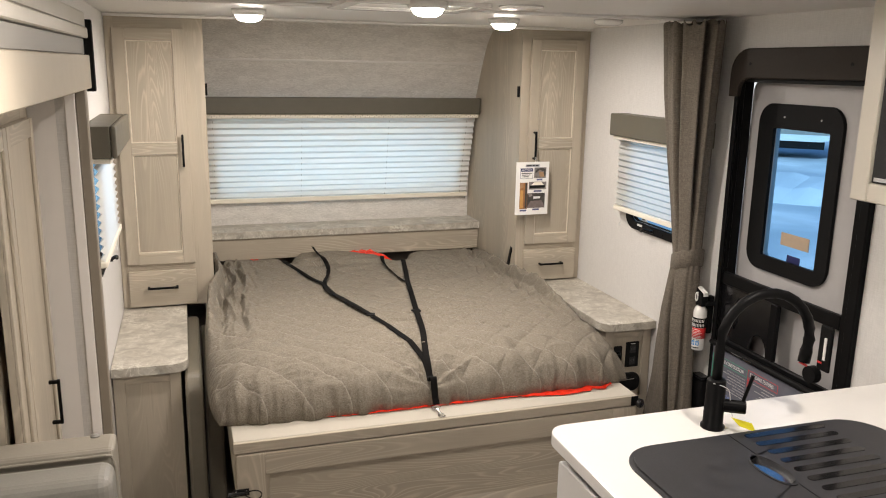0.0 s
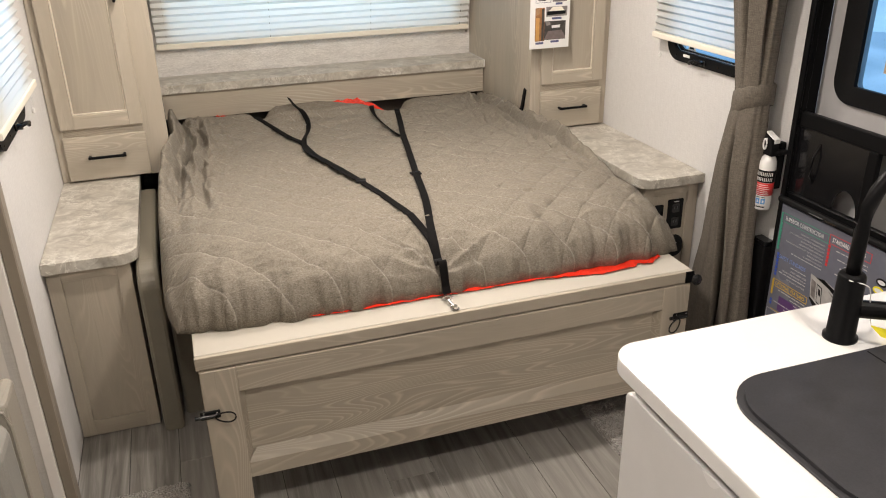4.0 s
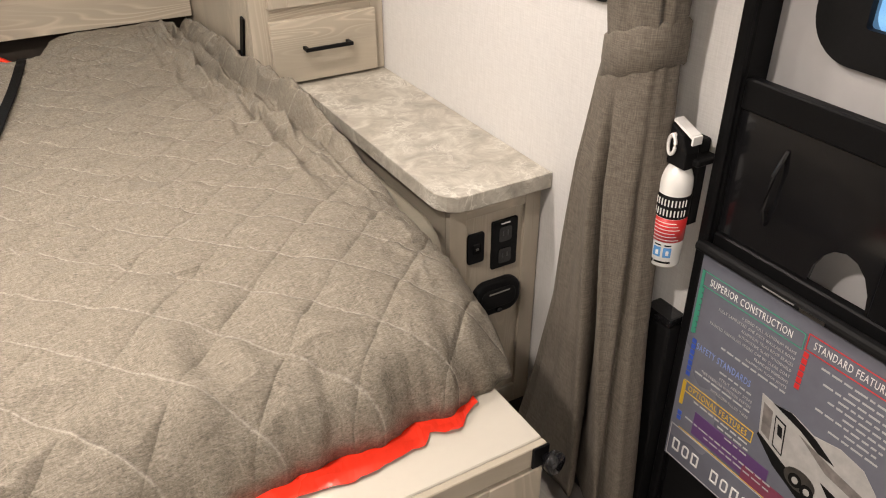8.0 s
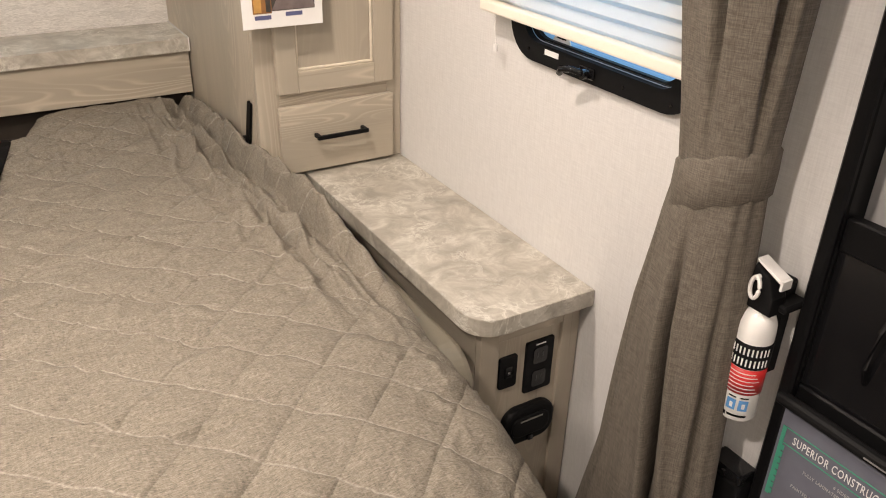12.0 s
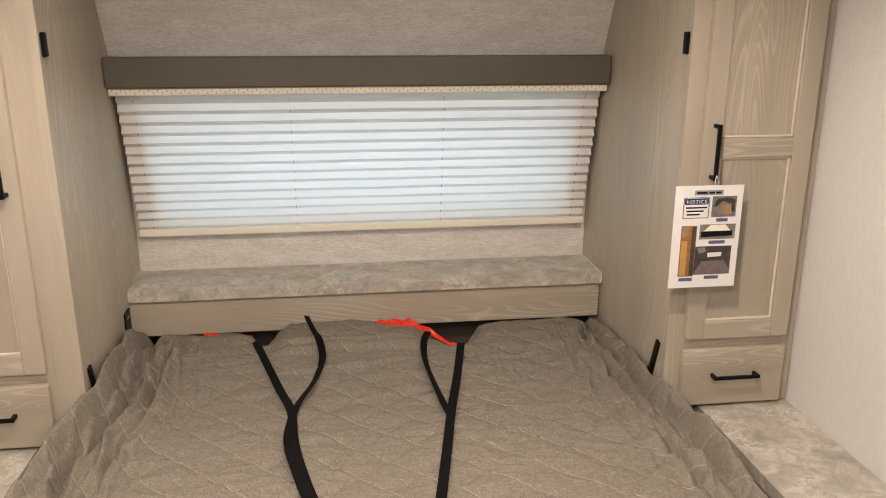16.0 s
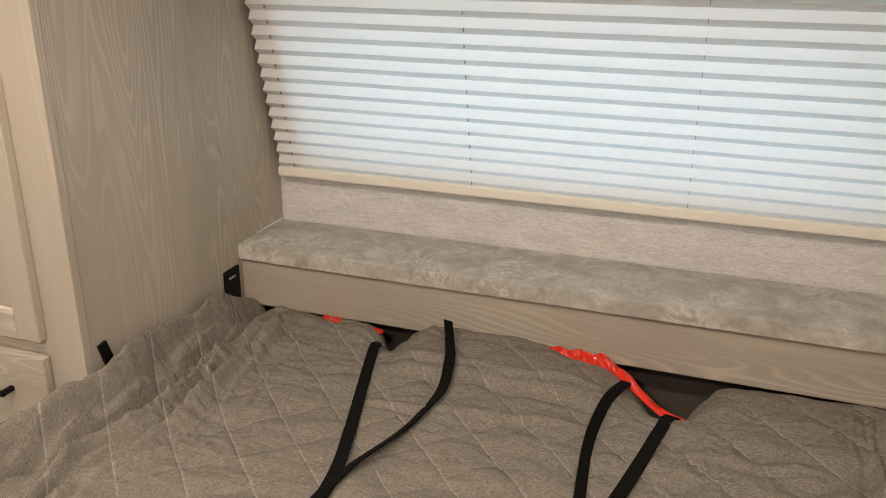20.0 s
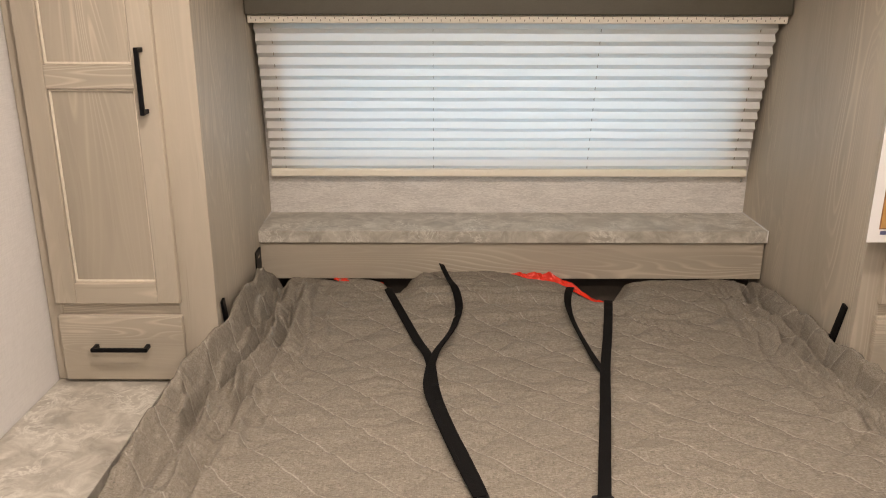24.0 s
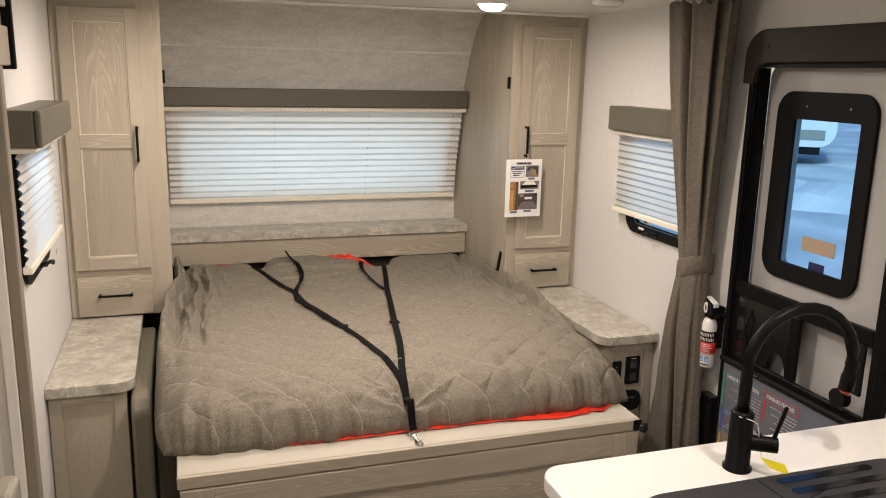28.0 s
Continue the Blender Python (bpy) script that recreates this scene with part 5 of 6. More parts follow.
for k in range(9):
    a = radians(180 * k / 8)
    arch.append((2.318 - 0.050 * math.cos(a), 0.738 + 0.072 * math.sin(a)))
arch += [(2.547, 0.736), (2.547, 0.954)]
part("panel", slab(arch, "x", XS0 + 0.006, XS1 - 0.006), black_gloss, screen, "black sliding panel with an arched finger hole")
part("panel", box(XS0 + 0.006, XS1 - 0.006, 1.935, 2.547, 0.02, 0.689), black_soft, screen)
hb = part("latch", box(XS0 - 0.012, XS0 - 0.0005, 1.945, 2.000, 0.80, 0.96, 0.006, 2), black_soft, screen, "black screen door latch")
part("lever", rod((XS0 - 0.028, 2.010, 0.775), (XS0 - 0.0005, 2.010, 0.775), 0.030, 20), black_soft, hb)
part("tab", box(XS0 - 0.016, XS0 - 0.0115, 1.962, 1.974, 0.84, 0.92, 0.002, 1), white_mat, hb)
part("tab", box(XS0 - 0.015, XS0 - 0.0115, 1.975, 1.995, 0.825, 0.832, 0.001, 1), red_label, hb)
part("pull", tube([(XS0 + 0.006, 2.46, 0.79), (XS0 - 0.008, 2.46, 0.82), (XS0 - 0.008, 2.455, 0.88), (XS0 + 0.006, 2.45, 0.92)], 0.004, 8), black_gloss, screen)
struct("threshold", box(1.956, XR + 0.10, 1.88, 2.66, -0.16, -0.05), black_mat, "black metal door threshold", "threshold")
struct("pavement_step", box(1.956, XR, YB, 1.88, -0.06, -0.004), joint_mat, "floor edge by the wall", "floor")
struct("floor_edge", box(1.956, XR, 2.66, 4.7, -0.06, -0.004), joint_mat, "floor edge by the wall", "floor")
post = thing("door_post_cover", (2.0, 2.60, -0.05), "black plastic cover beside the door jamb", "cover")
part("shell", box(1.985, XR - 0.003, 2.569, 2.634, -0.05, 0.528, 0.006, 2), black_soft, post)
part("cap", box(1.983, XR - 0.003, 2.569, 2.637, 0.529, 0.546, 0.004, 2), black_gloss, post)
part("knob", rod((1.978, 2.60, 0.538), (1.983, 2.60, 0.538), 0.006), black_gloss, post)

# feature board in front of the door
board = thing("feature_board", (2.01, 2.24, 0.2), "grey printed feature poster with coloured headings on the door", "poster")
# charcoal raised in tone: the sheet's gloss reflection is in the colour
grey_print = make_plain("charcoal_print_sheen", (0.150, 0.155, 0.190, 1), 0.26, grain=30, amount=0.12, bump=0)
faint_rod = make_plain("grey_rod_print", (0.20, 0.20, 0.20, 1), 0.5, grain=60, amount=0.05, bump=0)
part("sheet", box(2.013, 2.020, 1.945, 2.556, 0.226, 0.694, 0.001, 1), grey_print, board)
part("sheet_edge", box(2.0115, 2.0128, 2.5525, 2.5565, 0.226, 0.694), chrome_mat, board)
part("top_rod", rod((2.010, 1.945, 0.710), (2.010, 2.558, 0.710), 0.011, 12), black_soft, board)
part("rod_label", box(1.9980, 1.9995, 2.30, 2.345, 0.706, 0.712), chrome_mat, board)
part("rod_label", box(1.9980, 1.9995, 2.355, 2.415, 0.709, 0.711), faint_rod, board)


def text_part(words, at, mat, parent, name="lettering"):
    """Raised lettering on the board, facing the room."""
    bm = bmesh.new()
    bm.from_mesh(LETTERS[words])
    # text runs towards -y, up is z, front faces -x
    m = Matrix(((0, 0, -1, at[0]), (-1, 0, 0, at[1]), (0, 1, 0, at[2]), (0, 0, 0, 1)))
    bmesh.ops.transform(bm, matrix=m, verts=bm.verts)
    return part(name, bm, mat, parent)


white_print = make_plain("white_print", (0.75, 0.75, 0.75, 1), 0.5, grain=60, amount=0.03, bump=0)
faint_print = make_plain("faint_print", (0.42, 0.42, 0.43, 1), 0.5, grain=60, amount=0.03, bump=0)
green_print = make_plain("green_print", (0.05, 0.30, 0.20, 1), 0.5, grain=60, amount=0.05, bump=0)
blue_print = make_plain("blue_print", (0.04, 0.10, 0.50, 1), 0.5, grain=60, amount=0.05, bump=0)
amber_print = make_plain("amber_print", (0.65, 0.42, 0.04, 1), 0.5, grain=60, amount=0.05, bump=0)
blue_light = make_plain("pale_blue_print", (0.22, 0.30, 0.60, 1), 0.5, grain=60, amount=0.05, bump=0)
maroon_print = make_plain("maroon_print", (0.20, 0.045, 0.085, 1), 0.5, grain=60, amount=0.1, bump=0)
purple_print = make_plain("purple_print", (0.11, 0.05, 0.16, 1), 0.5, grain=60, amount=0.05, bump=0)
XP = 2.0125


def at_y(a):
    return 2.555 - a


def at_z(b):
    return 0.692 - b


def block(a0, a1, b0, b1, mat, name, lift=0.0005):
    """A printed patch; a runs along the sheet from its hinge side, b down from its top edge."""
    return part(name, box(XP - lift, XP + 0.0004, at_y(a1), at_y(a0), at_z(b1), at_z(b0)), mat, board)


def ring_box(a0, a1, b0, b1, t, mat):
    sq = lambda i: [(at_y(a1) + i, at_z(b1) + i), (at_y(a0) - i, at_z(b1) + i), (at_y(a0) - i, at_z(b0) - i), (at_y(a1) + i, at_z(b0) - i)]
    part("heading_frame", ring_plate(sq(0.0), sq(t), "x", XP - 0.0006, XP + 0.0004), mat, board)


def fit_text(words, a0, a1, b0, b1, mat, name="lettering"):
    """Lettering stretched to fill the given patch."""
    ob = text_part(words, (XP - 0.0004, 0.0, 0.0), mat, board, name)
    ys, zs = [v.co.y for v in ob.data.vertices], [v.co.z for v in ob.data.vertices]
    o = origin(board)
    for v in ob.data.vertices:
        v.co.y = at_y(a0) - o.y + (max(ys) - v.co.y) / (max(ys) - min(ys)) * (a0 - a1)
        v.co.z = at_z(b1) - o.z + (v.co.z - min(zs)) / (max(zs) - min(zs)) * (b1 - b0)


def beads(a, b0, b1, mat):
    """A bar of square bullets down the side of a list."""
    k = int((b1 - b0) / 0.0125)
    for i in range(k):
        block(a, a + 0.009, b0 + i * 0.0125, b0 + i * 0.0125 + 0.0095, mat, "bullet", 0.0006)


def small_print(a_end, b, step, lines):
    """Lines of small print that end at the same edge; a number stands for an unreadable line of that length."""
    rnd = random.Random(int(b * 1000))
    for k, words in enumerate(lines):
        if isinstance(words, str):
            width = len(words) * 0.0040
            fit_text(words, a_end - width, a_end, b + k * step, b + k * step + 0.0056, faint_print, "text_line")
            continue
        bm = bmesh.new()
        run = a_end - words
        while run < a_end - 0.004:
            w = min(rnd.uniform(0.008, 0.022), a_end - run)
            box(XP - 0.0004, XP + 0.0004, at_y(run + w), at_y(run), at_z(b + k * step + 0.0032), at_z(b + k * step), bm=bm)
            run += w + 0.004
        part("text_line", bm, faint_print, board)


ring_box(0.013, 0.225, 0.026, 0.056, 0.0015, green_print)
fit_text("SUPERIOR CONSTRUCTION", 0.034, 0.203, 0.034, 0.048, white_print)
block(0.013, 0.019, 0.026, 0.160, green_print, "heading_bar")
beads(0.014, 0.060, 0.160, green_print)
small_print(0.218, 0.066, 0.0118, ("6 SIDED FULL ALUMINUM FRAME", "FULLY LAMINATED ONE PIECE WALKABLE ROOF", "ALUMINUM TRUSS ROOF BRACES", "AUTOMOTIVE GLASS WINDSHIELD", "PAINTED FIBERGLASS FRONT CAP W/ CLEAR COAT", "FRAMELESS WINDOWS", "ALUMINUM FLOOR JOISTS", 0.135))
beads(0.021, 0.169, 0.262, blue_print)
fit_text("SAFETY STANDARDS", 0.033, 0.155, 0.172, 0.186, blue_light)
small_print(0.166, 0.197, 0.0118, (0.075, "STRUT ASSIST STEPS", "TIRE PRESSURE MONITOR SYSTEM", 0.125, "NITROGEN FILLED TIRES"))
ring_box(0.021, 0.184, 0.266, 0.291, 0.0015, amber_print)
fit_text("OPTIONAL FEATURES", 0.034, 0.172, 0.272, 0.285, amber_print)
block(0.019, 0.027, 0.270, 0.325, amber_print, "heading_bar")
small_print(0.182, 0.298, 0.0118, (0.13, 0.07, 0.05))
block(0.060, 0.230, 0.318, 0.372, purple_print, "tint_block", 0.0001)
block(0.180, 0.280, 0.345, 0.378, maroon_print, "tint_block", 0.0002)
beads(0.021, 0.342, 0.370, blue_print)
small_print(0.240, 0.345, 0.0118, (0.20, 0.15))
# framed title line; the maker's name is drawn as plain strokes
ring_box(0.012, 0.470, 0.382, 0.462, 0.0012, faint_print)
block(0.030, 0.300, 0.3785, 0.3797, amber_print, "rule")
for k in range(13):
    a = 0.024 + k * 0.0245
    if k in (3, 12):
        continue
    sq = rounded(at_y(a + 0.017), at_y(a), at_z(0.440), at_z(0.412), 0.006 if k % 2 else 0.001, 3)
    sq_in = rounded(at_y(a + 0.017) + 0.0035, at_y(a) - 0.0035, at_z(0.440) + 0.0035, at_z(0.412) - 0.0035, 0.003 if k % 2 else 0.0008, 3)
    part("title_stroke", ring_plate(sq, sq_in, "x", XP - 0.0007, XP + 0.0004), white_print, board)
for k, m in enumerate((red_mat, amber_print, amber_print, blue_print)):
    block(0.318 + k * 0.018, 0.334 + k * 0.018, 0.362, 0.384, m, "colour_chip", 0.0008)
    block(0.323 + k * 0.018, 0.328 + k * 0.018, 0.367, 0.379, white_print, "chip_mark", 0.0010)
ring_box(0.229, 0.394, 0.021, 0.052, 0.0015, red_label)
fit_text("STANDARD FEATURES", 0.242, 0.372, 0.029, 0.043, white_print)
beads(0.229, 0.056, 0.136, red_label)
small_print(0.388, 0.064, 0.0122, (0.125, 0.075, 0.115, 0.085, 0.10, 0.07, 0.115, 0.06, 0.085))


def shape(points, mat, name, lift, label=""):
    part(name, slab([(at_y(a), at_z(b)) for a, b in points], "x", XP - lift, XP + 0.0004), mat, board, label)


def oval(a, b, ra, rb, mat, name, lift):
    shape([(a + ra * math.cos(t), b + rb * math.sin(t)) for t in np.linspace(0, 2 * math.pi, 18, endpoint=False)], mat, name, lift)


trailer_print = make_plain("printed_trailer_white", (0.42, 0.41, 0.40, 1), 0.35, grain=45, amount=0.25, bump=0)
shape([(0.190, 0.262), (0.232, 0.300), (0.300, 0.332), (0.385, 0.365), (0.440, 0.372), (0.435, 0.340), (0.300, 0.290), (0.200, 0.235)], black_soft, "picture_shadow", 0.0003)
shape([(0.181, 0.178), (0.193, 0.256), (0.275, 0.292), (0.415, 0.322), (0.430, 0.290), (0.425, 0.245), (0.400, 0.212), (0.372, 0.186), (0.330, 0.178), (0.285, 0.188), (0.240, 0.176), (0.205, 0.182)], trailer_print, "trailer_picture", 0.0005, "printed picture of a white trailer")
shape([(0.188, 0.192), (0.196, 0.250), (0.215, 0.258), (0.208, 0.198)], photo_grey, "picture_back_wall", 0.0007)
shape([(0.214, 0.200), (0.222, 0.262), (0.244, 0.270), (0.237, 0.206)], black_soft, "picture_door", 0.0008)
shape([(0.2165, 0.204), (0.2240, 0.259), (0.2415, 0.266), (0.2345, 0.209)], trailer_print, "picture_door_panel", 0.0010)
shape([(0.222, 0.213), (0.226, 0.234), (0.236, 0.237), (0.232, 0.216)], black_soft, "picture_window", 0.0012)
shape([(0.205, 0.182), (0.240, 0.176), (0.290, 0.192), (0.330, 0.215), (0.300, 0.214), (0.262, 0.196)], black_soft, "picture_roof", 0.0009)
shape([(0.262, 0.205), (0.330, 0.222), (0.385, 0.232), (0.420, 0.262), (0.380, 0.250), (0.320, 0.240)], photo_grey, "picture_stripe", 0.0008)
shape([(0.318, 0.262), (0.350, 0.268), (0.362, 0.288), (0.336, 0.280)], black_soft, "picture_window", 0.0009)
oval(0.285, 0.290, 0.030, 0.022, photo_dark, "picture_wheel_arch", 0.0009)
oval(0.278, 0.294, 0.013, 0.014, black_soft, "picture_wheel", 0.0011)
oval(0.302, 0.300, 0.013, 0.014, black_soft, "picture_wheel", 0.0011)
oval(0.278, 0.294, 0.006, 0.007, trailer_print, "picture_hub", 0.0013)
oval(0.302, 0.300, 0.006, 0.007, trailer_print, "picture_hub", 0.0013)
shape([(0.398, 0.296), (0.416, 0.298), (0.413, 0.318), (0.396, 0.314)], red_label, "picture_lamp", 0.0008)
shape([(0.400, 0.298), (0.414, 0.300), (0.411, 0.315), (0.398, 0.312)], trailer_print, "picture_lamp", 0.0010)
for a, b, ra, rb, m in ((0.445, 0.090, 0.020, 0.012, black_soft), (0.440, 0.118, 0.020, 0.012, yellow_mat), (0.442, 0.150, 0.021, 0.013, white_print), (0.440, 0.190, 0.018, 0.020, red_label), (0.446, 0.236, 0.020, 0.016, yellow_mat)):
    oval(a, b, ra, rb, m, "maker_mark", 0.0008)
    oval(a, b, ra * 0.72, rb * 0.55, blue_print if m in (white_print, red_label) else white_print, "maker_mark", 0.0010)

# fire extinguisher -------------------------------------------------------
EX, EY, ER = 1.974, 2.600, 0.0275
ext = thing("fire_extinguisher", (EX, EY, 0.664), "small white fire extinguisher with red label in a wall bracket", "fire extinguisher")
part("cylinder", lathe([(ER - 0.003, 0.6645), (ER, 0.6690), (ER, 0.8180), (ER - 0.001, 0.8300), (ER - 0.006, 0.8430), (ER - 0.013, 0.8510), (0.010, 0.8560)], (EX, EY)), white_mat, ext, "", True)
part("label", lathe([(ER + 0.0004, 0.7160), (ER + 0.0004, 0.7605)], (EX, EY)), red_label, ext, "red instruction label", True)
band = part("band", lathe([(ER, 0.7610), (ER + 0.0012, 0.7620), (ER + 0.0012, 0.8020), (ER, 0.8030)], (EX, EY)), black_soft, ext, "black slotted strap", True)
for k in range(13):
    a = radians(125 + k * 12)
    for z in (0.7665, 0.7850):
        c = (EX + (ER + 0.0008) * math.cos(a), EY + (ER + 0.0008) * math.sin(a))
        part("slot", rod((c[0], c[1], z), (c[0], c[1], z + 0.012), 0.0014, 6), white_mat, band)


def round_print(a0, a1, z0, z1, mat, name):
    """A patch of print that follows the cylinder."""
    bm = bmesh.new()
    rows = [[bm.verts.new((EX + (ER + 0.0009) * math.cos(radians(a0 + (a1 - a0) * i / 6)), EY + (ER + 0.0009) * math.sin(radians(a0 + (a1 - a0) * i / 6)), z)) for i in range(7)] for z in (z0, z1)]
    for i in range(6):
        bm.faces.new((rows[0][i], rows[0][i + 1], rows[1][i + 1], rows[1][i]))
    part(name, bm, mat, ext)


for k in range(6):
    round_print(150 + 3 * (k % 2), 262 - 8 * (k % 3), 0.7200 + k * 0.0065, 0.7215 + k * 0.0065, white_mat, "text_line")
round_print(180, 208, 0.687, 0.706, blue_label, "pictogram")
round_print(216, 244, 0.687, 0.706, blue_label, "pictogram")
round_print(190, 200, 0.691, 0.700, white_mat, "pictogram_mark")
round_print(226, 236, 0.691, 0.700, white_mat, "pictogram_mark")
round_print(182, 206, 0.709, 0.7115, black_soft, "text_line")
round_print(218, 242, 0.709, 0.7115, black_soft, "text_line")
round_print(176, 184, 0.673, 0.680, black_soft, "maker_mark")
round_print(188, 246, 0.675, 0.679, black_soft, "maker_line")
head_ = part("valve_head", slab([(EY - 0.024, 0.852), (EY + 0.020, 0.852), (EY + 0.020, 0.884), (EY + 0.014, 0.922), (EY - 0.012, 0.908), (EY - 0.024, 0.880)], "x", EX - 0.016, EX + 0.014, bevel=0.003), black_soft, ext)
part("lever", slab([(EY - 0.026, 0.9060), (EY + 0.016, 0.9230), (EY + 0.016, 0.9275), (EY - 0.026, 0.9115)], "x", EX - 0.012, EX + 0.010, bevel=0.0015), white_mat, head_, "white squeeze lever")
part("lever_tip", slab([(EY - 0.030, 0.8960), (EY - 0.0262, 0.8960), (EY - 0.0262, 0.9110), (EY - 0.030, 0.9100)], "x", EX - 0.011, EX + 0.009), white_mat, head_)
part("pull_ring", tube([(EX - 0.021, EY + 0.004 + 0.0075 * math.cos(a), 0.889 + 0.017 * math.sin(a)) for a in np.linspace(0, 2 * math.pi, 20)], 0.0030, 6), white_mat, head_)
part("pin", rod((EX - 0.022, EY + 0.004, 0.905), (EX - 0.015, EY + 0.004, 0.905), 0.004), white_mat, head_)
part("bracket", box(EX + 0.002, XR - 0.004, EY - 0.036, EY + 0.020, 0.8560, 0.8680, 0.003, 1), black_soft, ext)
part("back_plate", box(EX + 0.031, XR - 0.002, EY - 0.012, EY + 0.012, 0.7300, 0.8900, 0.003, 1), black_soft, ext)

# curtain -------------------------------------------------------------------
def curtain_point(a, z):
    """a runs round the folded bundle 0..1; the bundle is tied at the middle."""
    zs = (0.0, 0.1, 0.3, 0.5, 0.8, 0.95, 1.025, 1.12, 1.4, 1.7, 2.0)
    near_y = float(np.interp(z, zs, (2.540, 2.548, 2.570, 2.592, 2.612, 2.622, 2.630, 2.624, 2.608, 2.588, 2.568)))
    far_y = float(np.interp(z, zs, (2.905, 2.888, 2.842, 2.806, 2.790, 2.774, 2.764, 2.776, 2.815, 2.865, 2.905)))
    half_x = float(np.interp(z, zs, (0.080, 0.078, 0.072, 0.068, 0.064, 0.058, 0.052, 0.056, 0.068, 0.076, 0.080)))
    cx = XR - 0.020 - half_x
    cy, half_y = (near_y + far_y) / 2, (far_y - near_y) / 2
    low, up = soft(1.02, 0.6, z), soft(0.98, 1.5, z)
    t = 2 * math.pi * a
    r = 1.0
    for t0, width, deep in (
        (math.pi + 0.08 + 0.50 * soft(1.0, 0.1, z), 0.085, 0.85 * low + 0.60 * up),
        (math.pi - 0.80 + 0.10 * up, 0.085, 0.65 * low + 0.55 * up),
        (math.pi + 1.05, 0.10, 0.20 * low + 0.70 * up),
        (math.pi - 0.38 - 0.2 * up, 0.12, 0.05 * low + 0.08 * up),
        (math.pi - 1.50, 0.20, 0.18),
        (0.3, 0.3, 0.15),
        (-0.8, 0.25, 0.2),
    ):
        wob = 0.10 * noise.noise((t0 * 3, z * 1.7, 2.0))
        d = (t - t0 - wob + math.pi) % (2 * math.pi) - math.pi
        r -= deep * math.exp(-(d / width) ** 2)
        r += deep * 0.14 * math.exp(-((abs(d) - 2.1 * width) / (1.2 * width)) ** 2)
    r += 0.035 * noise.noise((math.cos(t) * 2.2, math.sin(t) * 2.2, z * 2.6))
    # fine gathers just under and over the tie
    tie = math.exp(-((z - 1.025) / 0.07) ** 2)
    r += 0.022 * tie * math.sin(13 * t + 2 * math.sin(3 * t))
    x = cx + half_x * r * math.cos(t)
    y = cy + half_y * r * math.sin(t)
    return min(x, XR - 0.006), y


curtain = thing("curtain", (1.94, 2.71, 0.0), "grey linen privacy curtain tied back beside the entry door", "curtain")
bm = bmesh.new()
rows = []
for j in range(141):
    z = 0.095 + (1.962 - 0.095) * j / 140
    rows.append([bm.verts.new((*curtain_point(i / 300, z), z + 0.012 * math.sin(i * 0.4) * (1 if j == 140 else 0))) for i in range(300)])
for ra, rb in zip(rows, rows[1:]):
    for k in range(300):
        bm.faces.new((ra[k], ra[(k + 1) % 300], rb[(k + 1) % 300], rb[k]))
bm.faces.new(rows[0][::-1])
bm.faces.new(rows[-1])
part("cloth", bm, curtain_mat, curtain, "", True)
bm = bmesh.new()
rings = []
for j, (z, g) in enumerate(((0.950, 1.20), (0.955, 1.28), (0.985, 1.30), (1.020, 1.28), (1.024, 1.20))):
    ring = []
    for i in range(64):
        t = 2 * math.pi * i / 64
        ring.append(bm.verts.new((min(1.958 + 0.048 * g * math.cos(t), XR - 0.003), 2.697 + 0.056 * g * math.sin(t), z + 0.032 - 0.026 * math.sin(t) + 0.002 * math.sin(9 * t))))
    rings.append(ring)
for ra, rb in zip(rings, rings[1:]):
    for k in range(64):
        bm.faces.new((ra[k], ra[(k + 1) % 64], rb[(k + 1) % 64], rb[k]))
part("tieback", bm, curtain_mat, curtain, "matching cloth tieback", True)
track = single("curtain_track", box(-0.28, 2.02, 2.745, 2.760, ZC - 0.012, ZC - 0.001, 0.002, 1), white_mat, (0.9, 2.75, ZC - 0.012), "slim white curtain track on the ceiling", "curtain track")

# paper card hanging on the wardrobe handle ---------------------------------
card_grey = make_plain("grey_card_print", (0.30, 0.30, 0.33, 1), 0.5, grain=60, amount=0.05, bump=0)
slate_print = make_plain("slate_blue_print", (0.10, 0.11, 0.22, 1), 0.5, grain=60, amount=0.05, bump=0)
photo_tan = make_plain("tan_photo", (0.36, 0.22, 0.12, 1), 0.3, grain=60, amount=0.4, bump=0)
photo_mauve = make_plain("mauve_grey_photo", (0.17, 0.135, 0.13, 1), 0.3, grain=60, amount=0.35, bump=0)
amber_wood = make_plain("amber_wood_photo", (0.55, 0.30, 0.09, 1), 0.3, grain=60, amount=0.25, bump=0)
card = thing("notice_card", (1.742, 3.722, 1.0), "white printed instruction card hanging from the wardrobe handle", "card")
CX0, CX1, CZ0, CZ1, CY = 1.615, 1.800, 1.034, 1.310, 3.728
part("sheet", box(CX0, CX1, CY, CY + 0.0015, CZ0, CZ1, 0.0005, 1), white_mat, card)
part("tie", tube([(1.726, CY, 1.304), (1.717, CY - 0.004, 1.318), (1.723, CY + 0.004, 1.334), (1.731, CY + 0.002, 1.318), (1.728, CY, 1.304)], 0.0012, 6), white_mat, card)


def card_box(x0, x1, z0, z1, mat, name="print", lift=0.0008):
    w, h = CX1 - CX0, CZ1 - CZ0
    return part(name, box(CX0 + w * x0, CX0 + w * x1, CY - lift, CY + 0.0002, CZ1 - h * z1, CZ1 - h * z0), mat, card)


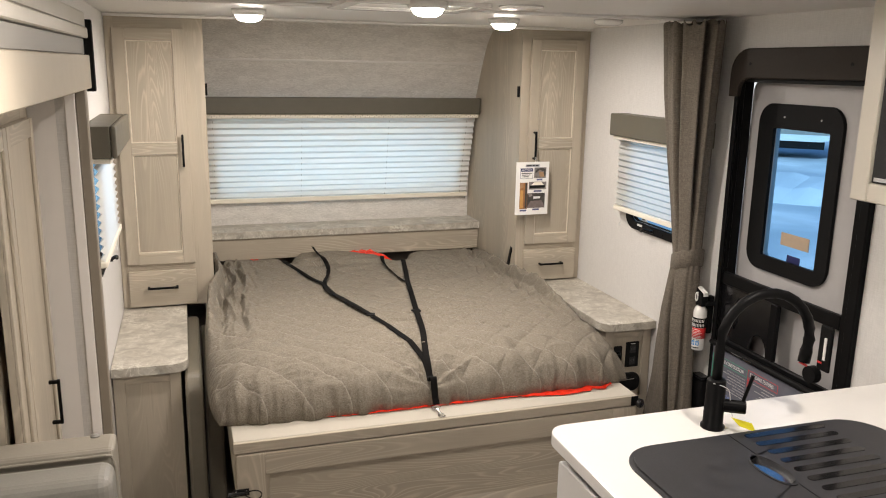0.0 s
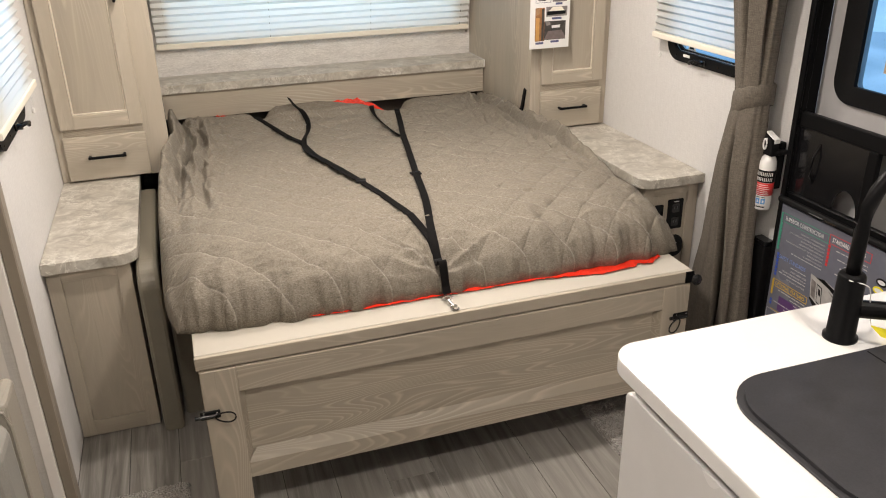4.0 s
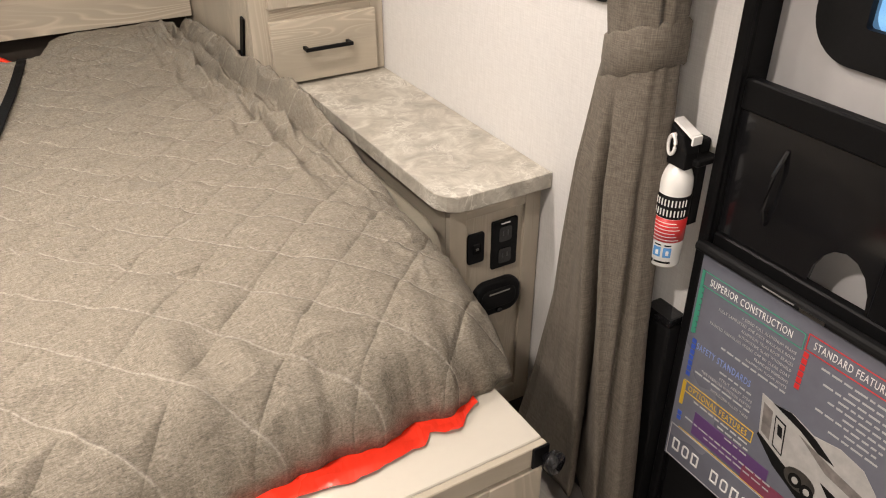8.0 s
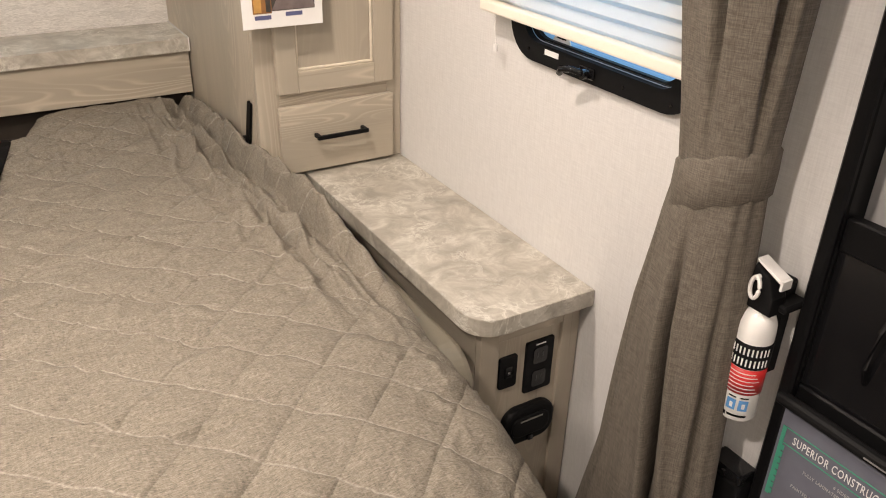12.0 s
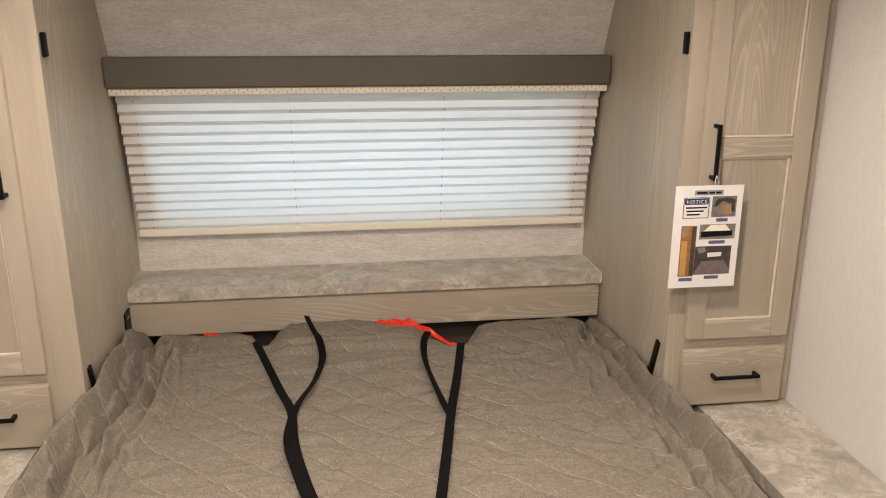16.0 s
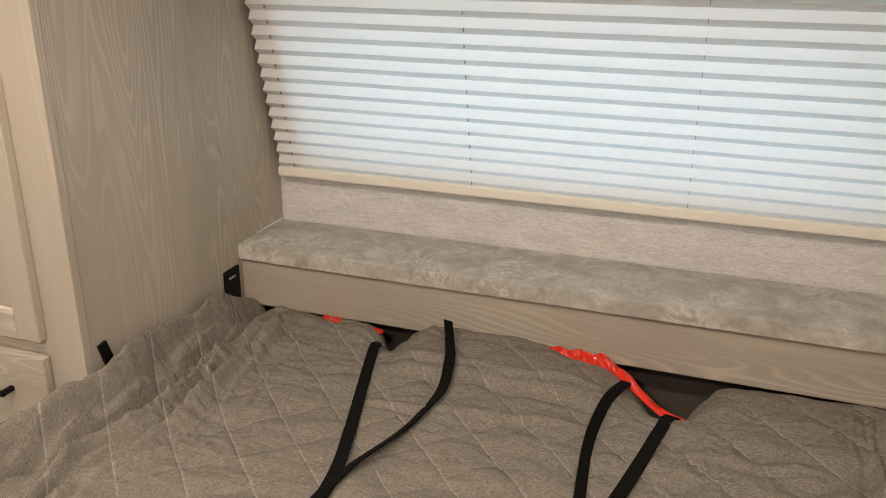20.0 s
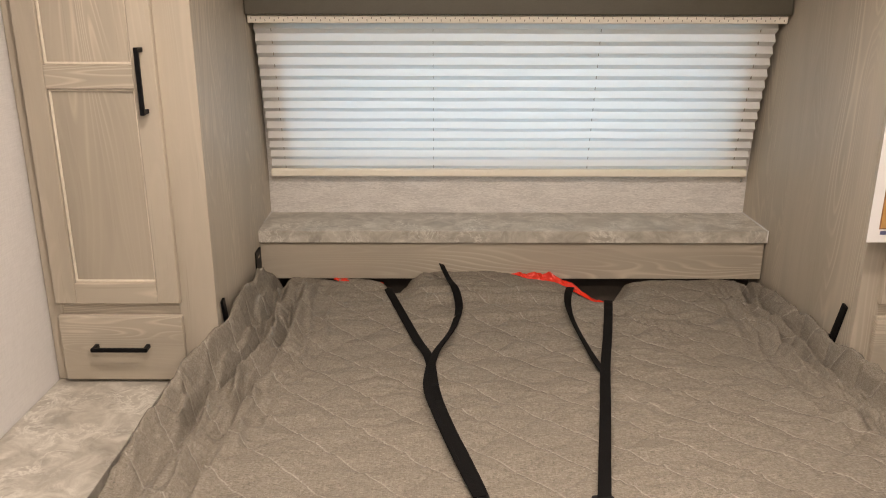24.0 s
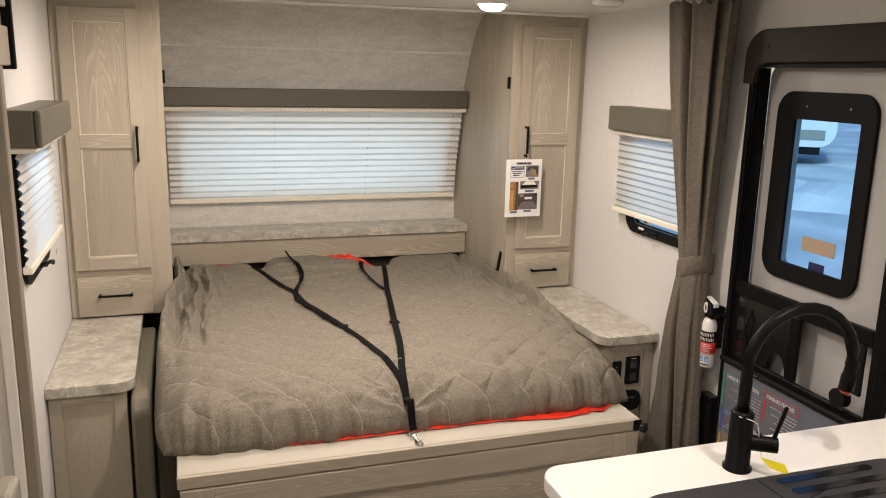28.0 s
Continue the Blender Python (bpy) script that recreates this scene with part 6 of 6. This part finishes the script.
card_box(0.28, 0.70, 0.045, 0.092, card_grey, "heading")
for a, b in ((0.31, 0.47), (0.49, 0.57), (0.59, 0.67)):
    card_box(a, b, 0.060, 0.078, black_soft, "heading_line", 0.0011)
sq = lambda a, b, c, d: [(CX0 + (CX1 - CX0) * a, CZ1 - (CZ1 - CZ0) * d), (CX0 + (CX1 - CX0) * b, CZ1 - (CZ1 - CZ0) * d), (CX0 + (CX1 - CX0) * b, CZ1 - (CZ1 - CZ0) * c), (CX0 + (CX1 - CX0) * a, CZ1 - (CZ1 - CZ0) * c)]
part("notice_frame", ring_plate(sq(0.13, 0.51, 0.112, 0.312), sq(0.138, 0.502, 0.117, 0.307), "y", CY - 0.0009, CY + 0.0002), navy_mat, card)
card_box(0.145, 0.495, 0.122, 0.180, navy_mat, "notice_band")
bm = bmesh.new()
bm.from_mesh(LETTERS["NOTICE"])
wide = max(v.co.x for v in bm.verts)
bmesh.ops.transform(bm, matrix=Matrix(((1.0, 0, 0, CX0 + (CX1 - CX0) * 0.32 - wide / 2), (0, 0, -1, CY - 0.0012), (0, 1.0, 0, CZ1 - (CZ1 - CZ0) * 0.170), (0, 0, 0, 1))), verts=bm.verts)
part("lettering", bm, white_print, card)
for k in range(3):
    card_box(0.17 + 0.01 * k, 0.48 - 0.05 * k, 0.203 + 0.033 * k, 0.217 + 0.033 * k, black_soft, "text_line")


def card_shape(points, mat, lift):
    w, h = CX1 - CX0, CZ1 - CZ0
    part("photo_detail", slab([(CX0 + w * a, CZ1 - h * b) for a, b in points], "y", CY - lift, CY - 0.0004), mat, card)


card_box(0.55, 0.91, 0.105, 0.305, photo_grey, "photo")
card_shape([(0.57, 0.20), (0.62, 0.13), (0.78, 0.115), (0.89, 0.14), (0.89, 0.25), (0.84, 0.28), (0.84, 0.18), (0.70, 0.15), (0.62, 0.20)], photo_dark, 0.0010)
card_shape([(0.68, 0.18), (0.82, 0.19), (0.86, 0.28), (0.72, 0.28)], photo_tan, 0.0012)
card_box(0.13, 0.36, 0.385, 0.885, photo_brown, "photo")
card_shape([(0.145, 0.53), (0.235, 0.53), (0.235, 0.875), (0.145, 0.875)], amber_wood, 0.0010)
card_shape([(0.145, 0.395), (0.235, 0.395), (0.235, 0.47), (0.145, 0.50)], photo_tan, 0.0010)
card_shape([(0.29, 0.395), (0.35, 0.395), (0.35, 0.875), (0.29, 0.875)], photo_dark, 0.0010)
card_box(0.40, 0.93, 0.375, 0.520, photo_grey, "photo")
card_shape([(0.46, 0.44), (0.56, 0.380), (0.78, 0.380), (0.86, 0.44)], rail_mat, 0.0010)
card_shape([(0.42, 0.445), (0.89, 0.440), (0.89, 0.490), (0.42, 0.500)], black_soft, 0.0011)
card_box(0.36, 0.90, 0.590, 0.870, photo_dark, "photo")
card_shape([(0.36, 0.865), (0.46, 0.740), (0.80, 0.730), (0.895, 0.830), (0.895, 0.865)], photo_mauve, 0.0010)
card_shape([(0.545, 0.655), (0.760, 0.650), (0.755, 0.692), (0.550, 0.698)], white_print, 0.0010)
card_shape([(0.38, 0.60), (0.50, 0.60), (0.52, 0.64), (0.42, 0.66)], photo_grey, 0.0010)
for a, b, z in ((0.63, 0.80, 0.318), (0.55, 0.79, 0.535), (0.15, 0.35, 0.900), (0.53, 0.74, 0.885)):
    card_box(a, b, z, z + 0.032, slate_print, "caption")

# kitchen ---------------------------------------------------------------
CT = 0.907
island = thing("kitchen_counter", (1.42, 0.5, 0.0), "white kitchen counter with a rounded corner over white cabinets", "counter")
part("worktop", slab(rounded(0.812, XR - 0.018, -0.9, 1.617, [0, 0, 0, 0.055], 10), "z", CT - 0.034, CT, bevel=0.004), white_mat, island, "white solid worktop")
part("toe_kick", box(0.92, XR - 0.02, -0.88, 1.46, 0.0, 0.09), dark_gap, island)
part("carcass", box(0.870, XR - 0.022, -0.88, 1.575, 0.09, 0.836), gloss_white, island)
part("shadow_gap", box(0.862, XR - 0.03, -0.88, 1.570, 0.837, CT - 0.035), black_soft, island)
for k, (a, b) in enumerate(((0.72, 1.586), (0.0, 0.712), (-0.88, -0.008))):
    part("drawer_front", slab(rounded(a, b, 0.530, 0.828, 0.014, 4), "x", 0.840, 0.868, bevel=0.003), gloss_white, island, "white handleless drawer front")
    part("door_front", slab(rounded(a, b, 0.10, 0.522, 0.014, 4), "x", 0.840, 0.868, bevel=0.003), gloss_white, island)

sink = thing("sink_cover", (1.3, 1.1, CT), "black composite sink cover with drain slots and a finger hole", "sink")
so = rounded(0.919, 1.62, 1.083, 1.436, 0.095, 10)
hole = [(1.203 + 0.028 * math.cos(t), 1.256 + 0.066 * math.sin(t)) for t in np.linspace(math.radians(225), math.radians(585), len(so), endpoint=False)]
part("cover", ring_plate(so, hole, "z", CT + 0.0005, CT + 0.010), sink_mat, sink)
part("rim", ring_plate(rounded(0.909, 1.63, 1.073, 1.446, 0.10, 10), rounded(0.921, 1.618, 1.085, 1.434, 0.09, 10), "z", CT + 0.0002, CT + 0.004), sink_mat, sink)
part("seam", box(1.216, 1.2185, 1.320, 1.432, CT + 0.0095, CT + 0.0106), black_soft, sink)
part("seam", box(1.216, 1.2185, 1.088, 1.188, CT + 0.0095, CT + 0.0106), black_soft, sink)
for k in range(8):
    y = 1.412 - k * 0.0425
    slot = part("drain_slot", slab(rounded(1.252, 1.490, y - 0.010, y + 0.010, 0.0095, 4), "z", CT + 0.0098, CT + 0.0112), black_gloss, sink)
part("finger_lip", ring_plate([(1.203 + 0.034 * math.cos(t), 1.256 + 0.073 * math.sin(t)) for t in np.linspace(0, 2 * math.pi, 32, endpoint=False)], [(1.203 + 0.029 * math.cos(t), 1.256 + 0.067 * math.sin(t)) for t in np.linspace(0, 2 * math.pi, 32, endpoint=False)], "z", CT + 0.0095, CT + 0.0125), sink_mat, sink)
part("basin", slab([(1.203 + 0.027 * math.cos(t), 1.256 + 0.064 * math.sin(t)) for t in np.linspace(0, 2 * math.pi, 24, endpoint=False)], "z", CT + 0.0004, CT + 0.0015), chrome_mat, sink, "steel basin seen through the finger hole")

faucet = thing("kitchen_faucet", (1.222, 1.500, CT), "matte black gooseneck kitchen faucet with a side lever", "faucet")
fx, fy = 1.222, 1.500
part("base", lathe([(0.030, CT + 0.0005), (0.030, CT + 0.006), (0.025, CT + 0.010), (0.0235, CT + 0.125), (0.020, CT + 0.130)], (fx, fy)), black_mat, faucet, "", True)
arc = [(fx, fy, CT + 0.12), (fx, fy, CT + 0.17), (fx, fy, CT + 0.21)]
ux, uy = 0.995, -0.10
R = 0.124
for k in range(1, 15):
    a = radians(180 - 195 * k / 14)
    q = R + R * math.cos(a)
    arc.append((fx + ux * q, fy + uy * q, CT + 0.222 + R * math.sin(a)))
arc.append((arc[-1][0] - 0.004, arc[-1][1], arc[-1][2] - 0.03))
neck = part("spout", tube(arc, 0.0125, 16, radii=[0.0125] * (len(arc) - 5) + [0.013, 0.014, 0.015, 0.0155, 0.0155]), black_mat, faucet, "", True)
tip = arc[-1]
part("aerator", rod((tip[0], tip[1], tip[2] - 0.003), (tip[0] - 0.003, tip[1], tip[2] - 0.008), 0.011), red_label, neck)
lv = part("lever_hub", rod((fx + 0.016, fy - 0.012, CT + 0.062), (fx + 0.062, fy - 0.040, CT + 0.062), 0.0165, 16), black_mat, faucet)
part("lever", rod((fx + 0.055, fy - 0.034, CT + 0.070), (fx + 0.075, fy - 0.040, CT + 0.145), 0.0045, 10), black_mat, lv)
cord_pts = catmull([(fx - 0.020, fy - 0.014, CT + 0.125), (fx + 0.004, fy - 0.026, CT + 0.118), (fx + 0.024, fy - 0.022, CT + 0.10), (fx + 0.030, fy - 0.024, CT + 0.06), (fx + 0.036, fy - 0.028, CT + 0.035)], 6)
tagp = thing("care_tag", (fx + 0.05, fy - 0.05, CT), "yellow care tag tied to the faucet by a string", "tag")
part("string", tube(cord_pts, 0.0011, 6), white_mat, tagp)
bm = bmesh.new()
vs = [bm.verts.new(p) for p in ((fx + 0.026, fy - 0.036, CT + 0.038), (fx + 0.080, fy - 0.048, CT + 0.020), (fx + 0.084, fy - 0.060, CT + 0.0015), (fx + 0.040, fy - 0.050, CT + 0.020))]
f = bm.faces.new(vs)
ex = bmesh.ops.extrude_face_region(bm, geom=[f])
bmesh.ops.translate(bm, verts=[v for v in ex["geom"] if isinstance(v, bmesh.types.BMVert)], vec=(0.0006, 0.0006, 0.0006))
bmesh.ops.recalc_face_normals(bm, faces=bm.faces)
part("paper", bm, yellow_mat, tagp)

upper = thing("wall_cabinet", (1.86, 1.0, 1.43), "greige upper wall cabinet holding a black microwave", "cabinet")
UX = 1.722
part("body", box(UX + 0.004, XR - 0.004, 0.2, 1.635, 1.465, ZC - 0.004), wood_y, upper)
part("stile", box(UX - 0.018, UX + 0.003, 1.585, 1.640, 1.455, ZC - 0.004, 0.003, 1), cream_mat, upper)
part("rail", box(UX - 0.018, UX + 0.003, 0.2, 1.584, 1.455, 1.505, 0.003, 1), cream_mat, upper)
part("rail", box(UX - 0.018, UX + 0.003, 0.2, 1.584, 1.86, ZC - 0.004, 0.003, 1), wood_y, upper)
mw = thing("microwave", (1.86, 1.2, 1.479), "built-in black microwave with a chrome edge", "microwave")
part("front", box(UX - 0.012, UX + 0.0035, 0.9, 1.583, 1.506, 1.859, 0.004, 1), black_gloss, mw)
part("trim_strip", box(UX - 0.0155, UX - 0.0125, 0.92, 1.57, 1.512, 1.522), chrome_mat, mw)

for ob_ in (island, sink, faucet, tagp):
    ob_.location += Vector((0.016, 0.012, 0))

# slide-out on the other side ---------------------------------------------
struct("wall_slide_end", box(-1.25, XL - 0.002, 2.581, 2.62, -0.1, 1.76), slide_white, "white end panel of the slide-out", "wall")
struct("wall_slide_outer", box(-1.30, -1.25, -1.45, 2.62, -0.1, 1.76), wall_mat, "white wallboard of the slide-out", "wall")
struct("wall_slide_end", box(-1.25, XL - 0.002, -1.45, -1.401, -0.1, 1.76), gloss_white, "white end panel of the slide-out", "wall")
struct("ceiling_slide", box(-1.25, XL - 0.052, -1.40, 2.58, 1.702, 1.76), ceil_mat, "white ceiling of the slide-out", "ceiling")
struct("floor_slide", box(-1.25, XL - 0.052, -1.40, 2.58, -0.06, -0.003), joint_mat, "grey vinyl floor of the slide-out", "floor")
jt = tagged(new("trim_slide"), "greige and white trim round the slide-out opening", "trim", "", "structure")
part("side_trim", box(-0.300, -0.270, 2.556, 2.600, 0.0, 1.700, 0.003, 1), taupe_trim, jt)
part("inner_strip", box(-0.330, -0.301, 2.552, 2.580, 0.0, 1.695, 0.002, 1), slide_white, jt)
fz = tagged(new("trim_slide_header"), "greige fascia with a grey inset over the slide-out", "trim", "", "structure")
part("board", box(-0.308, -0.262, -1.5, 2.665, 1.700, 1.800, 0.003, 1), plain_laminate, fz)
part("inset", box(-0.308, -0.275, -1.5, 2.660, 1.801, 1.848, 0.002, 1), grey_leather, fz)
part("board", box(-0.308, -0.262, -1.5, 2.665, 1.849, 1.880, 0.003, 1), cream_mat, fz)
part("board", box(-0.308, -0.268, -1.5, 2.665, 1.881, 1.925, 0.003, 1), cream_mat, fz)
part("end_cap", box(-0.309, -0.250, 2.666, 2.682, 1.690, 1.905, 0.003, 1), black_soft, fz, "black end cap")

pantry = thing("pantry_cabinet", (-0.7, 2.1, 0.0), "tall greige pantry cabinet with shaker doors inside the slide-out", "cabinet")
PX = -0.432
part("body", box(-1.22, PX - 0.022, 1.99, 2.575, 0.0, 1.69), wood_v, pantry)
part("face_frame", box(PX - 0.021, PX - 0.004, 2.47, 2.577, 0.0, 1.69, 0.001, 1), wood_v, pantry)
part("head_rail", box(PX - 0.021, PX - 0.0045, 1.99, 2.469, 1.615, 1.69, 0.001, 1), wood_y, pantry)
for a, b, hy in ((2.132, 2.495, 2.355), (1.992, 2.124, None)):
    dd = part("door", box(PX - 0.0035, PX + 0.014, a, b, 0.08, 1.622, 0.002, 1), wood_v, pantry)
    for c, e in ((a, a + 0.040), (b - 0.040, b)):
        part("stile", box(PX + 0.0142, PX + 0.022, c, e, 0.08, 1.622, 0.0015, 1), stile_mat, dd)
    for c, e in ((0.08, 0.132), (1.57, 1.622)):
        part("rail", box(PX + 0.0142, PX + 0.0215, a + 0.0405, b - 0.0405, c, e, 0.0015, 1), wood_y, dd)
    if hy:
        pull(None, (PX + 0.022, hy, 0.745), (PX + 0.022, hy, 0.870), (0.026, 0, 0), dd)
part("door_gap", box(PX - 0.0035, PX - 0.0015, 2.1245, 2.1315, 0.08, 1.62), dark_gap, pantry)

sofa = thing("dinette_bench", (-0.6, 1.7, 0.0), "grey leatherette dinette bench with a high padded back", "bench")
part("back_core", box(-1.2, -0.200, 1.885, 1.985, 0.0, 0.862, 0.014, 3), leather_light, sofa, "beige-grey vinyl back edge")
part("back_cushion", box(-1.19, -0.198, 1.765, 1.884, 0.46, 0.842, 0.030, 4), grey_leather, sofa)
part("seat_base", box(-1.19, -0.222, 1.15, 1.883, 0.0, 0.33, 0.008, 2), leather_light, sofa)
part("seat_cushion", box(-1.19, -0.214, 1.14, 1.763, 0.332, 0.455, 0.030, 4), grey_leather, sofa)
part("piping", tube([(-1.19, 1.878, 0.850), (-0.218, 1.878, 0.850), (-0.208, 1.886, 0.844), (-0.200, 1.886, 0.815), (-0.200, 1.886, 0.47)], 0.0035, 8), leather_light, sofa)
part("seam", tube([(-1.19, 1.764, 0.575), (-0.24, 1.764, 0.575), (-0.211, 1.80, 0.590)], 0.0025, 6), grey_leather, sofa)
part("button", lathe([(0.012, 0.8615), (0.010, 0.866), (0.003, 0.868)], (-0.250, 1.968), 20), grey_leather, sofa, "", True)

# ceiling fittings ---------------------------------------------------------
glow = make_emit("lamp_lens", (1.0, 0.90, 0.76, 1), LENS)
for px, py in PUCKS:
    pk = thing("ceiling_puck_light", (px, py, ZC), "round white LED puck light, lit, on the ceiling", "ceiling light", "ceiling puck lights")
    part("ring", lathe([(0.066, ZC - 0.001), (0.066, ZC - 0.014), (0.060, ZC - 0.024), (0.052, ZC - 0.024), (0.052, ZC - 0.006)], (px, py)), white_mat, pk, "", True)
    part("lens", lathe([(0.051, ZC - 0.014), (0.050, ZC - 0.028), (0.044, ZC - 0.038), (0.030, ZC - 0.046), (0.004, ZC - 0.049)], (px, py)), glow, pk, "glowing frosted lens", True)
vent = thing("ceiling_vent", (0.72, 2.56, ZC), "flat white roof vent frame on the ceiling", "vent")
part("frame", ring_plate(rounded(0.50, 0.98, 2.46, 2.86, 0.03), rounded(0.55, 0.93, 2.51, 2.81, 0.02), "z", ZC - 0.012, ZC - 0.001), white_mat, vent)
part("lid", slab(rounded(0.552, 0.928, 2.512, 2.808, 0.02), "z", ZC - 0.006, ZC - 0.0015), ceil_mat, vent)
det = thing("smoke_detector", (1.72, 3.05, ZC), "low round white detector on the ceiling", "detector")
part("body", lathe([(0.060, ZC - 0.001), (0.060, ZC - 0.012), (0.045, ZC - 0.022), (0.010, ZC - 0.024)], (1.72, 3.05)), white_mat, det, "", True)
spk = thing("ceiling_speaker", (1.10, 2.52, ZC), "flush round white ceiling speaker", "speaker")
part("grille", lathe([(0.075, ZC - 0.001), (0.075, ZC - 0.006), (0.060, ZC - 0.011), (0.010, ZC - 0.012)], (1.10, 2.52)), white_mat, spk, "", True)
struct("trim_ceiling", box(XL, XR, 3.755, 3.784, ZC - 0.014, ZC - 0.001, 0.003, 1), ceil_mat, "thin white strip where the ceiling meets the front cap", "trim")
seam_y = yat(1.80)
struct("trim_seam", box(XA + 0.002, XB - 0.002, seam_y - 0.012, seam_y + 0.01, 1.794, 1.806, 0.003, 1), ceil_mat, "thin seam strip across the curved front wall", "trim")

# mat -------------------------------------------------------------------------
def shag(x0, x1, y0, y1, label):
    bm = bmesh.new()
    k, m = 70, int(70 * (y1 - y0) / (x1 - x0)) + 2
    g_ = []
    for j in range(m + 1):
        g_.append([])
        for i in range(k + 1):
            x, y = x0 + (x1 - x0) * i / k, y0 + (y1 - y0) * j / m
            rim = min(i, k - i, j, m - j)
            z = (0.012 if rim > 0 else 0.001) + (0.010 * random.random() if rim > 0 else 0)
            jit = 0.004
            g_[-1].append(bm.verts.new((x + random.uniform(-jit, jit), y + random.uniform(-jit, jit), z)))
    for j in range(m):
        for i in range(k):
            bm.faces.new((g_[j][i], g_[j][i + 1], g_[j + 1][i + 1], g_[j + 1][i]))
    return single("floor_mat", bm, rug_mat, ((x0 + x1) / 2, (y0 + y1) / 2, 0.0), label, "mat")


shag(1.33, 1.72, 1.75, 2.60, "shaggy light grey mat at the entry")
shag(-0.30, 0.02, 2.25, 2.66, "shaggy light grey mat beside the bed")

# outside -----------------------------------------------------------------------
GZ = -0.80
bm = bmesh.new()
bmesh.ops.create_grid(bm, x_segments=2, y_segments=2, size=600)
bmesh.ops.translate(bm, verts=bm.verts, vec=(0, 0, GZ))
struct("ground", bm, snow_mat, "trodden snow on a sales lot", "ground")
trailer_white = make_plain("white_fibreglass", (0.70, 0.72, 0.74, 1), 0.3, grain=4, amount=0.05, bump=0)


def parked_trailer(x, y, length, rz, group):
    t = thing("parked_trailer", (0, 0, GZ), "white travel trailer parked on the snowy lot", "trailer", group)
    h = 2.6
    part("body", slab(rounded(0, length, 0.55 + GZ, h + GZ, [0.1, 0.5, 0.5, 0.1], 6), "y", 0, 2.3), trailer_white, t)
    part("skirt", box(0.1, length - 0.4, 0.05, 2.25, 0.32 + GZ, 0.54 + GZ), black_soft, t)
    part("stripe", box(0.3, length - 0.3, -0.012, -0.001, 0.75 + GZ, 1.05 + GZ), grey_leather, t)
    for a in (0.6, length * 0.45, length * 0.72):
        part("window", box(a, a + 0.9, -0.015, -0.001, 1.45 + GZ, 2.05 + GZ), black_gloss, t)
    for a in (length * 0.5, length * 0.5 + 0.75):
        part("wheel", rod((a, -0.02, 0.33 + GZ), (a, 0.2, 0.33 + GZ), 0.33, 20), black_soft, t)
    t.matrix_basis = pose(x, y, 0 + GZ, 0, 0, rz)
    return t


for k, (x, y, ln, rz) in enumerate(((13.6, 23.4, 6.5, -42), (19.4, 18.0, 7, -42), (25.4, 11.8, 6.5, -44), (7.4, 29.6, 7, -40), (31.4, 4.6, 7, -46))):
    parked_trailer(x, y, ln, rz, "parked trailers")

# a ploughed snow bank in front of the trailers
bm = bmesh.new()
rows = []
for i in range(90):
    s = -14 + 28 * i / 89
    row = []
    for q, h in ((0.0, -0.05), (0.5, 0.28), (1.1, 0.50), (1.8, 0.42), (2.6, 0.18), (3.4, -0.05)):
        d = 17.2 + q
        hh = h * (1 + 0.5 * noise.noise((s * 0.5, q, 1.0)) + 0.3 * noise.noise((s * 1.9, q * 2, 4.0)))
        row.append(bm.verts.new((0.67 * d + 0.74 * s, 0.74 * d - 0.67 * s, GZ + hh)))
    rows.append(row)
for ra, rb in zip(rows, rows[1:]):
    for k in range(5):
        bm.faces.new((ra[k], rb[k], rb[k + 1], ra[k + 1]))
bmesh.ops.recalc_face_normals(bm, faces=bm.faces)
single("snow_bank", bm, snow_mat, (12.5, 13.5, GZ), "ploughed bank of bright snow on the lot", "snow bank")

# the planks, last -------------------------------------------------------------
PW, PL = 0.152, 1.22
shared = {}


def plank(x0, x1, y0, y1):
    key = (round(x1 - x0, 3), round(y1 - y0, 3))
    if key not in shared:
        bm = box(0, key[0], 0, key[1], -0.0038, 0.0, 0.0008, 1)
        me = bpy.data.meshes.new("plank")
        bm.to_mesh(me)
        bm.free()
        me.materials.append(plank_mat)
        shared[key] = me
    ob = new("plank", shared[key])
    ob.location = (x0, y0, 0)
    ob.parent = floor_ob
    return ob


rnd = random.Random(11)
x = XL + 0.003
while x < 1.95:
    w = min(PW, 1.953 - x)
    y = YB + 0.01 - rnd.random() * PL
    while y < 4.5:
        a, b = max(y, YB + 0.01), min(y + PL, 4.5)
        if b - a > 0.03:
            plank(x, x + w - 0.0015, a, b - 0.0015)
        y += PL
    x += PW
